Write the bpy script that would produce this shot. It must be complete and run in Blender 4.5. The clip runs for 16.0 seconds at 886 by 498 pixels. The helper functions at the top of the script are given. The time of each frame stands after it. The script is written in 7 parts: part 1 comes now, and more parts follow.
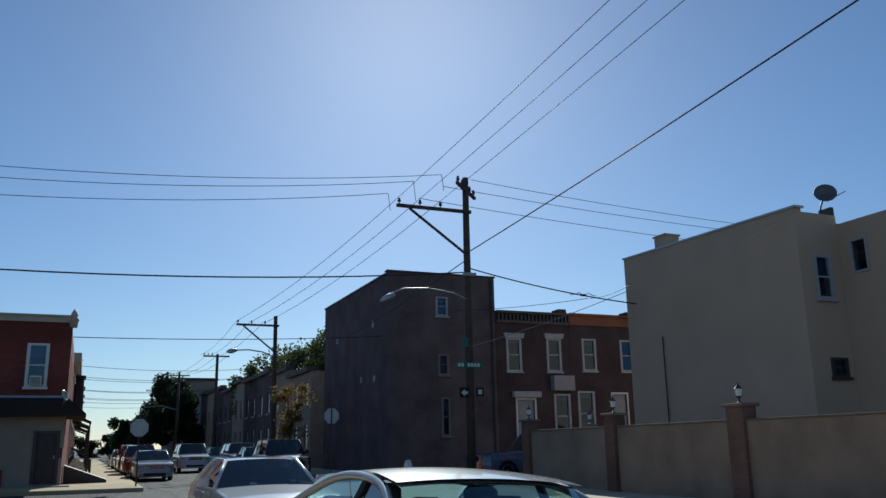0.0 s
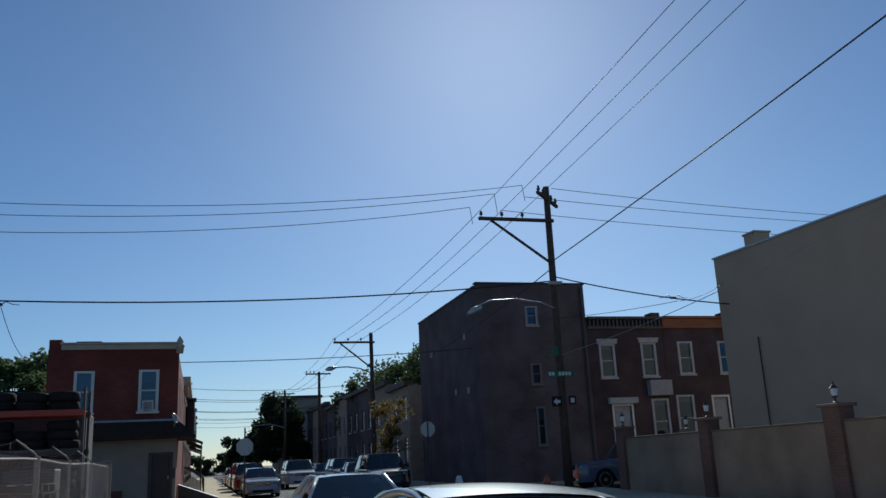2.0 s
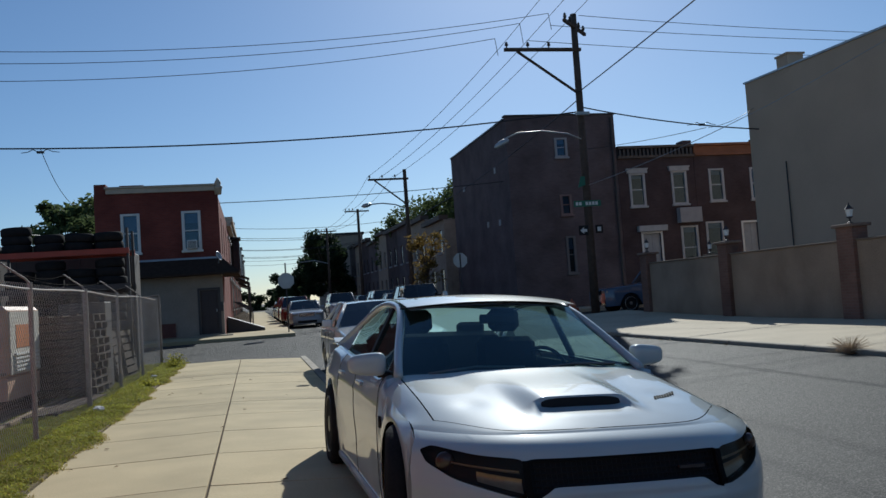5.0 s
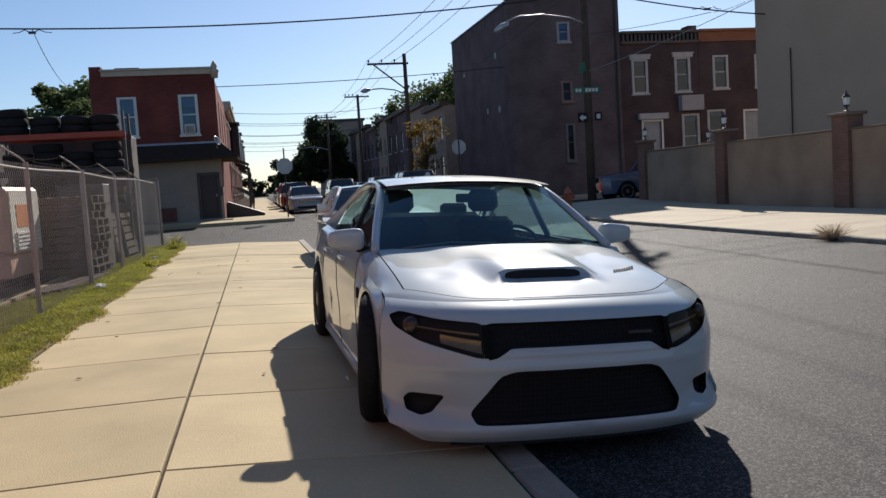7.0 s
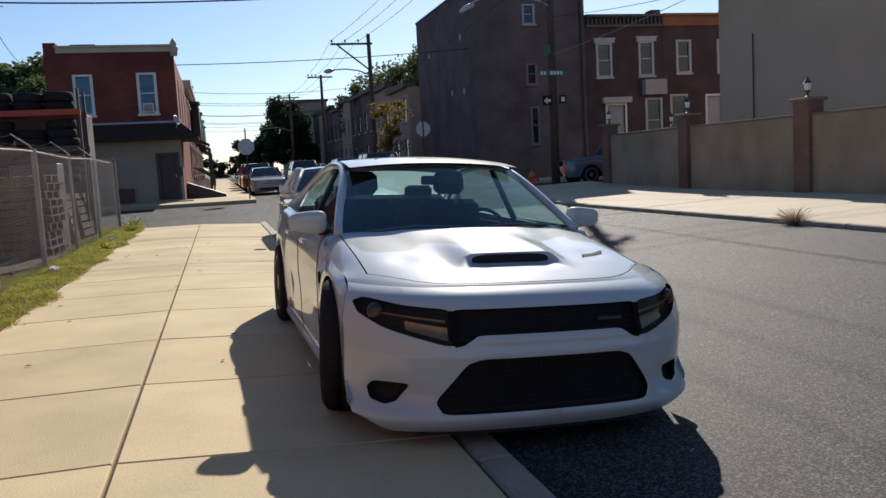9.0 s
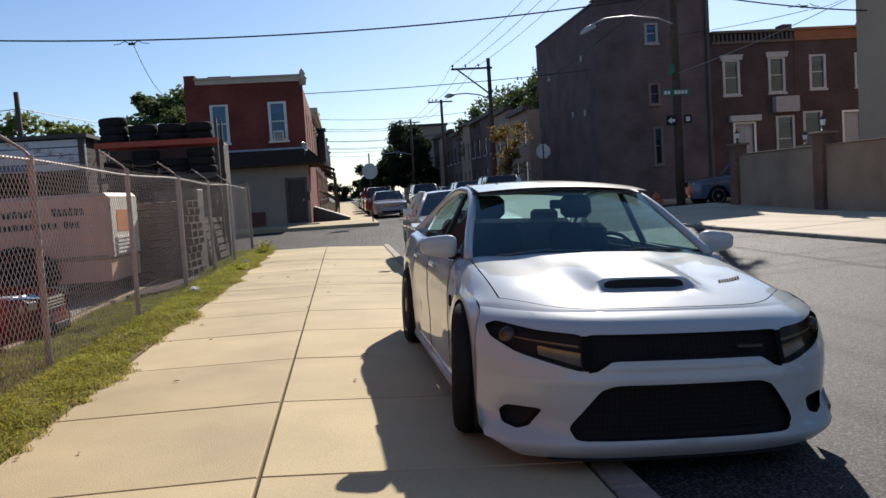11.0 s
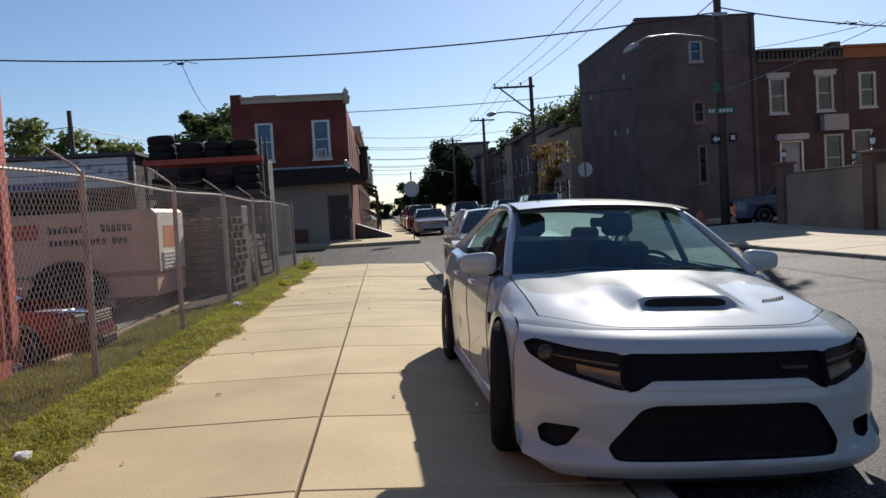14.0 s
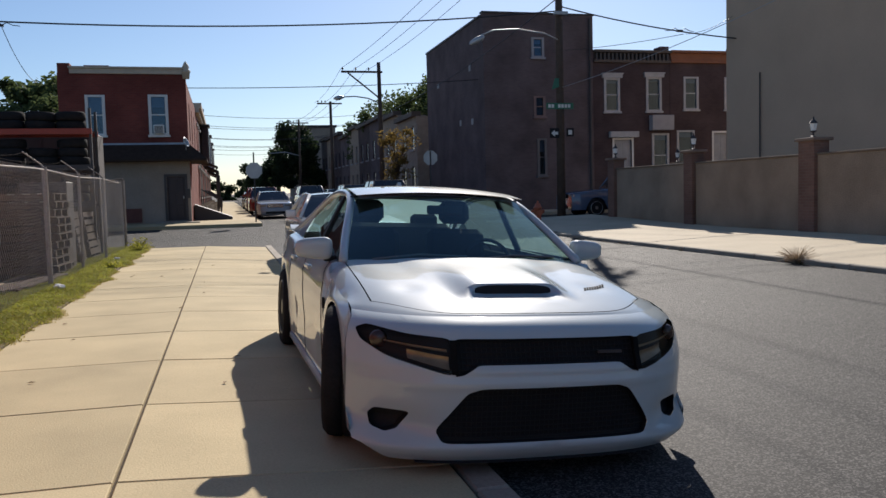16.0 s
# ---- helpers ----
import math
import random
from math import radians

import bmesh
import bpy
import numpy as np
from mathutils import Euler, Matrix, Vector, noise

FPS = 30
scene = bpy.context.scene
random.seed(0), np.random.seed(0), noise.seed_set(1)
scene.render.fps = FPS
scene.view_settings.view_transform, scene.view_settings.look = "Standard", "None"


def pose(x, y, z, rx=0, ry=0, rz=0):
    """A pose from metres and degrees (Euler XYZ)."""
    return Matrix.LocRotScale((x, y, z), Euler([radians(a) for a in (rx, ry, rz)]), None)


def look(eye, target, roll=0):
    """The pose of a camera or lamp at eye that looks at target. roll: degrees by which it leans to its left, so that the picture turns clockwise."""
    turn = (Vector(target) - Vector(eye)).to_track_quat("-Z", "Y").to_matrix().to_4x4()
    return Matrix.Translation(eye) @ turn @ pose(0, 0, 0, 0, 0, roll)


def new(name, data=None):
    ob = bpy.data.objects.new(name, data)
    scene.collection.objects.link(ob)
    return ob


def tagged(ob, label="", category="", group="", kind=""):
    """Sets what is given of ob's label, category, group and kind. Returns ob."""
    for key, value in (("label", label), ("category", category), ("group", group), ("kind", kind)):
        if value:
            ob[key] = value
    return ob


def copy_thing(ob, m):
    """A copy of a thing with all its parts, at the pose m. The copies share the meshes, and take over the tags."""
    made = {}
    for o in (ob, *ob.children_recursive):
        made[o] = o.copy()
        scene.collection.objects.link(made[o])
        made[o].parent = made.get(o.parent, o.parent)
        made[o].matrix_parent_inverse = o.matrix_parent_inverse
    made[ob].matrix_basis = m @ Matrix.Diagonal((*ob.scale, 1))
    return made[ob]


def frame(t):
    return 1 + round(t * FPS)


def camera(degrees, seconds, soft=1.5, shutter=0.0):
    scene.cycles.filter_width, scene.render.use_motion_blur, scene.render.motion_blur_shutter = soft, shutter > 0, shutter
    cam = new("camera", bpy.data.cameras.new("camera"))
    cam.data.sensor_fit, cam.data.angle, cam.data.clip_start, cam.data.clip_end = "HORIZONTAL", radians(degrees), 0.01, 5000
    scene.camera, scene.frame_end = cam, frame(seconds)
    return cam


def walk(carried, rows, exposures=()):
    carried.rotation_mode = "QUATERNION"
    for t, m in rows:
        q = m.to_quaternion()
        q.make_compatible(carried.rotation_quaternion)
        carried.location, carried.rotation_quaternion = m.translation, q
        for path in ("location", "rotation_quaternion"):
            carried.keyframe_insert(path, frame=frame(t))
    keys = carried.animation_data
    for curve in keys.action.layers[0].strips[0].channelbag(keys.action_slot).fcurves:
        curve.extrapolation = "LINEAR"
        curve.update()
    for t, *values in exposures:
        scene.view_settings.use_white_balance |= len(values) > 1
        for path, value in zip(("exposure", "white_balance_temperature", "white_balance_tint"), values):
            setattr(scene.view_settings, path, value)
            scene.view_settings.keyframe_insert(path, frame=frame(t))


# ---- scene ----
cam = camera(55.9, 16.0)
PATH = [
    (0, (-0.207, 1.602, 1.488), (0.558, 3.392, 1.95), -1.1),
    (0.5, (-0.171, 1.472, 1.536), (0.528, 3.279, 2.032), -0.3),
    (1, (-0.153, 1.309, 1.536), (0.558, 3.103, 2.061), -0.5),
    (1.5, (-0.032, 1.165, 1.502), (0.559, 3.008, 2.008), -2.8),
    (2, (0.091, 1.111, 1.521), (0.64, 2.971, 2.012), -2.8),
    (2.5, (0.194, 0.99, 1.483), (0.702, 2.861, 1.973), -2.0),
    (3, (0.277, 0.842, 1.44), (0.746, 2.719, 1.947), -2.8),
    (3.5, (0.287, 0.661, 1.46), (0.66, 2.582, 1.876), -3.2),
    (4, (0.328, 0.598, 1.448), (0.736, 2.507, 1.884), -2.1),
    (4.5, (0.326, 0.612, 1.42), (0.76, 2.543, 1.708), -1.1),
    (5, (0.423, 0.502, 1.366), (0.872, 2.448, 1.476), -4.0),
    (5.2, (0.439, 0.468, 1.343), (0.86, 2.421, 1.435), -5.2),
    (7.3, (0.569, 0.233, 1.294), (1.008, 2.174, 1.1), -3.0),
    (7.5, (0.584, 0.291, 1.297), (1.071, 2.218, 1.082), -3.1),
    (8, (0.563, 0.292, 1.314), (1.112, 2.2, 1.076), -3.6),
    (8.2, (0.591, 0.375, 1.301), (1.136, 2.287, 1.079), -3.6),
    (10.3, (0.478, 0.378, 1.287), (0.844, 2.336, 1.103), -3.2),
    (10.5, (0.473, 0.362, 1.305), (0.804, 2.328, 1.155), -3.5),
    (11, (0.483, 0.352, 1.31), (0.718, 2.334, 1.176), -3.6),
    (11.5, (0.461, 0.333, 1.307), (0.58, 2.326, 1.201), -3.8),
    (12, (0.425, 0.293, 1.317), (0.443, 2.292, 1.234), -4.1),
    (12.5, (0.467, 0.352, 1.307), (0.428, 2.35, 1.227), -4.2),
    (13, (0.464, 0.359, 1.31), (0.452, 2.357, 1.221), -4.1),
    (13.5, (0.461, 0.339, 1.311), (0.509, 2.337, 1.224), -3.7),
    (14, (0.491, 0.337, 1.303), (0.631, 2.33, 1.218), -3.3),
    (14.5, (0.517, 0.323, 1.304), (0.795, 2.301, 1.219), -3.5),
    (15, (0.54, 0.33, 1.307), (0.915, 2.292, 1.223), -3.5),
    (15.5, (0.554, 0.34, 1.302), (1.012, 2.285, 1.215), -3.0),
    (16, (0.549, 0.324, 1.301), (1.051, 2.256, 1.166), -1.5),
]
EXPOSURES = [(0, -0.12, 5690, 3), (3.0, -0.35, 5490, 3), (4.2, -0.35, 5490, 4), (5.2, -0.1, 5820, 5), (7.3, 0.32, 6390, 13), (8.2, 0.37, 6390, 13), (10.3, 0.47, 6390, 13), (11.0, 0.47, 6390, 13), (11.5, 0.36, 6340, 12), (12.5, 0.34, 6340, 12), (14.5, 0.29, 6390, 13), (15.0, 0.38, 6390, 13), (15.5, 0.4, 6340, 12), (16, 0.28, 6390, 13)]
walk(cam, [(t, look(e, g, r)) for t, e, g, r in PATH], EXPOSURES)

# ---------------------------------------------------------------- world and sun
SUN = Vector((0.302, 0.800, 0.492)).normalized()
world = bpy.data.worlds.new("world")
scene.world = world
world.use_nodes = True
wn = world.node_tree
sky = wn.nodes.new("ShaderNodeTexSky")
sky.sky_type = "NISHITA"
sky.sun_disc = False
sky.sun_elevation = math.asin(SUN.z)
sky.sun_rotation = math.atan2(SUN.x, SUN.y)
sky.air_density, sky.dust_density, sky.ozone_density, sky.altitude = 1.0, 0.38, 4.4, 300
wn.nodes["Background"].inputs["Strength"].default_value = 0.081
wn.links.new(sky.outputs[0], wn.nodes["Background"].inputs["Color"])
lamp = bpy.data.lights.new("sun", "SUN")
lamp.energy, lamp.angle, lamp.color = 5.0, radians(0.53), (1.0, 0.93, 0.82)
sun = new("sun", lamp)
sun.matrix_world = look(SUN * 60, (0, 0, 0))

# ---------------------------------------------------------------- materials
MATS = {}


def mat(name, color, rough=0.7, metal=0.0, vary=0.25, scale=3.0, grain=60.0, bump=0.15, dark=None, coat=0.0, island=0.0, spec=0.5):
    """Procedural surface: two scales of variation in colour, and a fine relief."""
    if name in MATS:
        return MATS[name]
    m = MATS[name] = bpy.data.materials.new(name)
    m.use_nodes = True
    n, l = m.node_tree.nodes, m.node_tree.links
    b = n["Principled BSDF"]
    tc = n.new("ShaderNodeTexCoord")
    big, fine = n.new("ShaderNodeTexNoise"), n.new("ShaderNodeTexNoise")
    big.inputs["Scale"].default_value, big.inputs["Detail"].default_value = scale, 5
    fine.inputs["Scale"].default_value, fine.inputs["Detail"].default_value = grain, 3
    geo = n.new("ShaderNodeNewGeometry")
    for t in (big, fine):
        l.new(geo.outputs["Position"], t.inputs["Vector"])
    add = n.new("ShaderNodeMath")
    add.operation = "MULTIPLY_ADD"
    l.new(fine.outputs["Fac"], add.inputs[0])
    add.inputs[1].default_value = 0.45
    half = n.new("ShaderNodeMath")
    half.operation = "MULTIPLY"
    half.inputs[1].default_value = 0.55
    l.new(big.outputs["Fac"], half.inputs[0])
    l.new(half.outputs[0], add.inputs[2])
    fac = add.outputs[0]
    if island:
        info = n.new("ShaderNodeObjectInfo")
        more = n.new("ShaderNodeMath")
        more.operation = "MULTIPLY_ADD"
        more.inputs[1].default_value = island
        l.new(info.outputs["Random"], more.inputs[0])
        l.new(fac, more.inputs[2])
        sub = n.new("ShaderNodeMath")
        sub.operation = "SUBTRACT"
        sub.inputs[1].default_value = island / 2
        l.new(more.outputs[0], sub.inputs[0])
        fac = sub.outputs[0]
    ramp = n.new("ShaderNodeValToRGB")
    c = Vector(color)
    lo = Vector(dark) if dark else c * (1 - vary)
    hi = c * (1 + vary * 0.7)
    ramp.color_ramp.elements[0].position, ramp.color_ramp.elements[1].position = 0.3, 0.7
    ramp.color_ramp.elements[0].color = (*lo, 1)
    ramp.color_ramp.elements[1].color = (*hi, 1)
    l.new(fac, ramp.inputs[0])
    l.new(ramp.outputs[0], b.inputs["Base Color"])
    b.inputs["Roughness"].default_value, b.inputs["Metallic"].default_value = rough, metal
    b.inputs["Coat Weight"].default_value, b.inputs["Coat Roughness"].default_value = coat, 0.04
    b.inputs["Specular IOR Level"].default_value = spec if rough < 0.8 else spec * 0.4
    if bump:
        bp = n.new("ShaderNodeBump")
        bp.inputs["Strength"].default_value, bp.inputs["Distance"].default_value = bump, 0.01
        l.new(fine.outputs["Fac"], bp.inputs["Height"])
        l.new(bp.outputs[0], b.inputs["Normal"])
    return m


def brick_mat(name, c1, c2, mortar, rough=0.85):
    """Brickwork on upright walls: courses by height, bricks along x + y."""
    if name in MATS:
        return MATS[name]
    m = MATS[name] = bpy.data.materials.new(name)
    m.use_nodes = True
    n, l = m.node_tree.nodes, m.node_tree.links
    b = n["Principled BSDF"]
    geo, sep, com, add = (n.new("ShaderNode" + k) for k in ("NewGeometry", "SeparateXYZ", "CombineXYZ", "Math"))
    l.new(geo.outputs["Position"], sep.inputs[0])
    l.new(sep.outputs[0], add.inputs[0])
    l.new(sep.outputs[1], add.inputs[1])
    l.new(add.outputs[0], com.inputs[0])
    l.new(sep.outputs[2], com.inputs[1])
    br = n.new("ShaderNodeTexBrick")
    br.inputs["Scale"].default_value = 1.0
    br.inputs["Brick Width"].default_value, br.inputs["Row Height"].default_value = 0.21, 0.072
    br.inputs["Mortar Size"].default_value = 0.006
    br.inputs["Color1"].default_value, br.inputs["Color2"].default_value, br.inputs["Mortar"].default_value = (*c1, 1), (*c2, 1), (*mortar, 1)
    l.new(com.outputs[0], br.inputs["Vector"])
    big = n.new("ShaderNodeTexNoise")
    big.inputs["Scale"].default_value, big.inputs["Detail"].default_value = 0.7, 6
    l.new(geo.outputs["Position"], big.inputs["Vector"])
    ramp = n.new("ShaderNodeValToRGB")
    ramp.color_ramp.elements[0].position, ramp.color_ramp.elements[1].position = 0.3, 0.7
    ramp.color_ramp.elements[0].color, ramp.color_ramp.elements[1].color = (0.66, 0.66, 0.66, 1), (1.15, 1.15, 1.15, 1)
    l.new(big.outputs["Fac"], ramp.inputs[0])
    mix = n.new("ShaderNodeMix")
    mix.data_type, mix.blend_type = "RGBA", "MULTIPLY"
    mix.inputs["Factor"].default_value = 1.0
    l.new(br.outputs["Color"], mix.inputs["A"])
    l.new(ramp.outputs[0], mix.inputs["B"])
    l.new(mix.outputs["Result"], b.inputs["Base Color"])
    b.inputs["Roughness"].default_value, b.inputs["Specular IOR Level"].default_value = rough, 0.15
    bp = n.new("ShaderNodeBump")
    bp.inputs["Strength"].default_value, bp.inputs["Distance"].default_value = 0.5, 0.008
    bp.invert = True
    l.new(br.outputs["Fac"], bp.inputs["Height"])
    l.new(bp.outputs[0], b.inputs["Normal"])
    return m


def glass_mat(name, tint, rough=0.02, clear=0.5, mirror=0.10, edge=0.9, sheen=(1, 1, 1), dust=0.0):
    """Thin tinted pane: clear by tint, with a mirror that follows Fresnel and a film of dust that light shines through."""
    if name in MATS:
        return MATS[name]
    m = MATS[name] = bpy.data.materials.new(name)
    m.use_nodes = True
    n, l = m.node_tree.nodes, m.node_tree.links
    n.remove(n["Principled BSDF"])
    tr, gl, lw, po, ma, mx = (n.new("ShaderNode" + k) for k in ("BsdfTransparent", "BsdfGlossy", "LayerWeight", "Math", "Math", "MixShader"))
    tr.inputs["Color"].default_value = (*[clear * v for v in tint], 1)
    gl.inputs["Roughness"].default_value = rough
    po.operation, ma.operation = "POWER", "MULTIPLY_ADD"
    po.inputs[1].default_value, ma.inputs[1].default_value, ma.inputs[2].default_value = 3.5, edge, mirror
    gl.inputs["Color"].default_value = (*sheen, 1)
    l.new(lw.outputs["Facing"], po.inputs[0])
    l.new(po.outputs[0], ma.inputs[0])
    l.new(ma.outputs[0], mx.inputs[0])
    see = tr.outputs[0]
    if dust:
        film, blend = n.new("ShaderNodeBsdfTranslucent"), n.new("ShaderNodeMixShader")
        film.inputs["Color"].default_value = (0.62, 0.80, 0.74, 1)
        blend.inputs[0].default_value = dust
        l.new(see, blend.inputs[1])
        l.new(film.outputs[0], blend.inputs[2])
        see = blend.outputs[0]
    l.new(see, mx.inputs[1])
    l.new(gl.outputs[0], mx.inputs[2])
    l.new(mx.outputs[0], n["Material Output"].inputs["Surface"])
    return m


def asphalt_mat():
    """Worn asphalt: grey stones in dark binder, broad stains and wheel wear."""
    m = bpy.data.materials.new("asphalt")
    m.use_nodes = True
    n, l = m.node_tree.nodes, m.node_tree.links
    b = n["Principled BSDF"]
    geo = n.new("ShaderNodeNewGeometry")
    vor, big, fine = n.new("ShaderNodeTexVoronoi"), n.new("ShaderNodeTexNoise"), n.new("ShaderNodeTexNoise")
    vor.inputs["Scale"].default_value = 105.0
    big.inputs["Scale"].default_value, big.inputs["Detail"].default_value = 0.5, 6
    fine.inputs["Scale"].default_value, fine.inputs["Detail"].default_value = 34.0, 5
    for t in (vor, big, fine):
        l.new(geo.outputs["Position"], t.inputs["Vector"])
    stone = n.new("ShaderNodeValToRGB")
    e = stone.color_ramp.elements
    e[0].position, e[0].color = 0.5, (0.021, 0.0206, 0.0202, 1)
    e[1].position, e[1].color = 1.0, (0.165, 0.158, 0.148, 1)
    sep = n.new("ShaderNodeSeparateColor")
    l.new(vor.outputs["Color"], sep.inputs[0])
    l.new(sep.outputs[0], stone.inputs[0])
    wear = n.new("ShaderNodeValToRGB")
    e = wear.color_ramp.elements
    e[0].position, e[0].color = 0.3, (0.62, 0.62, 0.63, 1)
    e[1].position, e[1].color = 0.7, (1.2, 1.18, 1.15, 1)
    mixn = n.new("ShaderNodeMath")
    mixn.operation = "MULTIPLY_ADD"
    mixn.inputs[1].default_value = 0.5
    half = n.new("ShaderNodeMath")
    half.operation = "MULTIPLY"
    half.inputs[1].default_value = 0.5
    l.new(fine.outputs["Fac"], mixn.inputs[0])
    l.new(big.outputs["Fac"], half.inputs[0])
    l.new(half.outputs[0], mixn.inputs[2])
    l.new(mixn.outputs[0], wear.inputs[0])
    mul = n.new("ShaderNodeMix")
    mul.data_type, mul.blend_type = "RGBA", "MULTIPLY"
    mul.inputs["Factor"].default_value = 1.0
    l.new(stone.outputs[0], mul.inputs["A"])
    l.new(wear.outputs[0], mul.inputs["B"])
    l.new(mul.outputs["Result"], b.inputs["Base Color"])
    b.inputs["Roughness"].default_value = 0.78
    b.inputs["Specular IOR Level"].default_value = 0.22
    bp = n.new("ShaderNodeBump")
    bp.inputs["Strength"].default_value, bp.inputs["Distance"].default_value = 1.0, 0.02
    l.new(sep.outputs[0], bp.inputs["Height"])
    l.new(bp.outputs[0], b.inputs["Normal"])
    return m


def leaf_mat(name, color, vary=0.5):
    """Leaves and grass: part of the light comes through them."""
    m = mat(name, color, 0.7, vary=vary, scale=1.4, grain=9, bump=0, spec=0.12)
    n, l = m.node_tree.nodes, m.node_tree.links
    b, ramp = n["Principled BSDF"], next(k for k in n if k.type == "VALTORGB")
    tr, mx = n.new("ShaderNodeBsdfTranslucent"), n.new("ShaderNodeMixShader")
    mx.inputs[0].default_value = 0.45
    l.new(ramp.outputs[0], tr.inputs["Color"])
    l.new(b.outputs[0], mx.inputs[1])
    l.new(tr.outputs[0], mx.inputs[2])
    l.new(mx.outputs[0], n["Material Output"].inputs["Surface"])
    return m


ASPHALT = asphalt_mat()
CONCRETE = mat("concrete", (0.508, 0.408, 0.238), 0.85, vary=0.24, scale=1.1, grain=90, bump=0.25, island=0.18)
CONCRETE_PALE = mat("concrete_pale", (0.52, 0.44, 0.315), 0.85, vary=0.2, scale=0.7, grain=80, bump=0.25)
KERB = mat("kerb_stone", (0.33, 0.285, 0.225), 0.8, vary=0.3, scale=2, grain=70, bump=0.4)
SOIL = mat("soil", (0.20, 0.155, 0.085), 0.95, vary=0.4, scale=4, grain=50, bump=0.8)
LOT = mat("lot_concrete", (0.27, 0.25, 0.22), 0.85, vary=0.35, scale=0.8, grain=50, bump=0.4)
BRICK_STORE = brick_mat("brick_red", (0.22, 0.056, 0.043), (0.178, 0.046, 0.037), (0.165, 0.078, 0.064))
BRICK_DARK = brick_mat("brick_brown", (0.148, 0.110, 0.112), (0.127, 0.096, 0.098), (0.140, 0.119, 0.120))
BRICK_ROW = brick_mat("brick_terrace", (0.092, 0.062, 0.062), (0.077, 0.052, 0.053), (0.090, 0.072, 0.072))
BRICK_ORANGE = brick_mat("brick_orange", (0.30, 0.12, 0.06), (0.25, 0.10, 0.055), (0.24, 0.15, 0.11))
BRICK_PIER = brick_mat("brick_pier", (0.215, 0.118, 0.088), (0.18, 0.10, 0.075), (0.20, 0.135, 0.105))
STUCCO = mat("stucco_tan", (0.55, 0.415, 0.295), 0.9, vary=0.14, scale=0.6, grain=45, bump=0.3)
STUCCO_WALL = mat("stucco_wall", (0.33, 0.24, 0.17), 0.9, vary=0.42, scale=0.9, grain=40, bump=0.5)
STONE_BASE = mat("render_grey", (0.28, 0.235, 0.195), 0.9, vary=0.2, scale=1.5, grain=30, bump=0.3)
OFF_WHITE = mat("weathered_white_paint", (0.42, 0.41, 0.41), 0.7, vary=0.2, scale=4, bump=0.05)
WHITE_TRIM = mat("white_paint", (0.70, 0.68, 0.64), 0.6, vary=0.1, scale=5, bump=0.05)
TAN_TRIM = mat("cornice_paint", (0.50, 0.42, 0.32), 0.7, vary=0.2, scale=3, bump=0.1)
DARK_TRIM = mat("dark_paint", (0.05, 0.045, 0.045), 0.6, vary=0.3, bump=0.1)
ROOFING = mat("tar_roofing", (0.07, 0.065, 0.065), 0.85, vary=0.3, bump=0.4)
SHINGLE = mat("awning_shingle", (0.048, 0.034, 0.028), 0.95, spec=0.15, vary=0.3, scale=6, bump=0.5)
WOOD_POLE = mat("weathered_pole", (0.105, 0.075, 0.058), 0.9, vary=0.35, scale=4, grain=40, bump=0.5)
WIRE = mat("wire", (0.04, 0.04, 0.045), 0.45, metal=0.3, vary=0.1, bump=0)
STEEL = mat("galvanized_steel", (0.42, 0.42, 0.41), 0.55, metal=0.45, vary=0.2, scale=8, bump=0.1)
MESH_WIRE = mat("chain_wire", (0.56, 0.49, 0.43), 0.4, metal=0.3, vary=0.25, scale=3, bump=0)
FENCE_POST = mat("fence_post", (0.33, 0.285, 0.255), 0.6, metal=0.25, vary=0.35, scale=6, bump=0.15)
FRIEZE = mat("frieze_brown", (0.10, 0.075, 0.058), 0.75, vary=0.25, scale=3, bump=0.1)
DIM_TRIM = mat("dim_frame", (0.30, 0.29, 0.30), 0.6, vary=0.15, bump=0.05)
LAMP_GREY = mat("lamp_grey", (0.45, 0.46, 0.46), 0.45, metal=0.6, vary=0.1, bump=0.02)
RED_BOX = mat("container_red", (0.50, 0.105, 0.075), 0.6, vary=0.3, scale=2.2, grain=25, bump=0.15)
CORNER_STEEL = mat("container_corner", (0.42, 0.34, 0.31), 0.6, vary=0.3, scale=5, bump=0.2)
TYRE = mat("tyre_rubber", (0.022, 0.022, 0.023), 0.92, vary=0.3, spec=0.25, scale=8, bump=0.3)
BLACK = mat("black_plastic", (0.017, 0.017, 0.018), 0.7, vary=0.2, bump=0.05, spec=0.25)
LEAF = leaf_mat("leaf_green", (0.10, 0.13, 0.05))
LEAF_LIGHT = leaf_mat("leaf_light", (0.17, 0.20, 0.06))
LEAF_DARK = leaf_mat("leaf_dark", (0.035, 0.052, 0.024))
LEAF_GOLD = leaf_mat("leaf_gold", (0.22, 0.15, 0.045))
BARK = mat("bark", (0.10, 0.075, 0.055), 0.9, vary=0.4, scale=6, bump=0.5)
GRASS = leaf_mat("grass_blades", (0.40, 0.385, 0.065), 0.55)
PANE = glass_mat("window_glass", (0.55, 0.62, 0.7), 0.03, 0.7, 0.07, 0.9, (0.5, 0.72, 1.0))

# ---------------------------------------------------------------- mesh helpers


def mesh_ob(name, bm, material, smooth=False):
    me = bpy.data.meshes.new(name)
    bmesh.ops.recalc_face_normals(bm, faces=bm.faces)
    bm.to_mesh(me)
    bm.free()
    for m in material if isinstance(material, (list, tuple)) else (material,):
        me.materials.append(m)
    if smooth:
        me.polygons.foreach_set("use_smooth", [True] * len(me.polygons))
    return new(name, me)


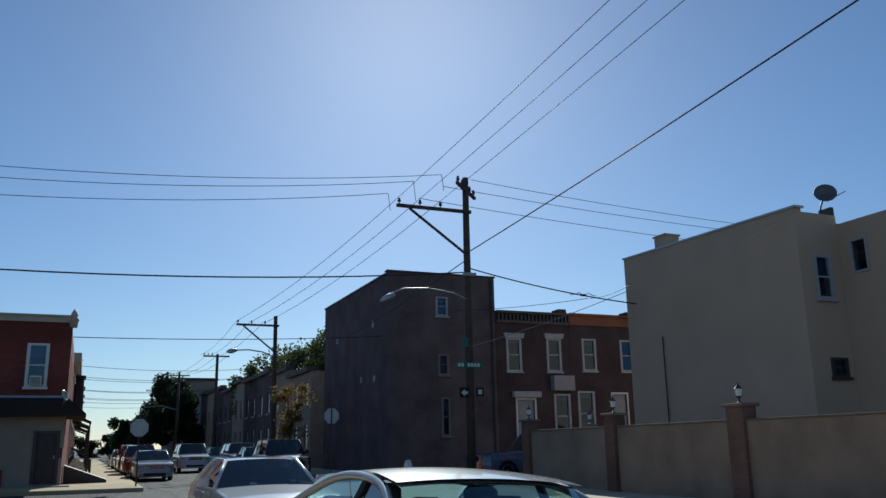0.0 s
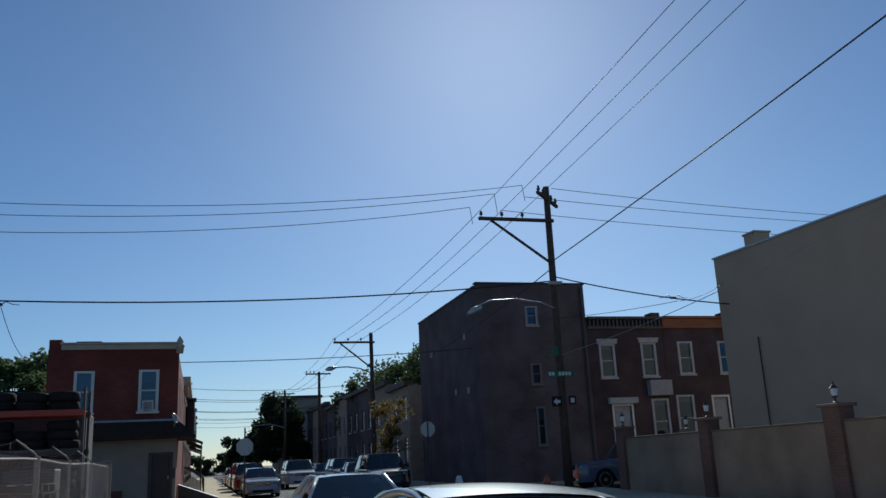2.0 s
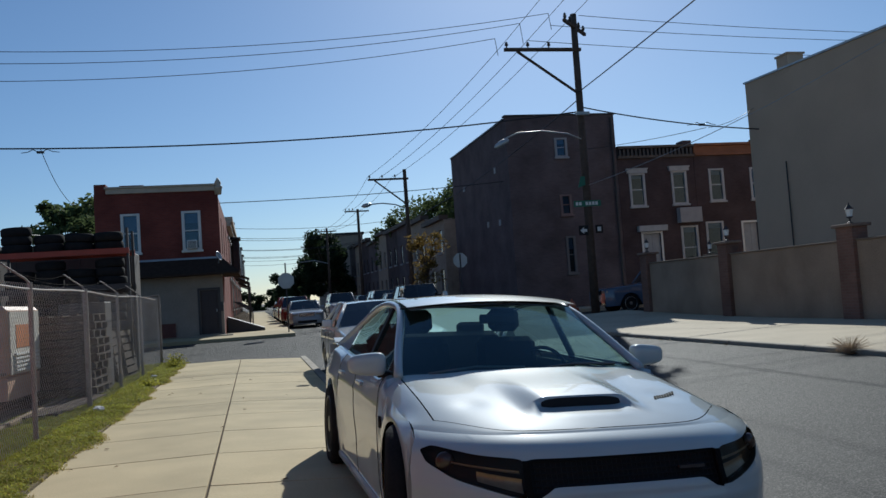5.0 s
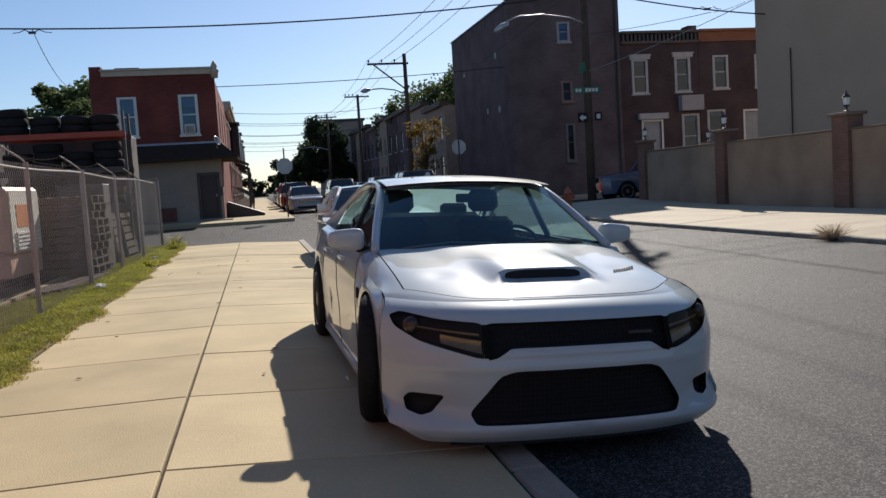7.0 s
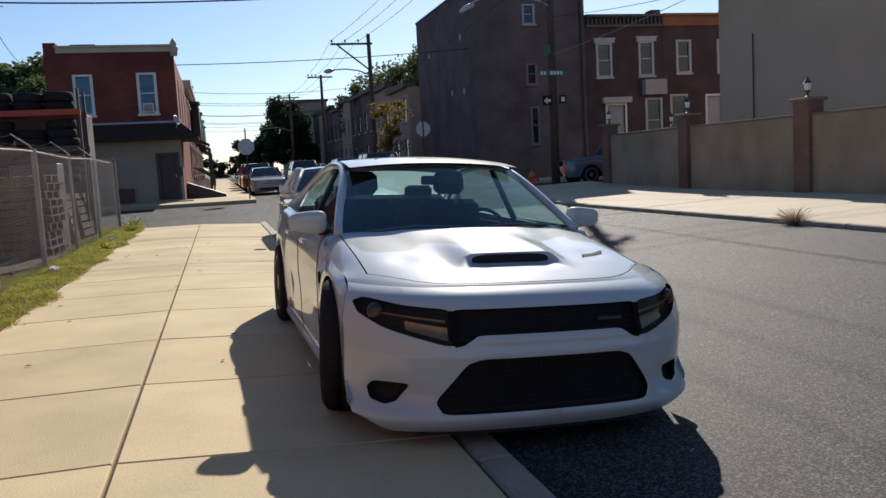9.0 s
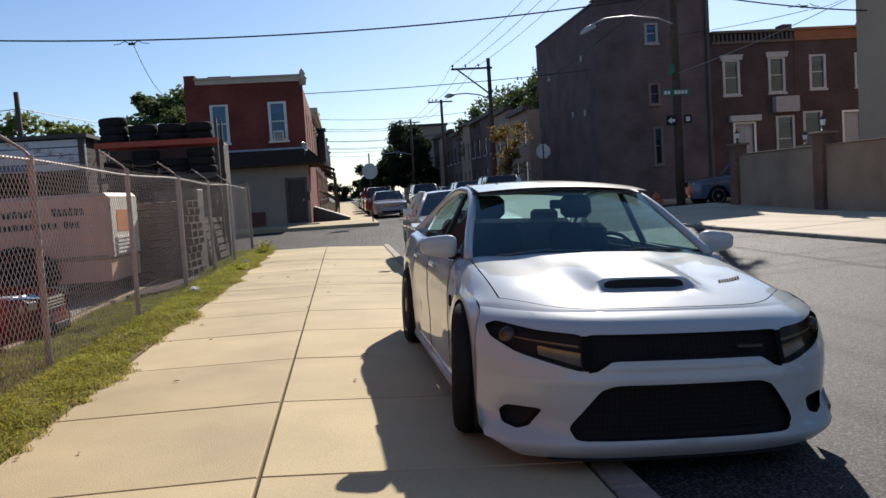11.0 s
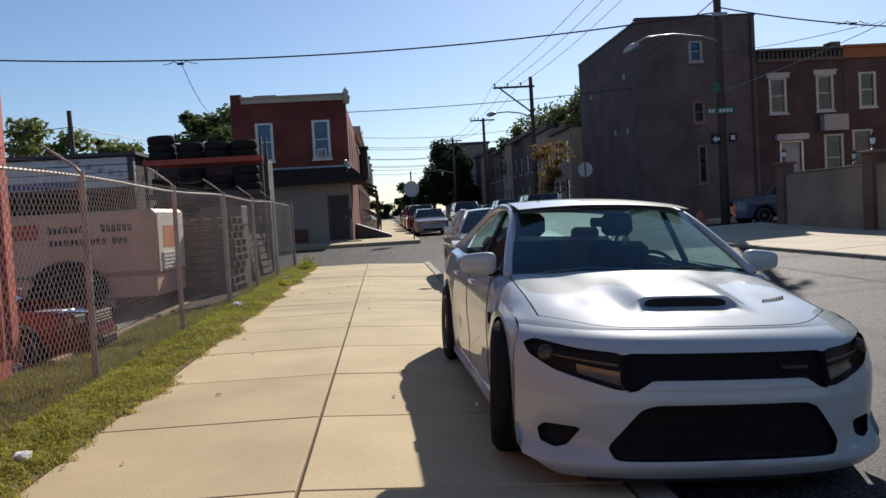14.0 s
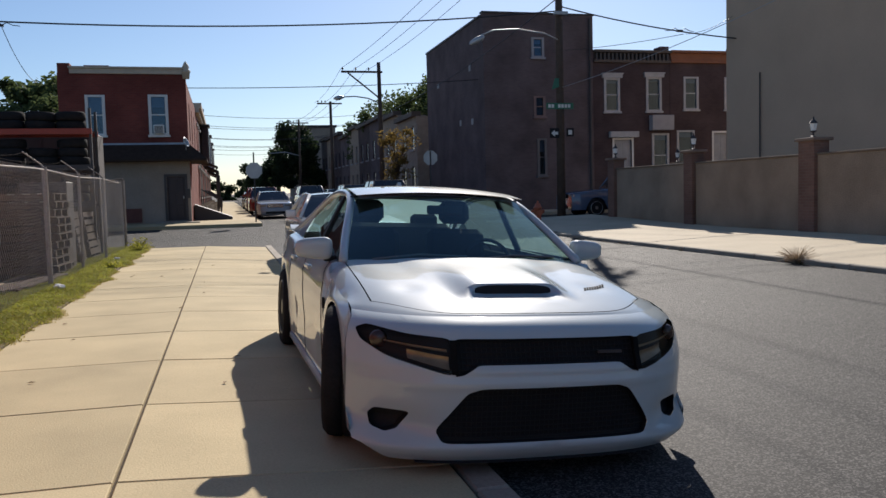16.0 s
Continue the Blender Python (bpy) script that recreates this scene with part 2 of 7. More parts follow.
def part(name, bm, material, parent, label="", smooth=False):
    ob = mesh_ob(name, bm, material, smooth)
    ob.parent = parent
    if label:
        tagged(ob, label)
    return ob


def thing(name, label, category, m=None, group="", kind=""):
    ob = tagged(new(name), label, category, group, kind)
    if m is not None:
        ob.matrix_world = m
    return ob


def box(bm, x0, x1, y0, y1, z0, z1, bevel=0.0, m=None):
    vs = [bm.verts.new((x, y, z)) for z in (z0, z1) for y in (y0, y1) for x in (x0, x1)]
    fs = [bm.faces.new([vs[i] for i in q]) for q in ((0, 2, 3, 1), (4, 5, 7, 6), (0, 1, 5, 4), (2, 6, 7, 3), (0, 4, 6, 2), (1, 3, 7, 5))]
    if bevel:
        es = list({e for f in fs for e in f.edges})
        r = bmesh.ops.bevel(bm, geom=es, offset=bevel, segments=1, affect="EDGES")
        vs = list({v for f in r["faces"] for v in f.verts} | {v for v in vs if v.is_valid})
    if m is not None:
        bmesh.ops.transform(bm, matrix=m, verts=vs)
    return bm


def boxes(*rows, bevel=0.0):
    bm = bmesh.new()
    for r in rows:
        box(bm, *r, bevel=bevel)
    return bm


def tube(bm, pts, r0, r1=None, sides=8, caps=True):
    """A round bar along points, tapering from r0 to r1."""
    r1 = r0 if r1 is None else r1
    pts = [Vector(p) for p in pts]
    rings = []
    for i, p in enumerate(pts):
        d = (pts[min(i + 1, len(pts) - 1)] - pts[max(i - 1, 0)]).normalized()
        u = d.cross(Vector((0, 0, 1)) if abs(d.z) < 0.9 else Vector((1, 0, 0))).normalized()
        v = d.cross(u)
        r = r0 + (r1 - r0) * i / max(1, len(pts) - 1)
        rings.append([bm.verts.new(p + r * (math.cos(a) * u + math.sin(a) * v)) for a in (2 * math.pi * k / sides for k in range(sides))])
    for a, b in zip(rings, rings[1:]):
        for k in range(sides):
            bm.faces.new((a[k], a[(k + 1) % sides], b[(k + 1) % sides], b[k]))
    if caps:
        bm.faces.new(rings[0][::-1])
        bm.faces.new(rings[-1])
    return bm


def lathe(bm, prof, sides=16, m=None):
    """Turns a profile of (radius, height) round z."""
    rings = []
    for r, z in prof:
        rings.append([bm.verts.new((r * math.cos(2 * math.pi * k / sides), r * math.sin(2 * math.pi * k / sides), z)) for k in range(sides)])
    for a, b in zip(rings, rings[1:]):
        for k in range(sides):
            bm.faces.new((a[k], a[(k + 1) % sides], b[(k + 1) % sides], b[k]))
    bm.faces.new(rings[0][::-1])
    bm.faces.new(rings[-1])
    if m is not None:
        bmesh.ops.transform(bm, matrix=m, verts=[v for r in rings for v in r])
    return bm


def prism(bm, outline, depth, m=None):
    """Extrudes an (x, z) outline from y = 0 to y = depth."""
    a = [bm.verts.new((x, 0, z)) for x, z in outline]
    b = [bm.verts.new((x, depth, z)) for x, z in outline]
    bm.faces.new(a)
    bm.faces.new(b[::-1])
    for i in range(len(a)):
        j = (i + 1) % len(a)
        bm.faces.new((a[i], b[i], b[j], a[j]))
    if m is not None:
        bmesh.ops.transform(bm, matrix=m, verts=a + b)
    return bm


def wall_with_holes(bm, x0, x1, z0, z1, holes, y0=0.0, thick=0.3):
    """An upright wall in the plane y = y0 with real rectangular openings (x0, x1, z0, z1)."""
    xs = sorted({x0, x1, *(h[0] for h in holes), *(h[1] for h in holes)})
    zs = sorted({z0, z1, *(h[2] for h in holes), *(h[3] for h in holes)})
    solid = lambda i, j: 0 <= i < len(xs) - 1 and 0 <= j < len(zs) - 1 and not any(
        h[0] < (xs[i] + xs[i + 1]) / 2 < h[1] and h[2] < (zs[j] + zs[j + 1]) / 2 < h[3] for h in holes)
    V = {}

    def v(i, j, k):
        if (i, j, k) not in V:
            V[i, j, k] = bm.verts.new((xs[i], y0 + k * thick, zs[j]))
        return V[i, j, k]
    for i in range(len(xs) - 1):
        for j in range(len(zs) - 1):
            if not solid(i, j):
                continue
            bm.faces.new((v(i, j, 0), v(i + 1, j, 0), v(i + 1, j + 1, 0), v(i, j + 1, 0)))
            bm.faces.new((v(i, j, 1), v(i, j + 1, 1), v(i + 1, j + 1, 1), v(i + 1, j, 1)))
            for di, dj, a, b in ((-1, 0, (i, j), (i, j + 1)), (1, 0, (i + 1, j + 1), (i + 1, j)), (0, -1, (i + 1, j), (i, j)), (0, 1, (i, j + 1), (i + 1, j + 1))):
                if not solid(i + di, j + dj):
                    bm.faces.new((v(*a, 0), v(*a, 1), v(*b, 1), v(*b, 0)))
    return bm


def smooth01(a, b, v):
    t = min(1.0, max(0.0, (v - a) / (b - a)))
    return t * t * (3 - 2 * t)


def gz(x, y):
    """Height of the roadway."""
    z = -0.155 + 0.295 * smooth01(20, 37, y) + 0.005 * max(0, y - 37)
    return z + 0.10 * smooth01(3.5, 10.0, x) * (1 - smooth01(26, 40, y) * 0.5)

# ---------------------------------------------------------------- ground, pavements
def sheet(name, xs, ys, height, material, skirt=0.0):
    bm = bmesh.new()
    g = [[bm.verts.new((x, y, height(x, y))) for x in xs] for y in ys]
    for a, b in zip(g, g[1:]):
        for i in range(len(xs) - 1):
            bm.faces.new((a[i], a[i + 1], b[i + 1], b[i]))
    if skirt:
        edge = [g[0][i] for i in range(len(xs))] + [r[-1] for r in g[1:]] + g[-1][-2::-1] + [r[0] for r in g[-2:0:-1]]
        low = [bm.verts.new((v.co.x, v.co.y, v.co.z - skirt)) for v in edge]
        for i in range(len(edge)):
            j = (i + 1) % len(edge)
            bm.faces.new((edge[i], low[i], low[j], edge[j]))
    return mesh_ob(name, bm, material)


span = lambda a, b, n: [a + (b - a) * i / n for i in range(n + 1)]
tagged(sheet("ground", [-900, -200, -60, *span(-30, 40, 70), 70, 200, 900], [-300, -60, *span(-20, 60, 80), *span(65, 150, 17), 300, 1500], gz, ASPHALT),
       "worn grey asphalt roadway and yard", "road", kind="structure")

WALK = lambda x, y: -0.055 * max(0, x)
pave = tagged(sheet("pavement_near", span(-1.45, 1.62, 4), span(-8, 24.6, 40), lambda x, y: WALK(x, y) - 0.02, mat("joint_dirt", (0.10, 0.075, 0.05), 0.95, vary=0.3), 0.5), "sunlit concrete sidewalk of square slabs", "sidewalk", kind="structure")
verge = tagged(sheet("ground_verge", span(-3.04, -1.455, 8), span(-8, 24.6, 60), lambda x, y: 0.01 + 0.03 * noise.noise((x * 3, y * 2, 0)), SOIL, 0.5), "dry soil verge under the fence", "verge", kind="structure")
lot = tagged(sheet("pavement_yard", span(-16, -3.04, 8), span(-8, 25, 20), lambda x, y: -0.06 + 0.02 * noise.noise((x, y, 3)), LOT, 0.4), "worn concrete yard behind the fence", "yard", kind="structure")

# far corner pavements
FAR = lambda x, y: gz(x, y) + 0.14
tagged(sheet("pavement_corner_left", span(-60, 2.0, 40), span(34.8, 38.6, 4), FAR, CONCRETE, 0.5), "pale concrete corner sidewalk across the side street", "sidewalk", kind="structure")
tagged(sheet("pavement_far_left", span(-0.9, 2.0, 4), span(38.6, 130, 40), FAR, CONCRETE, 0.5), "pale concrete sidewalk in front of row houses", "sidewalk", kind="structure")
tagged(sheet("pavement_corner_right", span(9.9, 60, 40), span(35.2, 38.8, 4), FAR, CONCRETE_PALE, 0.5), "shaded concrete sidewalk under the brick houses", "sidewalk", kind="structure")
tagged(sheet("pavement_far_right", span(9.9, 12.9, 3), span(38.8, 130, 40), FAR, CONCRETE_PALE, 0.5), "shaded concrete sidewalk along the side wall", "sidewalk", kind="structure")
RIGHT = lambda x, y: gz(x, y) + 0.08 + 0.025 * max(0, x - 10.0)
tagged(sheet("pavement_right", span(10.0, 14.3, 6), span(-8, 30.2, 40), RIGHT, CONCRETE_PALE, 0.5), "broad sunlit concrete sidewalk beside the stucco wall", "sidewalk", kind="structure")


# ---------------------------------------------------------------- windows and doors in facades
def window(parent, x0, x1, z0, z1, y=0.0, trim=WHITE_TRIM, head=False, unit=False, blind=0.0):
    """A sash window set in an opening of a wall whose face lies in y."""
    w, rail, mid = 0.09, 0.05, (z0 + z1) / 2
    fr = part("window", boxes((x0 - 0.03, x0 + w, y - 0.04, y + 0.1, z0, z1), (x1 - w, x1 + 0.03, y - 0.04, y + 0.1, z0, z1),
                              (x0 + w, x1 - w, y - 0.04, y + 0.1, z1 - w, z1), (x0 + w, x1 - w, y - 0.04, y + 0.1, z0, z0 + w * 0.8)), trim, parent)
    part("sill", boxes((x0 - 0.08, x1 + 0.08, y - 0.12, y + 0.05, z0 - 0.10, z0 - 0.002), bevel=0.01), trim, fr)
    part("sash_rail", boxes((x0 + w, x1 - w, y + 0.01, y + 0.07, mid - rail / 2, mid + rail / 2)), trim, fr)
    for a, b, d in ((z0 + w * 0.8, mid - rail / 2, 0.03), (mid + rail / 2, z1 - w, 0.05)):
        bm = bmesh.new()
        bm.faces.new([bm.verts.new(p) for p in ((x0 + w, y + d, a), (x1 - w, y + d, a), (x1 - w, y + d, b), (x0 + w, y + d, b))])
        pane = part("pane", bm, PANE, fr)
        pane.visible_shadow = False
    part("curtain", boxes((x0 + 0.02, x1 - 0.02, y + 0.16, y + 0.18, z0 + (z1 - z0) * (1 - blind) if blind else z1 - 0.06, z1)), mat("window_blind", (0.13, 0.17, 0.24), 0.9, vary=0.2), fr)
    if head:
        part("lintel", boxes((x0 - 0.14, x1 + 0.14, y - 0.12, y + 0.02, z1 + 0.002, z1 + 0.18), (x0 - 0.18, x1 + 0.18, y - 0.16, y + 0.02, z1 + 0.18, z1 + 0.24)), trim, fr)
    if unit:
        ac = part("air_conditioner", boxes((x0 + 0.16, x1 - 0.16, y - 0.28, y + 0.12, z0 + 0.04, z0 + 0.42), bevel=0.015), WHITE_TRIM, fr)
        part("grille", boxes(*[(x0 + 0.2, x1 - 0.2, y - 0.295, y - 0.282, z0 + 0.08 + 0.05 * i, z0 + 0.105 + 0.05 * i) for i in range(6)]), DARK_TRIM, ac)
    return fr


def house_shell(parent, x0, x1, y0, y1, z0, z1, holes, brick, thick=0.3, front="wall"):
    """Front wall with openings, two sides, back, roof, a solid block behind in the dark of an unlit room."""
    bm = bmesh.new()
    wall_with_holes(bm, x0, x1, z0, z1, holes, y0, thick)
    part(front, bm, brick, parent)
    part("wall", boxes((x0, x0 + 0.3, y0 + thick + 0.002, y1, z0, z1)), brick, parent)
    part("wall", boxes((x1 - 0.3, x1, y0 + thick + 0.002, y1, z0, z1)), brick, parent)
    part("wall", boxes((x0 + 0.3, x1 - 0.3, y1 - 0.3, y1, z0, z1)), brick, parent)
    part("roof", boxes((x0 + 0.3, x1 - 0.3, y0 + thick, y1 - 0.3, z1 - 0.4, z1 - 0.2)), ROOFING, parent)
    # solid block, near black, standing in for the shade of the rooms
    part("floor_slab", boxes((x0 + 0.31, x1 - 0.31, y0 + 1.6, y1 - 0.31, z0, z1 - 0.41)), mat("room_shade", (0.05, 0.045, 0.04), 0.9), parent)


def door_leaf(parent, x0, x1, z0, z1, y, colour, trim=WHITE_TRIM):
    d = part("door", boxes((x0, x1, y + 0.1, y + 0.15, z0, z1), bevel=0.004), colour, parent)
    for i in range(2):
        for j in range(3):
            w, h = (x1 - x0 - 0.24) / 2, (z1 - z0 - 0.4) / 3
            a, c = x0 + 0.08 + i * (w + 0.08), z0 + 0.1 + j * (h + 0.1)
            part("panel", boxes((a, a + w, y + 0.085, y + 0.1, c, c + h), bevel=0.006), colour, d)
    part("handle", boxes((x1 - 0.1, x1 - 0.06, y + 0.04, y + 0.1, z0 + 0.95, z0 + 1.07)), STEEL, d)
    part("door_frame", boxes((x0 - 0.1, x0 - 0.002, y - 0.03, y + 0.16, z0, z1 + 0.1), (x1 + 0.002, x1 + 0.1, y - 0.03, y + 0.16, z0, z1 + 0.1), (x0 - 0.002, x1 + 0.002, y - 0.03, y + 0.16, z1 + 0.002, z1 + 0.1)), trim, d)
    return d


# corner shop
def corner_shop():
    t = thing("corner_house", "two-storey red brick corner house with painted ground floor", "house", pose(0, 38.5, 0))
    x0, x1, z0, z1 = -6.0, -0.85, -0.3, 6.7
    wins = [(-4.93, -4.2, 4.1, 5.8), (-2.41, -1.66, 4.1, 5.82)]
    door = (-1.83, -1.07, 0.38, 2.3)
    bm = bmesh.new()
    wall_with_holes(bm, x0, x1, 3.0, z1, wins)
    part("wall", bm, BRICK_STORE, t, "red brick upper wall")
    bm = bmesh.new()
    wall_with_holes(bm, x0, x1, z0, 2.998, [door], -0.05)
    part("wall", bm, STONE_BASE, t, "grey painted ground-floor wall")
    side = [(-d - 0.9, -d, 4.0, 5.7) for d in (2.0, 5.0, 8.5)]
    bm = bmesh.new()
    wall_with_holes(bm, -12, -0.302, z0, z1 - 0.3, side)
    bmesh.ops.transform(bm, matrix=pose(x1, 0, 0, 0, 0, 90) @ Matrix.Scale(-1, 4, (1, 0, 0)), verts=bm.verts)
    part("wall", bm, BRICK_STORE, t)
    part("wall", boxes((x0, x0 + 0.3, 0.302, 12, z0, z1)), BRICK_STORE, t)
    part("wall", boxes((x0 + 0.3, x1 - 0.3, 11.7, 12, z0, z1 - 0.3)), BRICK_STORE, t)
    part("roof", boxes((x0 + 0.3, x1 - 0.3, 0.302, 11.7, z1 - 0.6, z1 - 0.4)), ROOFING, t)
    # added block fills both storeys; its dark colour imitates unlit rooms
    part("floor_slab", boxes((x0 + 0.31, x1 - 0.31, 1.4, 11.69, z0, z1 - 0.61)), mat("room_shade", (0.05, 0.045, 0.04), 0.9), t)
    part("cornice", boxes((x0 + 0.5, x1 - 0.12, -0.10, 0.35, z1 - 0.02, z1 + 0.2), (x0 + 0.45, x1 - 0.05, -0.16, 0.35, z1 + 0.2, z1 + 0.28), bevel=0.01), TAN_TRIM, t, "tan painted cornice")
    part("chimney", boxes((x0 + 0.02, x0 + 0.5, 0.0, 0.6, z1 + 0.002, z1 + 0.42)), BRICK_STORE, t)
    part("chimney", boxes((x0 + 1.0, x0 + 2.0, 0.4, 1.0, z1 + 0.0, z1 + 0.4)), BRICK_STORE, t)
    bm = bmesh.new()
    lathe(bm, ((0.14, 0), (0.17, 0.25), (0.2, 0.28), (0.2, 0.34), (0.12, 0.4), (0.15, 0.5), (0.10, 0.62), (0.02, 0.75)), 10, pose(x1 + 0.02, 0.0, z1 - 0.2))
    part("finial", bm, TAN_TRIM, t, "tan turned finial at the roof corner", True)
    window(t, *wins[0], blind=0.45)
    window(t, *wins[1], unit=True, blind=0.3)
    door_leaf(t, *door, -0.05, mat("door_dark_red", (0.035, 0.022, 0.022), 0.5, vary=0.3), DARK_TRIM)
    # pent roof over the ground floor, on front and street side
    bm = bmesh.new()
    o = [(0, 3.72), (0, 2.95), (-0.75, 2.95), (-0.75, 3.03)]
    a = [bm.verts.new((x0, y - 0.052, z)) for y, z in o]
    b = [bm.verts.new((x1 - y, y - 0.052, z)) for y, z in o]
    c = [bm.verts.new((x1 - y, 3.2, z)) for y, z in o]
    for p, q in ((a, b), (b, c)):
        for i in range(4):
            j = (i + 1) % 4
            bm.faces.new((p[i], q[i], q[j], p[j]))
    bm.faces.new(a)
    bm.faces.new(c[::-1])
    part("pent_roof", bm, SHINGLE, t, "dark shingled pent roof")
    part("fascia", boxes((x0 + 0.02, x1 + 0.03, -0.10, -0.056, 3.66, 3.76)), mat("fascia_blue_grey", (0.28, 0.33, 0.40), 0.5), t)
    part("step", boxes((-2.3, -0.5, -0.9, -0.06, z0, 0.33), (-2.5, -0.1, -1.3, -0.902, z0, 0.2), bevel=0.01), KERB, t, "pale stone door step")
    part("meter_box", boxes((-0.98, -0.88 + 0.02, -0.12, -0.052, 1.35, 1.75)), DARK_TRIM, t)
    part("vent_box", boxes((-3.6, -2.9, -0.12, -0.052, 0.35, 0.95)), mat("rusty_panel", (0.14, 0.06, 0.05), 0.8), t)
    d = part("dish", lathe(bmesh.new(), ((0.02, -0.04), (0.13, -0.02), (0.22, 0.05), (0.20, 0.055), (0.12, 0.0), (0.02, -0.03)), 14, pose(-0.95, -0.75, 3.72, 70, 0, 65)), LAMP_GREY, t, "small grey satellite dish", True)
    part("bracket", tube(bmesh.new(), [(-0.9, -0.7, 3.7), (-0.95, -0.5, 3.45), (-0.95, -0.3, 3.4)], 0.02), STEEL, d)
    return t


corner_shop()


# three-storey side wall of the corner building
def big_house():
    t = thing("corner_building", "tall three-storey brown brick corner building in shade", "house", pose(0, 38.7, 0))
    z0 = -0.2
    x0, x1, H, D = 12.75, 18.4, 9.75, 11.4
    holes = [(15.2, 15.8, 7.7, 8.65), (15.28, 15.82, 4.85, 5.85), (15.42, 15.86, 2.0, 3.8)]
    bm = bmesh.new()
    wall_with_holes(bm, x0, x1, z0, H, holes)
    part("wall", bm, BRICK_DARK, t)
    bm = bmesh.new()
    wall_with_holes(bm, 0.302, D, z0, H - 0.12, [])
    bmesh.ops.transform(bm, matrix=Matrix.Translation((x0, 0, 0)) @ Matrix.Rotation(radians(90), 4, "Z") @ Matrix.Scale(-1, 4, (0, 1, 0)), verts=bm.verts)
    part("wall", bm, BRICK_DARK, t, "plain brown brick street wall")
    part("wall", boxes((x1 - 0.3, x1, 0.302, D, z0, H)), BRICK_DARK, t)
    part("wall", boxes((x0 + 0.302, x1 - 0.302, D - 0.3, D, z0, H - 0.3)), BRICK_DARK, t)
    part("roof", boxes((x0 + 0.302, x1 - 0.302, 0.302, D - 0.302, H - 0.6, H - 0.4)), ROOFING, t)
    # interior shade put into the colour of one solid block
    part("floor_slab", boxes((x0 + 1.0, x1 - 0.31, 1.5, D - 0.4, z0, H - 0.61)), mat("room_shade", (0.05, 0.045, 0.04), 0.9), t)
    part("coping", boxes((x0 - 0.05, x1 + 0.06, -0.05, 0.35, H + 0.002, H + 0.08)), DARK_TRIM, t)
    part("coping", boxes((x0 - 0.05, x0 + 0.35, 0.352, D, H - 0.11, H - 0.02)), DARK_TRIM, t)
    window(t, *holes[0], trim=DIM_TRIM, blind=0.3)
    window(t, *holes[1], trim=mat("faded_board", (0.22, 0.15, 0.14), 0.8), blind=0.9)
    window(t, *holes[2], trim=mat("dark_frame", (0.13, 0.12, 0.12), 0.6, vary=0.15), blind=0.35)
    for y, z, w, h in ((2.2, 7.5, 0.3, 0.34), (1.95, 4.8, 0.3, 0.3), (4.1, 4.9, 0.28, 0.3), (8.6, 7.4, 0.4, 0.25)):
        part("vent_plate", boxes((x0 - 0.05, x0 - 0.002, y - w / 2, y + w / 2, z - h / 2, z + h / 2), bevel=0.01), mat("vent_grey", (0.33, 0.33, 0.34), 0.6), t)
    part("downpipe", tube(bmesh.new(), [(18.2, -0.08, 0), (18.2, -0.08, 9.6)], 0.05), DARK_TRIM, t)
    return t


big_house()


# terrace of two-storey brick houses
def row_house(x0, x1, top, wins, doors, brick, label, frieze):
    t = thing("row_house", label, "house", pose(0, 38.72, 0), "brick row houses on the side street")
    z0 = -0.2
    house_shell(t, x0, x1, 0, 10, z0, top, [w[:4] for w in wins] + [d[:4] for d in doors], brick)
    for w in wins:
        window(t, *w[:4], trim=OFF_WHITE, head=w[4], blind=w[5] * 0.3)
    for d in doors:
        if d[4] == "door":
            door_leaf(t, *d[:4], 0.0, mat("door_grey", (0.30, 0.31, 0.33), 0.5, vary=0.2))
        else:
            window(t, *d[:4], trim=OFF_WHITE, head=d[5], blind=0.15, unit=d[4] == "unit")
        if d[5] and d[4] == "door":
            part("lintel", boxes((d[0] - 0.3, d[1] + 0.3, -0.25, -0.002, d[3] + 0.11, d[3] + 0.4), bevel=0.01), OFF_WHITE, t)
    part("cornice", boxes((x0, x1, -0.16, 0.05, top - 0.55, top - 0.42), (x0, x1, -0.24, 0.32, top - 0.06, top + 0.06)), FRIEZE if frieze == "dentil" else BRICK_ORANGE, t)
    if frieze == "dentil":
        n = int((x1 - x0) / 0.22)
        for i in range(n):
            a = x0 + 0.08 + i * (x1 - x0 - 0.1) / n
            part("dentil", boxes((a, a + 0.1, -0.15, -0.002, top - 0.42, top - 0.1)), DARK_TRIM, t)
    else:
        part("parapet", boxes((x0 + 0.01, x1 - 0.01, -0.06, -0.003, top - 0.42, top - 0.065)), BRICK_ORANGE, t, "orange brick parapet")
    part("chimney", boxes((x1 - 0.5, x1 - 0.03, 0.02, 0.7, top + 0.062, top + 0.3)), brick, t)
    return t


row_house(18.42, 22.6, 8.05, [(19.0, 19.8, 5.1, 6.75, True, 0.5), (21.3, 22.1, 5.12, 6.8, True, 0.35)],
          [(19.5, 20.45, 0.5, 3.7, "door", True), (21.6, 22.5, 1.8, 4.0, "win", False)], BRICK_ROW, "dark brick row house with white lintels and bracketed cornice", "dentil")
grey_box = part("awning_box", boxes((21.42, 22.62, -0.4, -0.02, 4.15, 4.9), bevel=0.01), mat("awning_grey", (0.34, 0.33, 0.34), 0.8, vary=0.15), bpy.data.objects["row_house"], "grey boxed awning")
row_house(22.62, 26.8, 8.08, [(23.4, 24.2, 5.2, 6.85, False, 0.6), (25.75, 26.5, 5.2, 6.85, False, 0.5)],
          [(23.0, 23.95, 1.9, 4.15, "unit", False), (25.1, 25.95, 0.5, 4.0, "door", False)], BRICK_ROW, "dark brick row house with orange parapet and white windows", "plain")
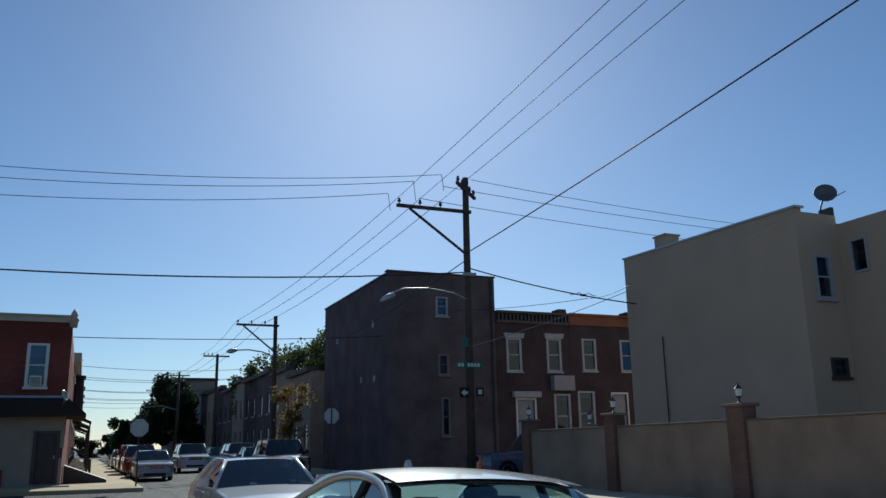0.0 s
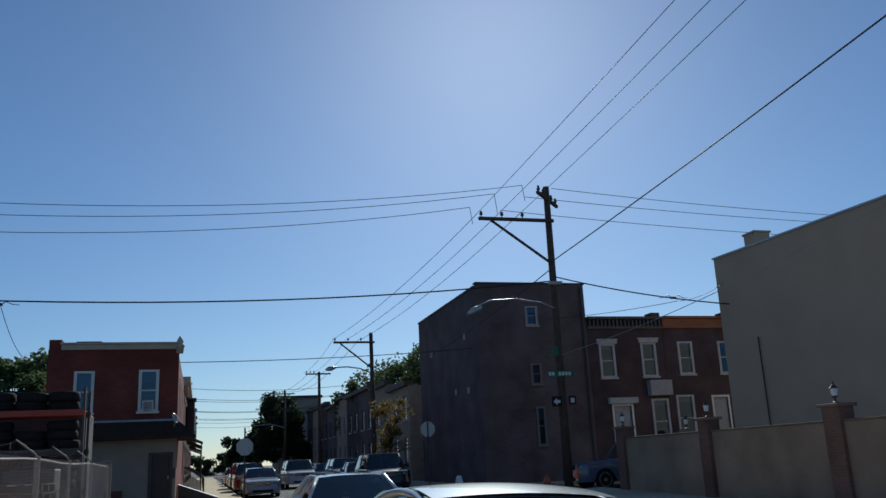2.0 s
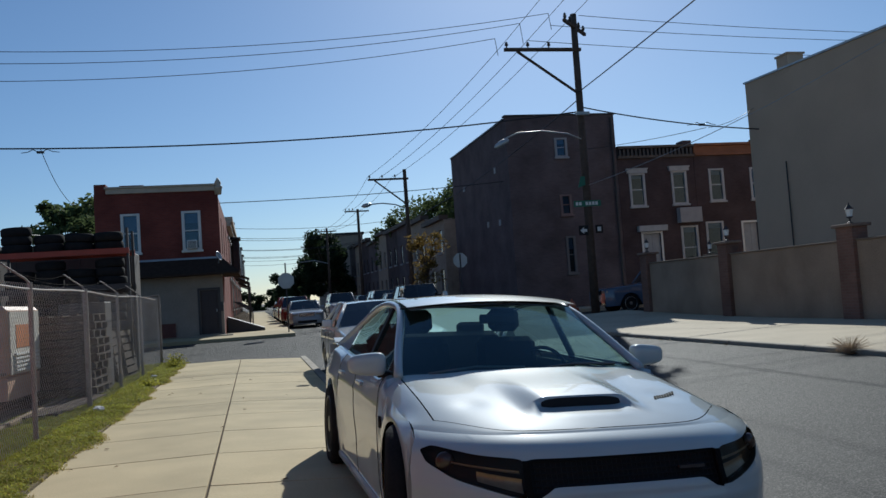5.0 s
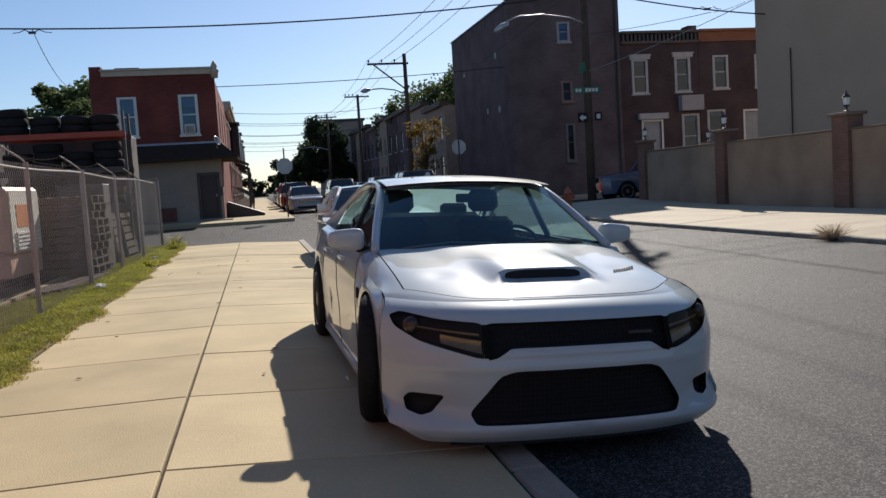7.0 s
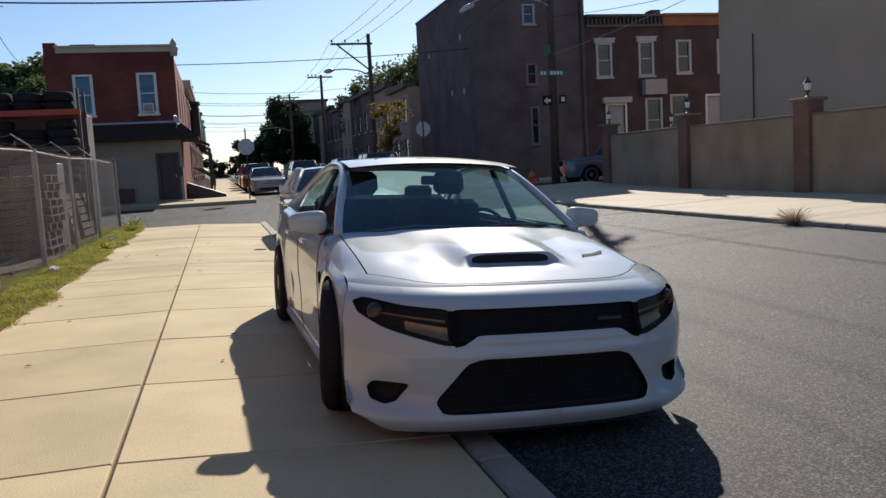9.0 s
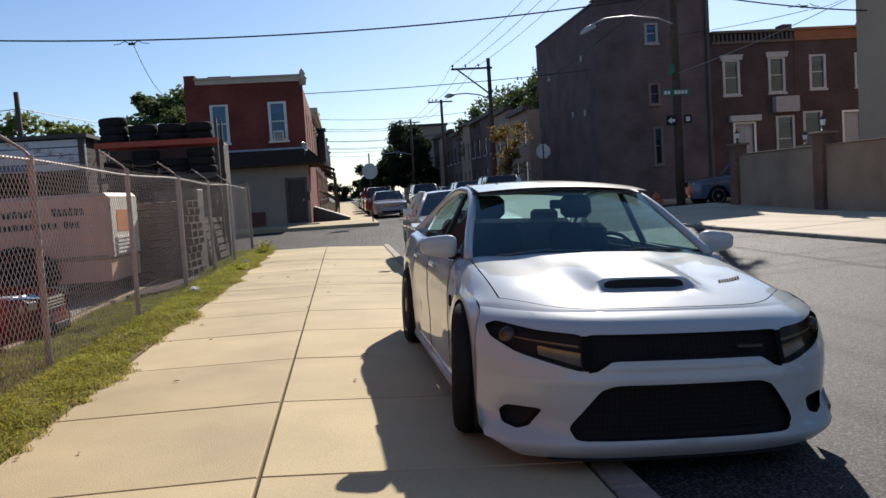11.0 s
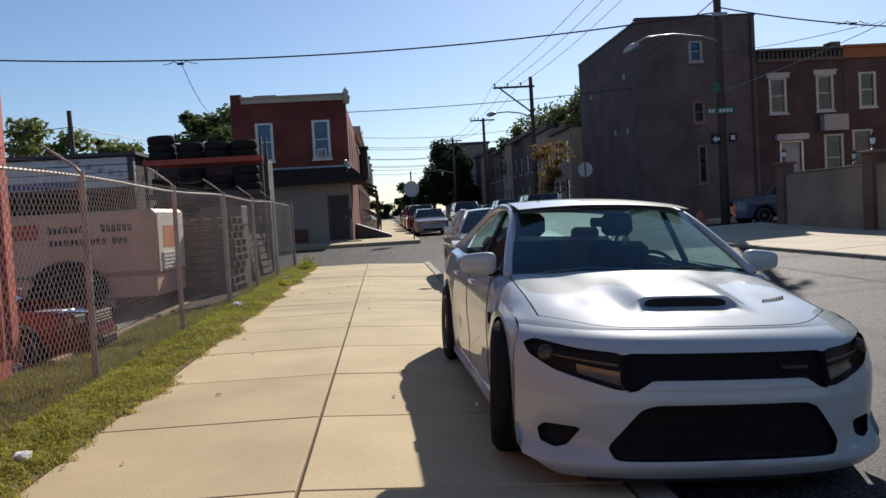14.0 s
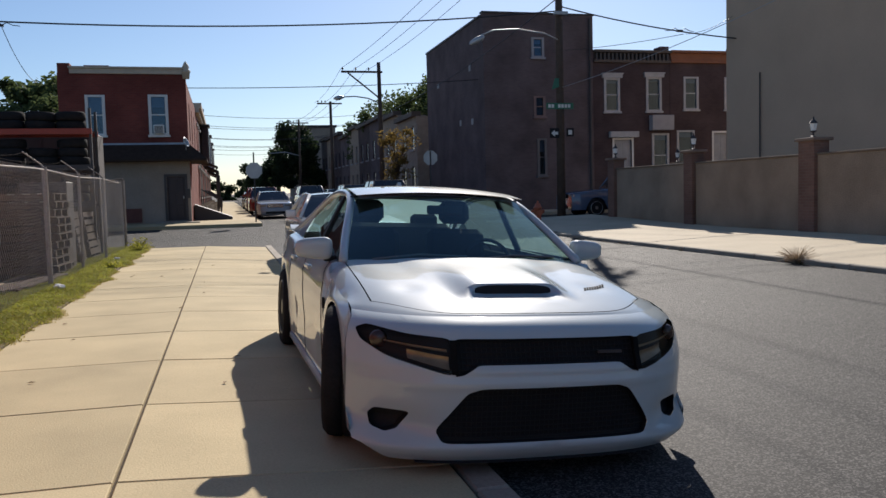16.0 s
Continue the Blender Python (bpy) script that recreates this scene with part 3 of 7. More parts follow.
row_house(26.82, 31.0, 8.0, [(27.4, 28.2, 5.2, 6.85, False, 0.6), (29.5, 30.3, 5.2, 6.85, False, 0.5)],
          [(27.4, 28.4, 1.9, 4.1, "win", False), (29.5, 30.4, 0.5, 3.9, "door", False)], BRICK_ROW, "dark brick row house with orange parapet and white windows", "plain")


# tan stucco building behind the wall
def stucco_house():
    t = thing("stucco_building", "tan stucco building with sloping parapet in shade", "house")
    z0 = 0.0
    part("wall", prism(bmesh.new(), [(-29.6, z0), (-20.5, z0), (-20.5, 8.6), (-29.6, 8.85)], 0.3, Matrix.Translation((20.15, 0, 0)) @ Matrix.Rotation(radians(90), 4, "Z") @ Matrix.Scale(-1, 4, (1, 0, 0))), STUCCO, t)
    bm = bmesh.new()
    wall_with_holes(bm, 20.152, 21.6, z0, 8.5, [(20.43, 21.12, 5.75, 7.15), (20.66, 21.3, 3.34, 3.93)], 20.5, 0.3)
    part("wall", bm, STUCCO, t)
    window(t, 20.43, 21.12, 5.75, 7.15, 20.5, trim=OFF_WHITE, blind=0.5)
    window(t, 20.66, 21.3, 3.34, 3.93, 20.5, trim=DARK_TRIM)
    bm = bmesh.new()
    wall_with_holes(bm, -20.498, -9.0, z0, 8.2, [(-20.1, -19.45, 6.5, 7.6)])
    bmesh.ops.transform(bm, matrix=Matrix.Translation((21.6, 0, 0)) @ Matrix.Rotation(radians(-90), 4, "Z"), verts=bm.verts)
    part("wall", bm, STUCCO, t)
    part("wall", boxes((20.152, 32, 29.3, 29.6, z0, 8.6)), STUCCO, t)
    part("roof", boxes((20.16, 32, 20.81, 29.29, 8.2, 8.35), (21.91, 32, 9.0, 20.8, 7.5, 7.7)), ROOFING, t)
    # two solid blocks, coloured dark as the rooms' shade
    part("floor_slab", boxes((21.3, 31, 21.9, 29.2, z0, 8.1), (22.9, 31, 9.2, 21.8, z0, 7.4)), mat("room_shade", (0.05, 0.045, 0.04), 0.9), t)
    part("coping", prism(bmesh.new(), [(-29.65, 8.852), (-20.4, 8.602), (-20.4, 8.67), (-29.65, 8.92)], 0.40, Matrix.Translation((20.2, 0, 0)) @ Matrix.Rotation(radians(90), 4, "Z") @ Matrix.Scale(-1, 4, (1, 0, 0))), LAMP_GREY, t)
    part("chimney", boxes((19.84, 20.5, 26.85, 27.5, 8.6, 9.25), (19.8, 20.55, 26.8, 27.55, 9.25, 9.32)), STUCCO, t)
    part("downpipe", tube(bmesh.new(), [(19.79, 27.4, 1.5), (19.79, 27.4, 5.4)], 0.025), DARK_TRIM, t)
    d = part("dish", lathe(bmesh.new(), ((0.02, -0.05), (0.20, -0.015), (0.36, 0.08), (0.345, 0.09), (0.19, 0.0), (0.02, -0.03)), 18, pose(21.75, 20.9, 9.35, 68, 0, -40)), mat("dish_dark_grey", (0.12, 0.12, 0.125), 0.5, vary=0.2), t, "round grey satellite dish", True)
    part("bracket", tube(bmesh.new(), [(21.75, 20.95, 9.3), (21.6, 21.0, 8.95), (21.45, 21.0, 8.5)], 0.03), DARK_TRIM, d)
    part("feed_arm", tube(bmesh.new(), [(21.75, 20.85, 9.1), (22.1, 20.4, 9.35)], 0.015), DARK_TRIM, d)
    part("chimney", boxes((21.46, 21.6, 20.52, 21.0, 8.51, 8.78)), DARK_TRIM, t)
    for a, b, c, d in ((19.45, 20.1, 6.5, 7.6),):
        f = part("window", boxes((21.56, 21.66, a, a + 0.08, c, d), (21.56, 21.66, b - 0.08, b, c, d), (21.56, 21.66, a + 0.08, b - 0.08, c, c + 0.08), (21.56, 21.66, a + 0.08, b - 0.08, d - 0.08, d)), OFF_WHITE, t)
        bm = bmesh.new()
        bm.faces.new([bm.verts.new(p) for p in ((21.64, a + 0.08, c + 0.08), (21.64, b - 0.08, c + 0.08), (21.64, b - 0.08, d - 0.08), (21.64, a + 0.08, d - 0.08))])
        part("pane", bm, PANE, f).visible_shadow = False
    return t


stucco_house()


def lantern(parent, x, y, z):
    l = part("lantern", lathe(bmesh.new(), ((0.09, 0), (0.09, 0.04), (0.03, 0.07), (0.03, 0.16), (0.10, 0.2), (0.10, 0.23)), 8, pose(x, y, z) @ Matrix.Scale(0.74, 4)), DARK_TRIM, parent, "black lantern with clear glass panes")
    part("glass", lathe(bmesh.new(), ((0.085, 0.232), (0.125, 0.46)), 6, pose(x, y, z) @ Matrix.Scale(0.74, 4)), mat("lantern_glass", (0.80, 0.80, 0.76), 0.15, vary=0.1), l)
    part("cap", lathe(bmesh.new(), ((0.15, 0.462), (0.05, 0.58), (0.03, 0.6), (0.02, 0.68)), 6, pose(x, y, z) @ Matrix.Scale(0.74, 4)), DARK_TRIM, l)


def boundary_wall():
    t = thing("boundary_wall", "low stucco boundary wall with brick piers and lanterns", "wall")
    x = 14.2
    base = lambda y: RIGHT(x, y) - 0.1
    ys = [28.1, 22.9, 17.6, 11.6, 5.6, -2]
    for a, b in zip(ys, ys[1:]):
        part("panel", boxes((x, x + 0.22, b + 0.28, a - 0.28, base(20), 1.96)), STUCCO_WALL, t, "tan stucco wall panel")
        part("coping", boxes((x - 0.04, x + 0.26, b + 0.281, a - 0.281, 1.962, 2.01), bevel=0.01), mat("coping_brown", (0.20, 0.15, 0.11), 0.9, vary=0.3), t)
    for i, y in enumerate(ys[:-1]):
        w = 0.24 if i < 2 else 0.28
        part("pier", boxes((x - 0.10, x + 0.32, y - w, y + w, base(20), 2.3)), BRICK_PIER, t, "square brick pier")
        part("pier_cap", boxes((x - 0.17, x + 0.39, y - w - 0.08, y + w + 0.08, 2.302, 2.38), bevel=0.015), mat("pier_cap_brown", (0.24, 0.17, 0.13), 0.85, vary=0.3, scale=4), t)
        lantern(t, x + 0.1, y, 2.382)
    part("panel", boxes((x + 0.34, 19.8, 28.0, 28.2, 0, 1.96)), STUCCO_WALL, t)
    part("pier", boxes((16.6, 17.0, 27.9, 28.3, 0, 2.2)), STUCCO_WALL, t)
    lantern(t, 16.8, 28.1, 2.2)
    return t


boundary_wall()

# ---------------------------------------------------------------- shipping container, fence
def container():
    t = thing("shipping_container", "weathered red corrugated steel shipping container", "container")
    X, y0, y1, H, W = -3.06, -3.6, 8.6, 2.96, 2.44
    bm = bmesh.new()
    # corrugated side
    per, y, pts = 0.28, y0 + 0.16, []
    while y < y1 - 0.2:
        pts += [(y, 0), (y + 0.07, 0), (y + 0.14, -0.06), (y + 0.21, -0.06)]
        y += per
    pts = [(min(p, y1 - 0.12), d) for p, d in pts] + [(y1 - 0.12, 0)]
    lo = [bm.verts.new((X - 0.02 + d, p, 0.17)) for p, d in pts]
    hi = [bm.verts.new((X - 0.02 + d, p, H - 0.1)) for p, d in pts]
    for i in range(len(pts) - 1):
        bm.faces.new((lo[i], lo[i + 1], hi[i + 1], hi[i]))
    part("side_panel", bm, RED_BOX, t, "corrugated red side panel")
    part("side_panel", boxes((X - W, X - W + 0.04, y0 + 0.12, y1 - 0.12, 0.17, H - 0.1)), RED_BOX, t)
    part("end_panel", boxes((X - W + 0.12, X - 0.12, y1 - 0.07, y1 - 0.03, 0.17, H - 0.1)), RED_BOX, t)
    part("end_panel", boxes((X - W + 0.12, X - 0.12, y0 + 0.03, y0 + 0.07, 0.17, H - 0.1)), RED_BOX, t)
    part("roof_panel", boxes((X - W + 0.03, X - 0.03, y0 + 0.03, y1 - 0.03, H - 0.06, H - 0.02)), RED_BOX, t)
    for x in (X - 0.1, X - W):
        part("bottom_rail", boxes((x, x + 0.1, y0 + 0.17, y1 - 0.17, 0.0, 0.169)), RED_BOX, t)
        part("top_rail", boxes((x, x + 0.1, y0 + 0.17, y1 - 0.17, H - 0.099, H - 0.005)), mat("rail_pale", (0.72, 0.64, 0.6), 0.5, vary=0.25, scale=4), t)
        for y in (y0, y1 - 0.16):
            part("corner_post", boxes((x - 0.01, x + 0.11, y, y + 0.16, 0.12, H - 0.12)), RED_BOX, t)
            for z in (-0.02, H - 0.119):
                c = part("corner_casting", boxes((x - 0.015, x + 0.115, y - 0.01, y + 0.17, z, z + 0.118), bevel=0.012), CORNER_STEEL, t, "worn steel corner casting")
                part("socket", lathe(bmesh.new(), ((0.03, 0), (0.03, 0.004)), 10, pose(x + 0.1165, y + 0.08, z + 0.06, 0, 90, 0)), BLACK, c)
    for i, ch in enumerate("5 7 3 1".split()):
        cu = bpy.data.curves.new("digit", "FONT")
        cu.body, cu.size, cu.extrude = ch, 0.17, 0.002
        tmp = new("digit", cu)
        dg = bpy.context.evaluated_depsgraph_get()
        me = bpy.data.meshes.new_from_object(tmp.evaluated_get(dg))
        bpy.data.objects.remove(tmp)
        me.materials.clear()
        me.materials.append(WHITE_TRIM)
        ob = new("digit", me)
        ob.parent = t
        ob.matrix_world = pose(X - 0.012, 6.92 + 0.28 * i, 2.50, 90, 0, 90)
    return t


container()


def fence():
    t = thing("chain_link_fence", "galvanized chain link fence topped with barbed wire", "fence")
    X, y0, y1, H = -2.10, -4.0, 24.6, 1.79
    posts = [-1.4, 1.6, 4.7, 7.84, 11.05, 14.3, 17.4, 20.6, 24.6]
    for i, y in enumerate(posts):
        p = part("post", tube(bmesh.new(), [(X, y, -0.1), (X, y, H + 0.06)], 0.029 if i not in (5, 8) else 0.04, sides=10), FENCE_POST, t)
        if i < 8:
            part("arm", tube(bmesh.new(), [(X, y, H + 0.04), (X - 0.04, y - 0.02, H + 0.10), (X - 0.26, y - 0.17, H + 0.29)], 0.014, 0.011), FENCE_POST, p)
    part("top_rail", tube(bmesh.new(), [(X, a, H + 0.02 * math.sin(a)) for a in span(y0, 23.6, 30)], 0.013), FENCE_POST, t)
    for k, (dx, dz) in enumerate(((-0.09, 0.14), (-0.16, 0.20), (-0.25, 0.28))):
        bm = bmesh.new()
        pts = []
        for a, b in zip(posts, posts[1:-1]):
            pts += [(X + dx, a - 0.6 * -dx + (b - a) * s, H + dz - (0.05 + 0.03 * k) * 4 * s * (1 - s) - (0.12 * s * (1 - s) * 4 if (k == 1 and a > 10) else 0)) for s in span(0, 0.9, 9)]
        tube(bm, pts, 0.0017, sides=4)
        for p, q in zip(pts, pts[1:]):
            m = (Vector(p) + Vector(q)) / 2
            tube(bm, [m + Vector((-0.02, -0.01, -0.02)), m + Vector((0.02, 0.01, 0.02))], 0.002, sides=3)
            tube(bm, [m + Vector((0.02, -0.01, -0.02)), m + Vector((-0.02, 0.01, 0.02))], 0.002, sides=3)
        part("barbed_wire", bm, mat("barbed_wire_rust", (0.05, 0.04, 0.035), 0.95, vary=0.2, bump=0), t, "sagging barbed wire strand")
    verts, faces = [], []
    pitch, ya, yb = 0.08, y0, 23.9

    def bar(p, q):
        n = len(verts)
        r = 0.0033 - 0.0018 * smooth01(6.5, 13.0, p[1])
        for c in (p, q):
            for dx, dy in ((r, 0), (-r * 0.5, r), (-r * 0.5, -r)):
                verts.append((c[0] + dx, c[1] + dy, c[2]))
        for i in range(3):
            j = (i + 1) % 3
            faces.append((n + i, n + j, n + 3 + j, n + 3 + i))
    rise = 1.15
    for s in (1, -1):
        c = ya - H
        while c < yb + H:
            za, zb = 0.03, H + 0.035
            pa = c if s > 0 else c + H / rise
            pb = pa + s * (zb - za) / rise
            cut = []
            for yy, zz in ((pa, za), (pb, zb)):
                cut.append((yy, zz))
            (p, zp), (q, zq) = cut
            if max(p, q) > ya and min(p, q) < yb:
                def clip(y_, z_, y2, z2):
                    if y_ < ya:
                        z_ = z_ + (z2 - z_) * (ya - y_) / (y2 - y_)
                        y_ = ya
                    if y_ > yb:
                        z_ = z_ + (z2 - z_) * (yb - y_) / (y2 - y_)
                        y_ = yb
                    return y_, z_
                a, b = clip(p, zp, q, zq), clip(q, zq, p, zp)
                n = 4
                for k in range(n):
                    f = [(a[0] + (b[0] - a[0]) * w / n, a[1] + (b[1] - a[1]) * w / n) for w in (k, k + 1)]
                    bar(*[(X + 0.045 + s * 0.003 + 0.03 * math.sin(g[0] * 1.7) * math.sin(g[1] * 1.75), g[0], g[1]) for g in f])
            c += pitch
    me = bpy.data.meshes.new("chain_link_mesh")
    me.from_pydata(verts, [], faces)
    me.materials.append(MESH_WIRE)
    ob = new("chain_link_mesh", me)
    ob.parent = t
    tagged(ob, kind="stuff")
    # short turn at the corner
    p = part("corner_mesh_frame", tube(bmesh.new(), [(X, 24.6, 1.9), (X - 1.2, 25.2, 1.8), (X - 1.2, 25.2, 0)], 0.022), FENCE_POST, t)
    return t


fence()

# ---------------------------------------------------------------- vehicles
from mathutils.geometry import delaunay_2d_cdt


def paint(name, color, rough=0.28):
    return mat(name, color, rough, metal=0.0, vary=0.04, scale=2, grain=400, bump=0.0, coat=1.0, spec=0.03)


CAR_GLASS = glass_mat("car_glass", (0.80, 1.0, 0.97), 0.015, 0.88, 0.08, 0.5, (0.62, 0.90, 1.0), dust=0.04)
CAR_GLASS_SIDE = glass_mat("car_glass_side", (0.66, 0.84, 0.80), 0.015, 0.62, 0.06, 0.6, dust=0.16)
CAR_GLASS_REAR = glass_mat("car_glass_rear", (0.84, 1.0, 0.96), 0.015, 0.85, 0.06, 0.5, dust=0.34)
CAR_GLASS_DARK = glass_mat("car_glass_dark", (0.45, 0.5, 0.5), 0.02, 0.5)
CABIN = mat("cabin_fabric", (0.022, 0.023, 0.027), 0.8, vary=0.3, bump=0.1)
CHROME = mat("chrome", (0.72, 0.72, 0.73), 0.12, metal=1.0, vary=0.05, bump=0)
RIM = mat("rim_dark", (0.05, 0.05, 0.052), 0.35, metal=0.7, vary=0.1, bump=0)
RIM_SILVER = mat("rim_silver", (0.5, 0.5, 0.5), 0.3, metal=0.9, vary=0.1, bump=0)
LENS = mat("lamp_lens", (0.40, 0.35, 0.27), 0.25, metal=0.3, vary=0.2, scale=20, bump=0, coat=1)
SMOKED = mat("lamp_smoked", (0.022, 0.018, 0.015), 0.4, vary=0.2, bump=0, spec=0.3)
RED_LENS = mat("lamp_red", (0.35, 0.02, 0.02), 0.15, vary=0.1, bump=0, coat=1)


def lerp_table(rows, v):
    for (a, p), (b, q) in zip(rows, rows[1:]):
        if v <= b:
            return p + (q - p) * max(0.0, (v - a) / (b - a))
    return rows[-1][1]


def inside(poly, x, z):
    c = False
    for (x0, z0), (x1, z1) in zip(poly, poly[1:] + poly[:1]):
        if (z0 > z) != (z1 > z) and x < (x1 - x0) * (z - z0) / (z1 - z0) + x0:
            c = not c
    return c


def rounded(poly, n=3, k=0.22):
    """Cuts the corners of an outline round and samples its edges."""
    out = []
    m = len(poly)
    for i in range(m):
        p, q, r = (Vector(poly[(i + d) % m]) for d in (-1, 0, 1))
        a, b = q + (p - q) * min(k, 0.05 / (p - q).length), q + (r - q) * min(k, 0.05 / (r - q).length)
        for s in span(0, 1, n):
            out.append(tuple((1 - s) ** 2 * a + 2 * s * (1 - s) * q + s * s * b))
        far = r + (q - r) * min(k, 0.05 / (q - r).length)
        steps = int((far - b).length / 0.035)
        for j in range(1, steps):
            out.append(tuple(b + (far - b) * j / steps))
    return out


def grid_mesh(rows, keep=None):
    bm = bmesh.new()
    vs = [[bm.verts.new(p) for p in r] for r in rows]
    for i in range(len(rows) - 1):
        for j in range(len(rows[0]) - 1):
            if keep is None or keep(i, j):
                bm.faces.new((vs[i][j], vs[i][j + 1], vs[i + 1][j + 1], vs[i + 1][j]))
    bmesh.ops.delete(bm, geom=[v for v in bm.verts if not v.link_faces], context="VERTS")
    return bm


def wheel(parent, x, y, z, r, side, w=0.24, rim_mat=RIM, turn=0.0, spokes=7):
    """Tyre with sidewall and tread grooves, dished rim with spokes. side: -1 or 1, the outer face."""
    m = Matrix.Translation((x, y, z)) @ Matrix.Rotation(radians(turn), 4, "Z") @ Matrix.Rotation(radians(90 * side), 4, "Y")
    h = w / 2
    wh = part("wheel", lathe(bmesh.new(), ((r * 0.66, -h), (r * 0.9, -h), (r * 0.98, -h * 0.82), (r, -h * 0.6), (r, -h * 0.32), (r * 0.975, -h * 0.3), (r * 0.975, -h * 0.22), (r, -h * 0.2), (r, h * 0.2),
                                               (r * 0.975, h * 0.22), (r * 0.975, h * 0.3), (r, h * 0.32), (r, h * 0.6), (r * 0.98, h * 0.82), (r * 0.9, h), (r * 0.7, h * 0.92)), 36, m), TYRE, parent, smooth=True)
    part("rim", lathe(bmesh.new(), ((r * 0.69, -h * 0.9), (r * 0.70, h * 0.98), (r * 0.66, h * 0.95), (r * 0.62, h * 0.3), (0.02, h * 0.3)), 28, m), rim_mat, wh, smooth=True)
    bm = bmesh.new()
    for k in range(spokes):
        box(bm, 0.05, r * 0.66, -0.022, 0.022, h * 0.45, h * 0.9, 0.006, m @ Matrix.Rotation(2 * math.pi * k / spokes, 4, "Z"))
    lathe(bm, ((0.075, h * 0.4), (0.07, h * 0.93), (0.02, h * 0.96)), 12, m)
    part("spokes", bm, rim_mat, wh)
    return wh


def seat(parent, x, y, z, wide=0.5):
    s = part("seat", boxes((x - wide / 2, x + wide / 2, y, y + 0.5, z, z + 0.16), bevel=0.04), CABIN, parent)
    bm = box(bmesh.new(), -wide / 2, wide / 2, -0.06, 0.08, 0, 0.62, 0.05, pose(x, y + 0.5, z + 0.12, -14))
    part("seat_back", bm, CABIN, s)
    if wide < 0.7:
        part("head_rest", box(bmesh.new(), -0.13, 0.13, -0.05, 0.06, 0.67, 0.86, 0.04, pose(x, y + 0.5, z + 0.12, -14)), CABIN, s)
    return s


WHITE_CAR = paint("pearl_white_paint", (0.45, 0.50, 0.505), 0.45)


def muscle_sedan(m):
    t = thing("sports_sedan", "white four-door muscle sedan with hood scoop, parked half on the kerb", "car", m)
    W, ZT = 0.955, 0.76
    prof = ((0.065, 0.085), (0.13, 0.03), (0.20, 0.015), (0.45, 0.0), (0.53, 0.004), (0.58, 0.03), (0.67, 0.06), (0.71, 0.088), (0.735, 0.125), (0.75, 0.165), (ZT, 0.215))
    wid = ((0.065, 0.91), (0.16, 0.95), (0.3, 0.963), (0.6, 0.963), (0.69, 0.945), (ZT, 0.905))
    wf = lambda z: lerp_table(wid, z)

    def yf(x, z):
        u = min(1.0, abs(x) / wf(z))
        chin = -0.022 * math.exp(-((z - 0.14) / 0.028) ** 2) * (1 - u ** 6)
        tuck = 0.042 * math.exp(-((z - 0.25) / 0.075) ** 2) * math.exp(-((abs(x) - 0.74) / 0.13) ** 2)
        brow = -0.010 * math.exp(-((z - 0.455) / 0.022) ** 2) * (1 - u ** 4)
        return lerp_table(prof, z) + chin + tuck + brow + 0.06 * u * u + 0.36 * u ** 4 * (1 - 0.45 * (1 - smooth01(0.10, 0.27, z)))
    # front fascia with its openings
    mir = lambda p: [(-x, z) for x, z in p][::-1]
    lamp_r = rounded([(0.495, 0.674), (0.70, 0.688), (0.865, 0.715), (0.918, 0.690), (0.900, 0.638), (0.80, 0.578), (0.495, 0.496)])
    upper = rounded([(-0.492, 0.674), (0.492, 0.674), (0.492, 0.497), (0.45, 0.506), (0.375, 0.552), (-0.375, 0.552), (-0.45, 0.506), (-0.492, 0.497)], k=0.1)
    lower = rounded([(-0.36, 0.440), (0.36, 0.440), (0.435, 0.415), (0.58, 0.23), (0.545, 0.168), (-0.545, 0.168), (-0.58, 0.23), (-0.435, 0.415)])
    fog_r = rounded([(0.685, 0.312), (0.845, 0.314), (0.872, 0.28), (0.862, 0.22), (0.80, 0.20), (0.74, 0.22)])
    regions = {"headlight": [lamp_r, mir(lamp_r)], "upper_grille": [upper], "lower_grille": [lower], "fog_vent": [fog_r, mir(fog_r)]}
    polys = [p for v in regions.values() for p in v]
    zs = [0.065, 0.085, 0.13, 0.15, 0.18, *span(0.21, 0.67, 23), 0.685, 0.70, 0.712, 0.724, 0.734, 0.742, 0.75, ZT]
    pts, edges = [], []
    for z in zs:
        for u in span(-1, 1, 64):
            uu = math.copysign(abs(u) ** 0.8, u)
            x = uu * wf(z)
            if all(min((x - a) ** 2 + (z - b) ** 2 for a, b in p) > 0.009 ** 2 for p in polys):
                pts.append(Vector((x, z)))
    for p in polys:
        n = len(pts)
        pts += [Vector(q) for q in p]
        edges += [(n + i, n + (i + 1) % len(p)) for i in range(len(p))]
    v2, _, f2, *_ = delaunay_2d_cdt(pts, edges, [], 0, 1e-5)
    shell = bmesh.new()
    low_edge = lambda x, z: max(z, 0.065 + 0.085 * smooth01(0.76, 0.95, abs(x)))
    vs = [shell.verts.new((p.x, yf(p.x, low_edge(p.x, p.y)), low_edge(p.x, p.y))) for p in v2]
    for f in f2:
        c = sum((v2[i] for i in f), Vector((0, 0))) / len(f)
        if abs(c.x) > wf(c.y) + 0.001 or any(inside(p, c.x, c.y) for p in polys) or (0.4915 < abs(c.x) < 0.4955 and 0.499 < c.y < 0.672):
            continue
        shell.faces.new([vs[i] for i in f])
    bmesh.ops.delete(shell, geom=[v for v in shell.verts if not v.link_faces], context="VERTS")
    bmesh.ops.dissolve_degenerate(shell, dist=0.0008, edges=shell.edges)
    bumper = part("front_bumper", shell, WHITE_CAR, t, "white front bumper", True)

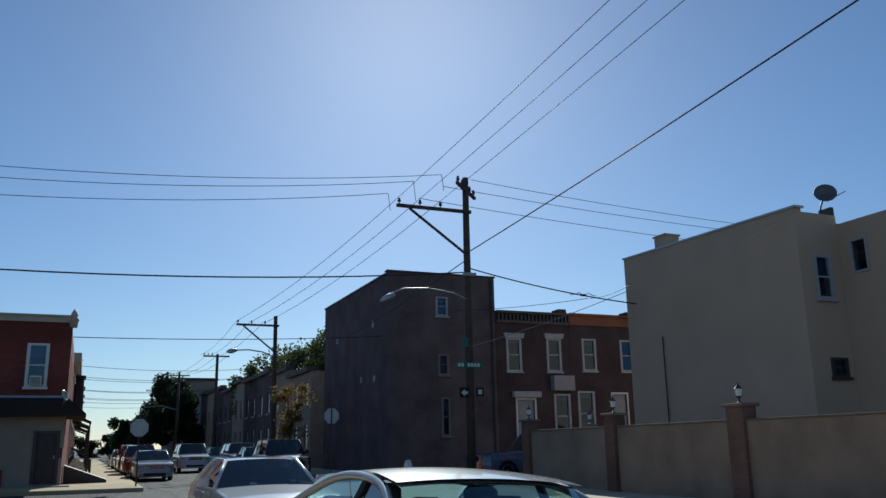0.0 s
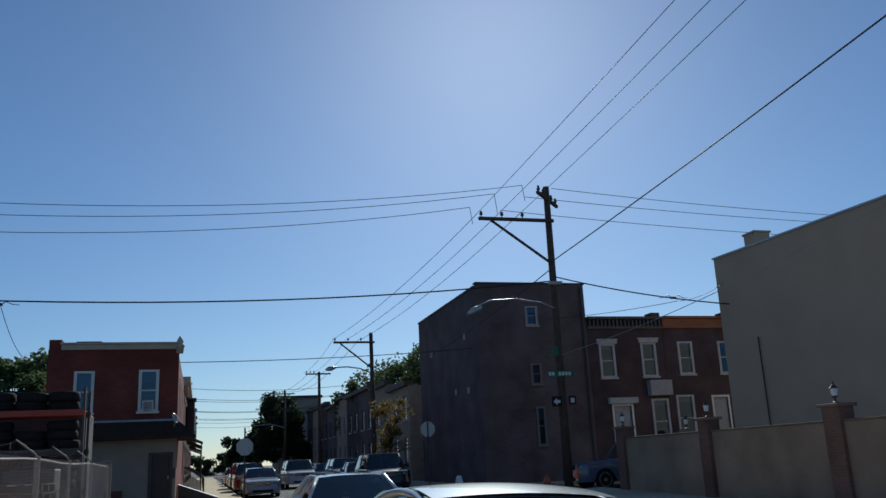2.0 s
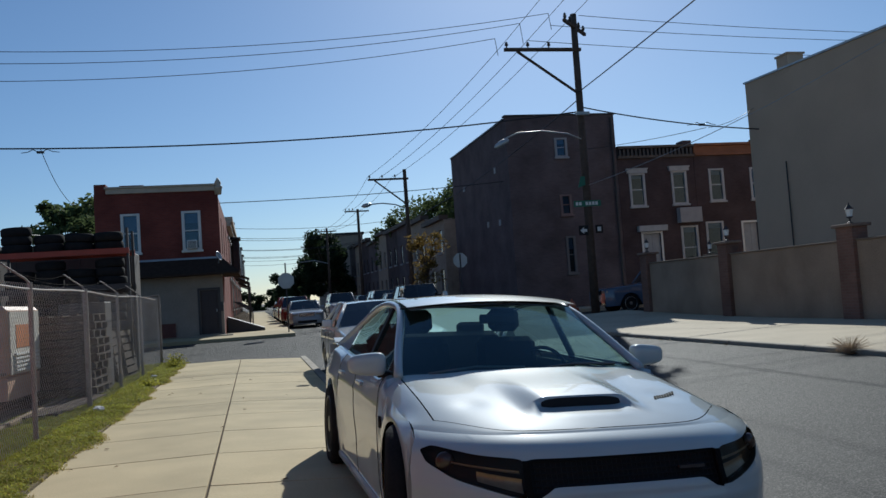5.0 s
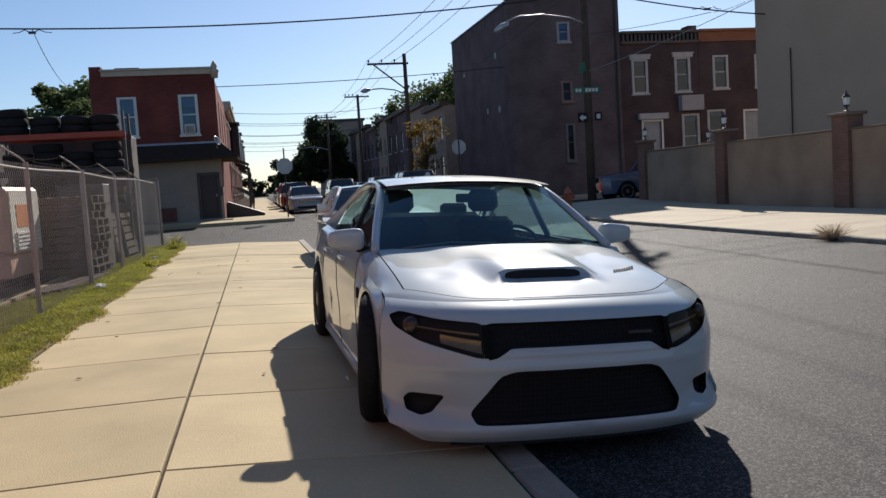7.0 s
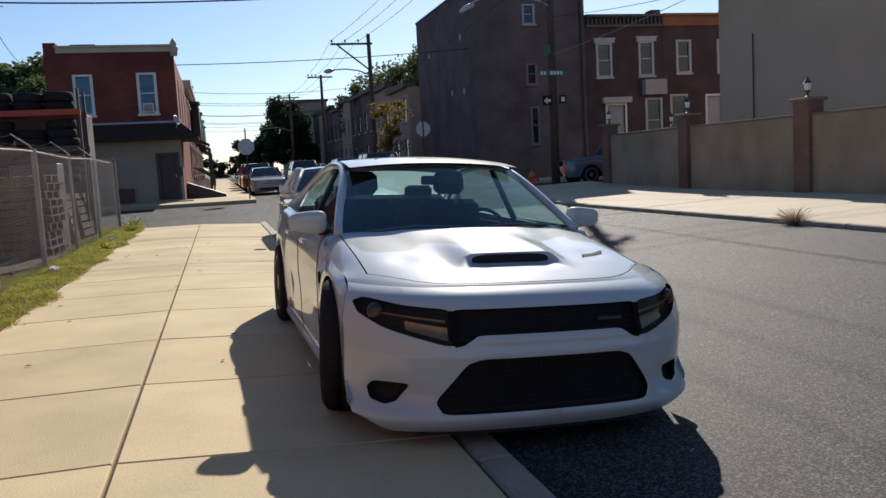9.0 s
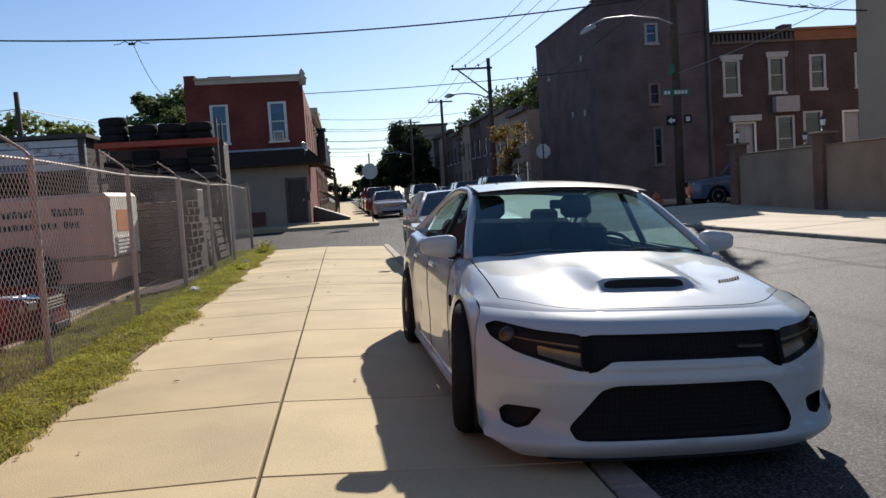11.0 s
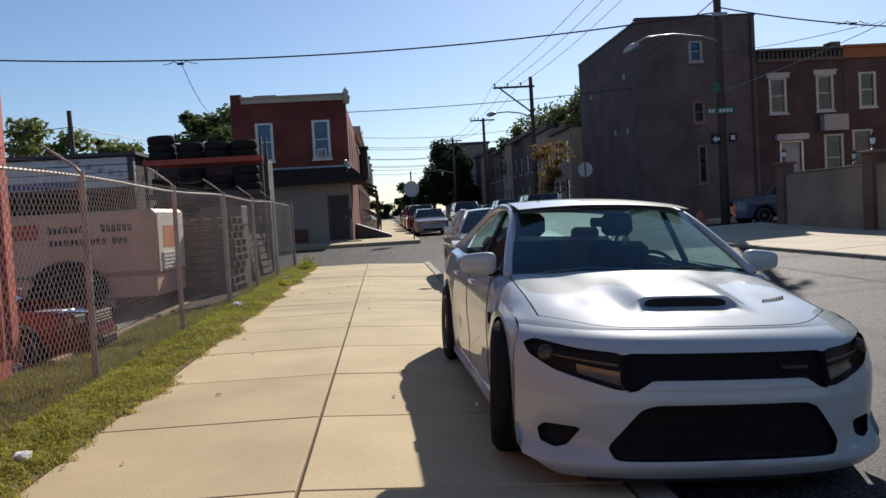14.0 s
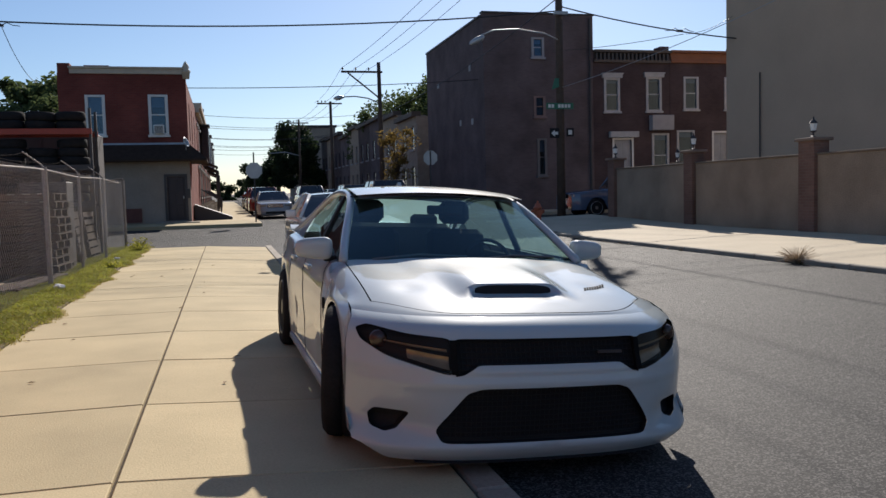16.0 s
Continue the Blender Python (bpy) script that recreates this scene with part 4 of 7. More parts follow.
    def recess(name, poly, depth, material, parent, label=""):
        bm = bmesh.new()
        inner = [q for z in span(0.12, 0.76, 40) for q in [(x, z) for x in span(-0.92, 0.92, 80)] if inside(poly, *q) and min((q[0] - a) ** 2 + (q[1] - b) ** 2 for a, b in poly) > 0.008 ** 2]
        pp = [Vector(q) for q in poly] + [Vector(q) for q in inner]
        a2, _, g2, *_ = delaunay_2d_cdt(pp, [(i, (i + 1) % len(poly)) for i in range(len(poly))], [], 1, 1e-5)
        va = [bm.verts.new((p.x, yf(p.x, p.y) + depth, p.y)) for p in a2]
        for f in g2:
            bm.faces.new([va[i] for i in f])
        rim = [bm.verts.new((a, yf(a, b) + 0.002, b)) for a, b in poly]
        back = [bm.verts.new((a, yf(a, b) + depth, b)) for a, b in poly]
        for i in range(len(poly)):
            j = (i + 1) % len(poly)
            bm.faces.new((rim[i], rim[j], back[j], back[i]))
        return part(name, bm, material, parent, label, False)
    for p in regions["upper_grille"] + regions["lower_grille"]:
        big = p is lower
        g = recess("lower_grille" if big else "upper_grille", p, 0.05, BLACK, t, "black mesh grille")
        bm = bmesh.new()
        z0, z1 = (0.19, 0.425) if big else (0.50, 0.655)
        for z in span(z0, z1, 9 if big else 6):
            xs = [x for x in span(-0.57, 0.57, 38) if inside(p, x, z)]
            tube(bm, [(x, yf(x, z) + 0.035, z) for x in xs], 0.004, sides=4)
        for x in span(-0.5, 0.5, 40):
            zz = [z for z in span(z0, z1, 8) if inside(p, x, z)]
            if len(zz) > 1:
                tube(bm, [(x, yf(x, z) + 0.037, z) for z in zz], 0.0035, sides=4)
        part("grille_mesh", bm, BLACK, g)
    part("badge", boxes((0.27, 0.40, yf(0.33, 0.6) + 0.012, yf(0.33, 0.6) + 0.03, 0.592, 0.606)), mat("badge_dark", (0.06, 0.05, 0.05), 0.4), t)
    for k, p in enumerate(regions["fog_vent"]):
        recess("fog_vent", p, 0.07, BLACK, t)
    for s in (-1, 1):
        p = lamp_r if s > 0 else mir(lamp_r)
        h = recess("headlight", p, 0.05, SMOKED, t, "smoked headlight with projector and light strips")
        low = lambda x: 0.512 + 0.262 * (x - 0.495)
        for xa, xb, f0, f1, dp in ((0.512, 0.70, 0.08, 0.80, 0.030), (0.52, 0.80, 1.05, 1.22, 0.022)):
            rows = [[(s * x, yf(x, z) + dp + 0.012 * math.sin(math.pi * f), z) for x in span(xa, xb, 12) for z in (low(x) + (f0 + (f1 - f0) * f) * (0.085 - 0.13 * (x - 0.51)),)] for f in span(0, 1, 4)]
            part("reflector", grid_mesh(rows), LENS, h, "", True)
        part("projector", lathe(bmesh.new(), ((0.045, -0.03), (0.048, 0.0), (0.04, 0.012), (0.02, 0.02)), 16, pose(s * 0.82, yf(0.82, 0.645) + 0.032, 0.645, 90, 0, 20 * s)), mat("lamp_amber", (0.05, 0.028, 0.022), 0.2, vary=0.2, bump=0), h, smooth=True)
        bm = bmesh.new()
        rim = [(a, yf(a, b) + 0.012, b) for a, b in p]
        pp = [Vector(q) for q in p]
        a2, _, g2, *_ = delaunay_2d_cdt(pp, [(i, (i + 1) % len(p)) for i in range(len(p))], [], 1, 1e-5)
        va = [bm.verts.new((q.x, yf(q.x, q.y) + 0.012, q.y)) for q in a2]
        for f in g2:
            bm.faces.new([va[i] for i in f])
        part("lens", bm, glass_mat("lamp_cover", (0.88, 0.78, 0.66), 0.02, 0.85, 0.01, 0.07), h)
    for s in (-1, 1):
        part("lamp_divider", grid_mesh([[(s * x, yf(x, z) - 0.002, z) for z in span(0.507, 0.667, 10)] for x in (0.480, 0.4935, 0.510)]), mat("grille_surround", (0.012, 0.012, 0.012), 0.95, vary=0.1, bump=0, spec=0.05), t)
    part("splitter", grid_mesh([[(x, yf(x, 0.10) + d, z) for x in span(-0.66, 0.66, 36)] for d, z in ((0.01, 0.069), (0.0, 0.061), (0.25, 0.057))]), BLACK, t)

    # hood, fenders, cowl
    yc = lambda x: 1.42 + 0.16 * (abs(x) / 0.8) ** 2

    MOUTH = 0.595  # where the scoop opens

    def ztop(x, y):
        a = yf(x, ZT)
        v = min(1.0, max(0.0, (y - a) / (yc(x) - a)))
        u = abs(x) / 0.905
        z = ZT + 0.215 * v ** 0.8 - 0.035 * u * u * v
        z += 0.007 * math.exp(-((abs(x) - 0.74) / 0.15) ** 2) * smooth01(0.05, 0.5, v)
        ax = abs(x)
        half = lerp_table(((0.0, 0.06), (0.30, 0.12), (0.60, 0.27), (0.95, 0.36), (1.5, 0.44)), y)
        z += 0.009 * (1 - smooth01(half - 0.08, half + 0.12, ax)) * smooth01(0.25, 0.65, y)
        lead = 0.20 * smooth01(0.22, 0.31, ax)
        step = 0.040 * (1 - smooth01(0.20, 0.36, ax)) * smooth01(MOUTH - lead, MOUTH + 0.013, y) * (1 - smooth01(MOUTH + 0.03, 1.38, y))
        dip = -0.014 * (1 - smooth01(0.15, 0.29, ax)) * smooth01(MOUTH - 0.20, MOUTH - 0.003, y) * (1 - smooth01(MOUTH, MOUTH + 0.013, y))
        crease = -0.006 * math.exp(-((ax - 0.57) / 0.085) ** 2 - ((y - 0.76) / 0.10) ** 2)
        z -= 0.05 * max(0.0, (abs(x) - 0.805) / 0.10) ** 2 * smooth01(0.0, 0.4, v)
        return z + step + dip + crease

    us = sorted({*span(-0.905, 0.905, 60), -0.805, -0.797, 0.797, 0.805, *span(-0.28, 0.28, 40)})
    ks = sorted({*span(0, 1, 60), 0.010, 0.020, 0.030, 0.037, *span(0.27, 0.37, 50)})
    sweep = lambda x: 0.10 * smooth01(0.36, 0.805, abs(x)) ** 2
    rows = []
    for k in ks:
        r = []
        for x in us:
            a = yf(x, ZT)
            q = k + sweep(x) * (min(1.0, k / 0.030) if k < 0.037 else 1 - smooth01(0.037, 0.75, k))
            y = a + (yc(x) - a) * q
            r.append((x, y, ztop(x, y) if k > 0.0 else ZT))
        rows.append(r)
    blend = lambda k: smooth01(0, 0.02, k)
    rows = [[(x, y, ZT + (z - ZT) * blend((y - yf(x, ZT)) / (yc(x) - yf(x, ZT)))) for x, y, z in r] for r in rows]
    mid = lambda j: (us[j] + us[j + 1]) / 2
    kk = lambda i: (ks[i] + ks[i + 1]) / 2
    lip = lambda j: 0.030
    in_hood = lambda i, j: abs(mid(j)) < 0.797 and kk(i) > lip(j) + 0.007
    gap = lambda i, j: (0.797 <= abs(mid(j)) <= 0.805 and kk(i) > lip(j)) or (lip(j) <= kk(i) <= lip(j) + 0.007 and abs(mid(j)) < 0.805)
    hood = part("hood", grid_mesh(rows, lambda i, j: in_hood(i, j)), WHITE_CAR, t, "white hood with raised centre", True)
    slot = [[(x, MOUTH - 0.002 + 0.008 * f, ztop(x, MOUTH - 0.002) - 0.002 + 0.050 * f * max(0.0, 1 - (x / 0.238) ** 6) ** 0.6) for x in span(-0.238, 0.238, 44)] for f in (0, 0.5, 1)]
    part("hood_scoop", grid_mesh(slot), BLACK, hood, "black scoop opening")
    part("fender", grid_mesh(rows, lambda i, j: not in_hood(i, j) and not gap(i, j) and (kk(i) < lip(j) and abs(mid(j)) < 0.805 or mid(j) < 0)), WHITE_CAR, t, "", True)
    part("fender", grid_mesh(rows, lambda i, j: not in_hood(i, j) and not gap(i, j) and not (kk(i) < lip(j) and abs(mid(j)) < 0.805) and mid(j) > 0), WHITE_CAR, t, "", True)
    part("shut_line", grid_mesh([[(x, y, z - 0.012) for x, y, z in r] for r in rows], gap), BLACK, t)
    for s in (1,):
        bm = bmesh.new()
        for i in range(8):
            x = s * (0.49 + 0.024 * i)
            y = 0.70 + 0.016 * i
            z = ztop(x, y)
            box(bm, -0.006, 0.006, -0.035, 0.035, -0.012, 0.004, 0, pose(x, y, z, 6, 0, -25 * s))
        part("hood_vent", bm, TYRE, hood)
    part("cowl", grid_mesh([[(x, yc(x) + d, ztop(x, yc(x)) + e) for x in span(-0.80, 0.80, 24)] for d, e in ((-0.01, -0.02), (0.05, -0.025), (0.12, 0.0))]), BLACK, t)

    # body sides with wheel arches
    R, RA, zc, yw1, yw2 = 0.355, 0.405, 0.35, 0.98, 4.03
    for s in (-1, 1):
        rows = []
        ys = sorted({*span(0.0, 1.0, 150)})
        hs = [*span(0, 0.8, 12), 0.85, 0.9, 0.94, 0.97, 1.0]
        for q in ys:
            r = []
            for h in hs:
                yend = 4.98
                ya = yf(1, 0.10 + (ZT - 0.10) * h)
                y = ya + (yend - ya) * q
                zb = 0.17
                for yw in (yw1, yw2):
                    d = abs(y - yw)
                    if d < RA:
                        zb = max(zb, zc + math.sqrt(RA * RA - d * d))
                if y < 0.6:
                    zb = max(zb, 0.15)
                zt = lerp_table(((0.6, ZT), (1.0, 0.868), (1.45, 0.935), (2.2, 0.955), (3.6, 0.985), (4.3, 1.02), (5.0, 0.99)), y)
                if y < 1.5:
                    a0 = yf(0.905, ZT)
                    k0 = min(1.0, max(0.0, (y - a0) / (yc(0.905) - a0)))
                    zt = ZT + (ztop(0.905, a0 + (yc(0.905) - a0) * k0) - ZT) * blend(k0)
                z = zb + (zt - zb) * h
                flare = 0.012 * max(math.exp(-((math.hypot(y - yw, z - zc) - RA) / 0.12) ** 2) for yw in (yw1, yw2))
                x = lerp_table(((0.1, 0.90), (0.16, 0.915), (0.3, 0.93), (0.6, 0.945), (0.72, 0.945), (0.85, 0.925), (1.0, 0.895)), z) - 0.05 * smooth01(4.2, 5.0, y) + flare
                x += 0.012 * math.exp(-((z - 0.80) / 0.03) ** 2) * smooth01(1.5, 2.2, y) - 0.012 * math.exp(-((z - 0.42) / 0.15) ** 2) * smooth01(1.5, 2.0, y) * (1 - smooth01(3.2, 3.6, y))
                x = x + (wf(min(ZT, z)) - x) * (1 - smooth01(0.42, 0.7, y))
                if q == 0:
                    y = yf(wf(min(ZT, z)), min(ZT, z))
                if y < 1.5 and h > 0.4:
                    x += (0.905 - x) * ((h - 0.4) / 0.6) ** 2 * smooth01(0.40, 0.80, y)
                x -= 0.05 * max(0, (h - 0.9) / 0.1) ** 2 * smooth01(1.3, 1.8, y)
                r.append((s * x, y, z))
            rows.append(r)
        side = part("side_panel", grid_mesh(rows), WHITE_CAR, t, "", True)
        for yl, lab in ((1.55, "door"), (2.62, "door"), (3.55, "door")):
            i = min(range(len(rows)), key=lambda k: abs(rows[k][6][1] - yl))
            part("door_gap", tube(bmesh.new(), [(p[0] + s * 0.0005, p[1] + (0.0 if yl < 3 else 0.12 * (1 - p[2])), p[2]) for p in rows[i]], 0.003, sides=4), BLACK, side)
        for yh in (2.35, 3.35):
            part("door_handle", box(bmesh.new(), -0.02, 0.012, -0.11, 0.11, -0.016, 0.016, 0.008, pose(s * 0.934, yh, 0.855)), WHITE_CAR, side)
        part("side_badge", boxes((s * 0.945 - 0.008, s * 0.945 + 0.008, 1.42, 1.46, 0.66, 0.73), bevel=0.004), BLACK, side)
        part("sill", boxes((s * 0.90 - 0.04, s * 0.90 + 0.04, 1.42, 3.6, 0.13, 0.19), bevel=0.015), WHITE_CAR, t)
        # shoulder up to the glass, roof rail, side glass
        part("shoulder", grid_mesh([[(r[-1][0], r[-1][1], r[-1][2]) for r in rows if 1.38 < r[-1][1] < 4.9], [(s * 0.83, r[-1][1], r[-1][2] + 0.012) for r in rows if 1.38 < r[-1][1] < 4.9],
                                    [(s * 0.80, r[-1][1], r[-1][2] + 0.005) for r in rows if 1.38 < r[-1][1] < 4.9]]), WHITE_CAR, t, "", True)
        rail = [(0.815, 1.50, 0.955), (0.76, 1.78, 1.10), (0.69, 2.05, 1.245), (0.64, 2.28, 1.345), (0.61, 2.55, 1.39), (0.60, 3.0, 1.41), (0.605, 3.45, 1.375), (0.66, 3.85, 1.26), (0.74, 4.25, 1.12), (0.79, 4.6, 1.03)]
        dense = []
        for a, b in zip(rail, rail[1:]):
            dense += [Vector(a).lerp(Vector(b), f) for f in (0, 0.25, 0.5, 0.75)]
        dense.append(Vector(rail[-1]))
        for _ in range(3):
            dense = [dense[0]] + [(dense[i - 1] + 2 * dense[i] + dense[i + 1]) / 4 for i in range(1, len(dense) - 1)] + [dense[-1]]
        bm = bmesh.new()
        tube(bm, [(s * p.x, p.y, p.z) for p in dense], 0.029, sides=10)
        part("roof_pillar", bm, WHITE_CAR, t, "white windscreen pillar and roof rail", True)
        bm = grid_mesh([[(s * (0.82 + (p.x - 0.82) * f), p.y, 0.965 + (p.z - 0.975) * f) for p in dense if p.y > 1.55] for f in span(0, 1, 4)],
                       lambda i, j: [p for p in dense if p.y > 1.55][j].y < 3.82)
        sg = part("side_window", bm, CAR_GLASS_SIDE, t, "tinted side windows", True)
        part("window_trim", tube(bmesh.new(), [(s * 0.825, y, 0.965 + 0.008 * (y - 1.5)) for y in span(1.55, 3.9, 10)], 0.010, sides=6), BLACK, sg)
        part("window_pillar", box(bmesh.new(), -0.012, 0.012, -0.045, 0.045, 0, 0.46, 0, pose(s * 0.825, 2.66, 0.955, 0, -s * 26, 0)), BLACK, sg)
        bm = grid_mesh([[(s * (0.82 + (p.x - 0.82) * f), p.y, 0.985 + (p.z - 0.985) * f) for p in dense if p.y > 3.78] for f in span(0, 1, 3)])
        part("rear_pillar", bm, WHITE_CAR, t, "", True)
        # mirrors
        bm = bmesh.new()
        bmesh.ops.create_uvsphere(bm, u_segments=24, v_segments=16, radius=1)
        for v in bm.verts:
            c = [math.copysign(abs(k) ** 0.55, k) for k in v.co]
            v.co = (0.122 * c[0], 0.055 * c[1] + 0.006, (0.07 - 0.012 * s * c[0]) * c[2])
        bmesh.ops.transform(bm, matrix=pose(s * 0.975, 1.72, 1.022, 0, 0, 8 * s), verts=bm.verts)
        mr = part("mirror", bm, WHITE_CAR, t, "white wing mirror", True)
        part("mirror_stalk", boxes((s * 0.86 - 0.05, s * 0.86 + 0.05, 1.70, 1.78, 0.935, 0.975), bevel=0.01), BLACK, mr)
        part("mirror_glass", boxes((s * 0.975 - 0.095, s * 0.975 + 0.095, 1.783, 1.788, 0.97, 1.07)), CHROME, mr)
        wheel(t, s * 0.845, yw1 - 0.05, 0.372, 0.375, s, 0.30, turn=-12)
        wheel(t, s * 0.845, yw2, zc, R, s, 0.27)
        part("arch_liner", lathe(bmesh.new(), ((0.40, -0.12), (0.42, -0.12), (0.42, 0.12), (0.40, 0.12)), 24, pose(s * 0.70, yw1, zc, 0, 90, 0)), BLACK, t)
        part("arch_liner", lathe(bmesh.new(), ((0.40, -0.12), (0.42, -0.12), (0.42, 0.12), (0.40, 0.12)), 24, pose(s * 0.70, yw2, zc, 0, 90, 0)), BLACK, t)
    # windscreen, roof, rear glass, boot
    ws = [[((0.80 + (0.645 - 0.80) * f) * u, 1.46 + 0.10 * u * u + (2.16 - 1.46 + 0.10 * (1 - u * u) * -1 + 0.02) * f, 0.955 + (1.365 - 0.955) * (f ** 0.93) + 0.018 * (1 - u * u) * f) for u in span(-1, 1, 20)] for f in span(0, 1, 10)]
    part("windscreen", grid_mesh(ws), CAR_GLASS, t, "tinted windscreen", True).visible_shadow = True
    part("visor_band", tube(bmesh.new(), [(p[0], p[1] + 0.005, p[2] + 0.002) for p in ws[-1]], 0.006, sides=6), BLACK, t)
    top = ws[-1]
    roof = [[(x * (1 - 0.10 * smooth01(0, 1, f)) * (0.98), 2.12 + (3.60 - 2.12) * f - 0.04 * (1 - (x / 0.65) ** 2), 1.352 + 0.085 * math.sin(math.pi * min(1, f * 0.85 + 0.10)) + 0.035 * (1 - (x / 0.65) ** 2) - 0.01 * f * f) for x in span(-0.64, 0.64, 20)] for f in span(0, 1, 14)]
    part("roof", grid_mesh(roof), WHITE_CAR, t, "", True)
    part("headliner", grid_mesh([[(x * 0.96, y, z - 0.025) for x, y, z in r] for r in roof]), mat("headliner_grey", (0.34, 0.34, 0.33), 0.9, vary=0.1), t, "", True)
    rg = [[(u * (0.60 + 0.12 * f), 3.58 + 0.85 * f - 0.04 * (1 - u * u), 1.40 - 0.36 * f ** 1.25 + 0.03 * (1 - u * u) * (1 - f)) for u in span(-1, 1, 16)] for f in span(0, 1, 8)]
    part("rear_window", grid_mesh(rg), CAR_GLASS_REAR, t, "", True)
    part("fin", prism(bmesh.new(), [(0, 0), (0.14, 0), (0.11, 0.06), (0.07, 0.075)], 0.03, pose(0.015, 3.45, 1.44, 0, 0, 90)), WHITE_CAR, t, "white roof antenna fin")
    boot = [[(u * 0.83, 4.35 + 0.62 * f, 1.03 + 0.01 * f + 0.015 * (1 - u * u) - 0.03 * smooth01(0.9, 1, f)) for u in span(-1, 1, 12)] for f in span(0, 1, 6)]
    part("boot_lid", grid_mesh(boot), WHITE_CAR, t, "", True)
    part("spoiler", grid_mesh([[(x, 4.86 + d - 0.05 * (x / 0.8) ** 2, 1.035 + e) for x in span(-0.82, 0.82, 16)] for d, e in ((0, 0.01), (0.10, 0.05), (0.13, 0.045), (0.12, 0.0))]), WHITE_CAR, t, "", True)
    part("rear_bumper", grid_mesh([[(u * 0.86, 5.03 - 0.10 * u ** 4 - 0.05 * abs(f - 0.5), 0.2 + 0.82 * f) for u in span(-1, 1, 16)] for f in span(0, 1, 8)]), WHITE_CAR, t, "", True)
    part("tail_light", boxes((-0.8, 0.8, 4.975, 5.035, 0.80, 0.93), bevel=0.02), RED_LENS, t)
    part("underbody", boxes((-0.66, 0.66, 0.35, 4.9, 0.15, 0.30), (-0.60, 0.60, 0.2, 1.35, 0.30, 0.66)), BLACK, t)
    # cabin
    part("dashboard", boxes((-0.72, 0.72, 1.60, 2.05, 0.72, 0.93), bevel=0.05), CABIN, t)
    part("cabin_floor", boxes((-0.72, 0.72, 1.5, 4.3, 0.30, 0.38)), CABIN, t)
    part("door_lining", boxes((-0.80, -0.76, 1.5, 4.3, 0.35, 0.93)), CABIN, t)
    part("door_lining", boxes((0.76, 0.80, 1.5, 4.3, 0.35, 0.93)), CABIN, t)
    for s in (-1, 1):
        seat(t, s * 0.37, 2.35, 0.40)
    seat(t, 0, 3.35, 0.42, 1.25)
    for s in (-1, 1):
        part("head_rest", box(bmesh.new(), -0.13, 0.13, -0.05, 0.05, 0, 0.18, 0.03, pose(s * 0.37, 4.05, 1.05)), CABIN, t)
    bm = bmesh.new()
    pts = [(0.37 + 0.18 * math.cos(a), 2.12 + 0.06 * math.sin(a), 0.90 + 0.17 * math.sin(a)) for a in span(0, 2 * math.pi, 24)]
    tube(bm, pts, 0.015, sides=6)
    part("steering_wheel", bm, CABIN, t)
    part("rear_view_mirror", boxes((-0.13, 0.13, 2.02, 2.05, 1.255, 1.32), bevel=0.01), BLACK, t)
    for a, b in (((-0.62, 1.52), (0.02, 1.50)), ((0.02, 1.49), (0.66, 1.53))):
        part("wiper", tube(bmesh.new(), [(a[0], a[1], 0.965), ((a[0] + b[0]) / 2, a[1] + 0.03, 0.995), (b[0], b[1] + 0.03, 0.985)], 0.008, sides=5), mat("wiper_grey", (0.16, 0.16, 0.16), 0.35, vary=0.1, bump=0), t)
    return t


muscle_sedan(pose(2.06, 4.13, -0.112, 0, 3, 1.2))


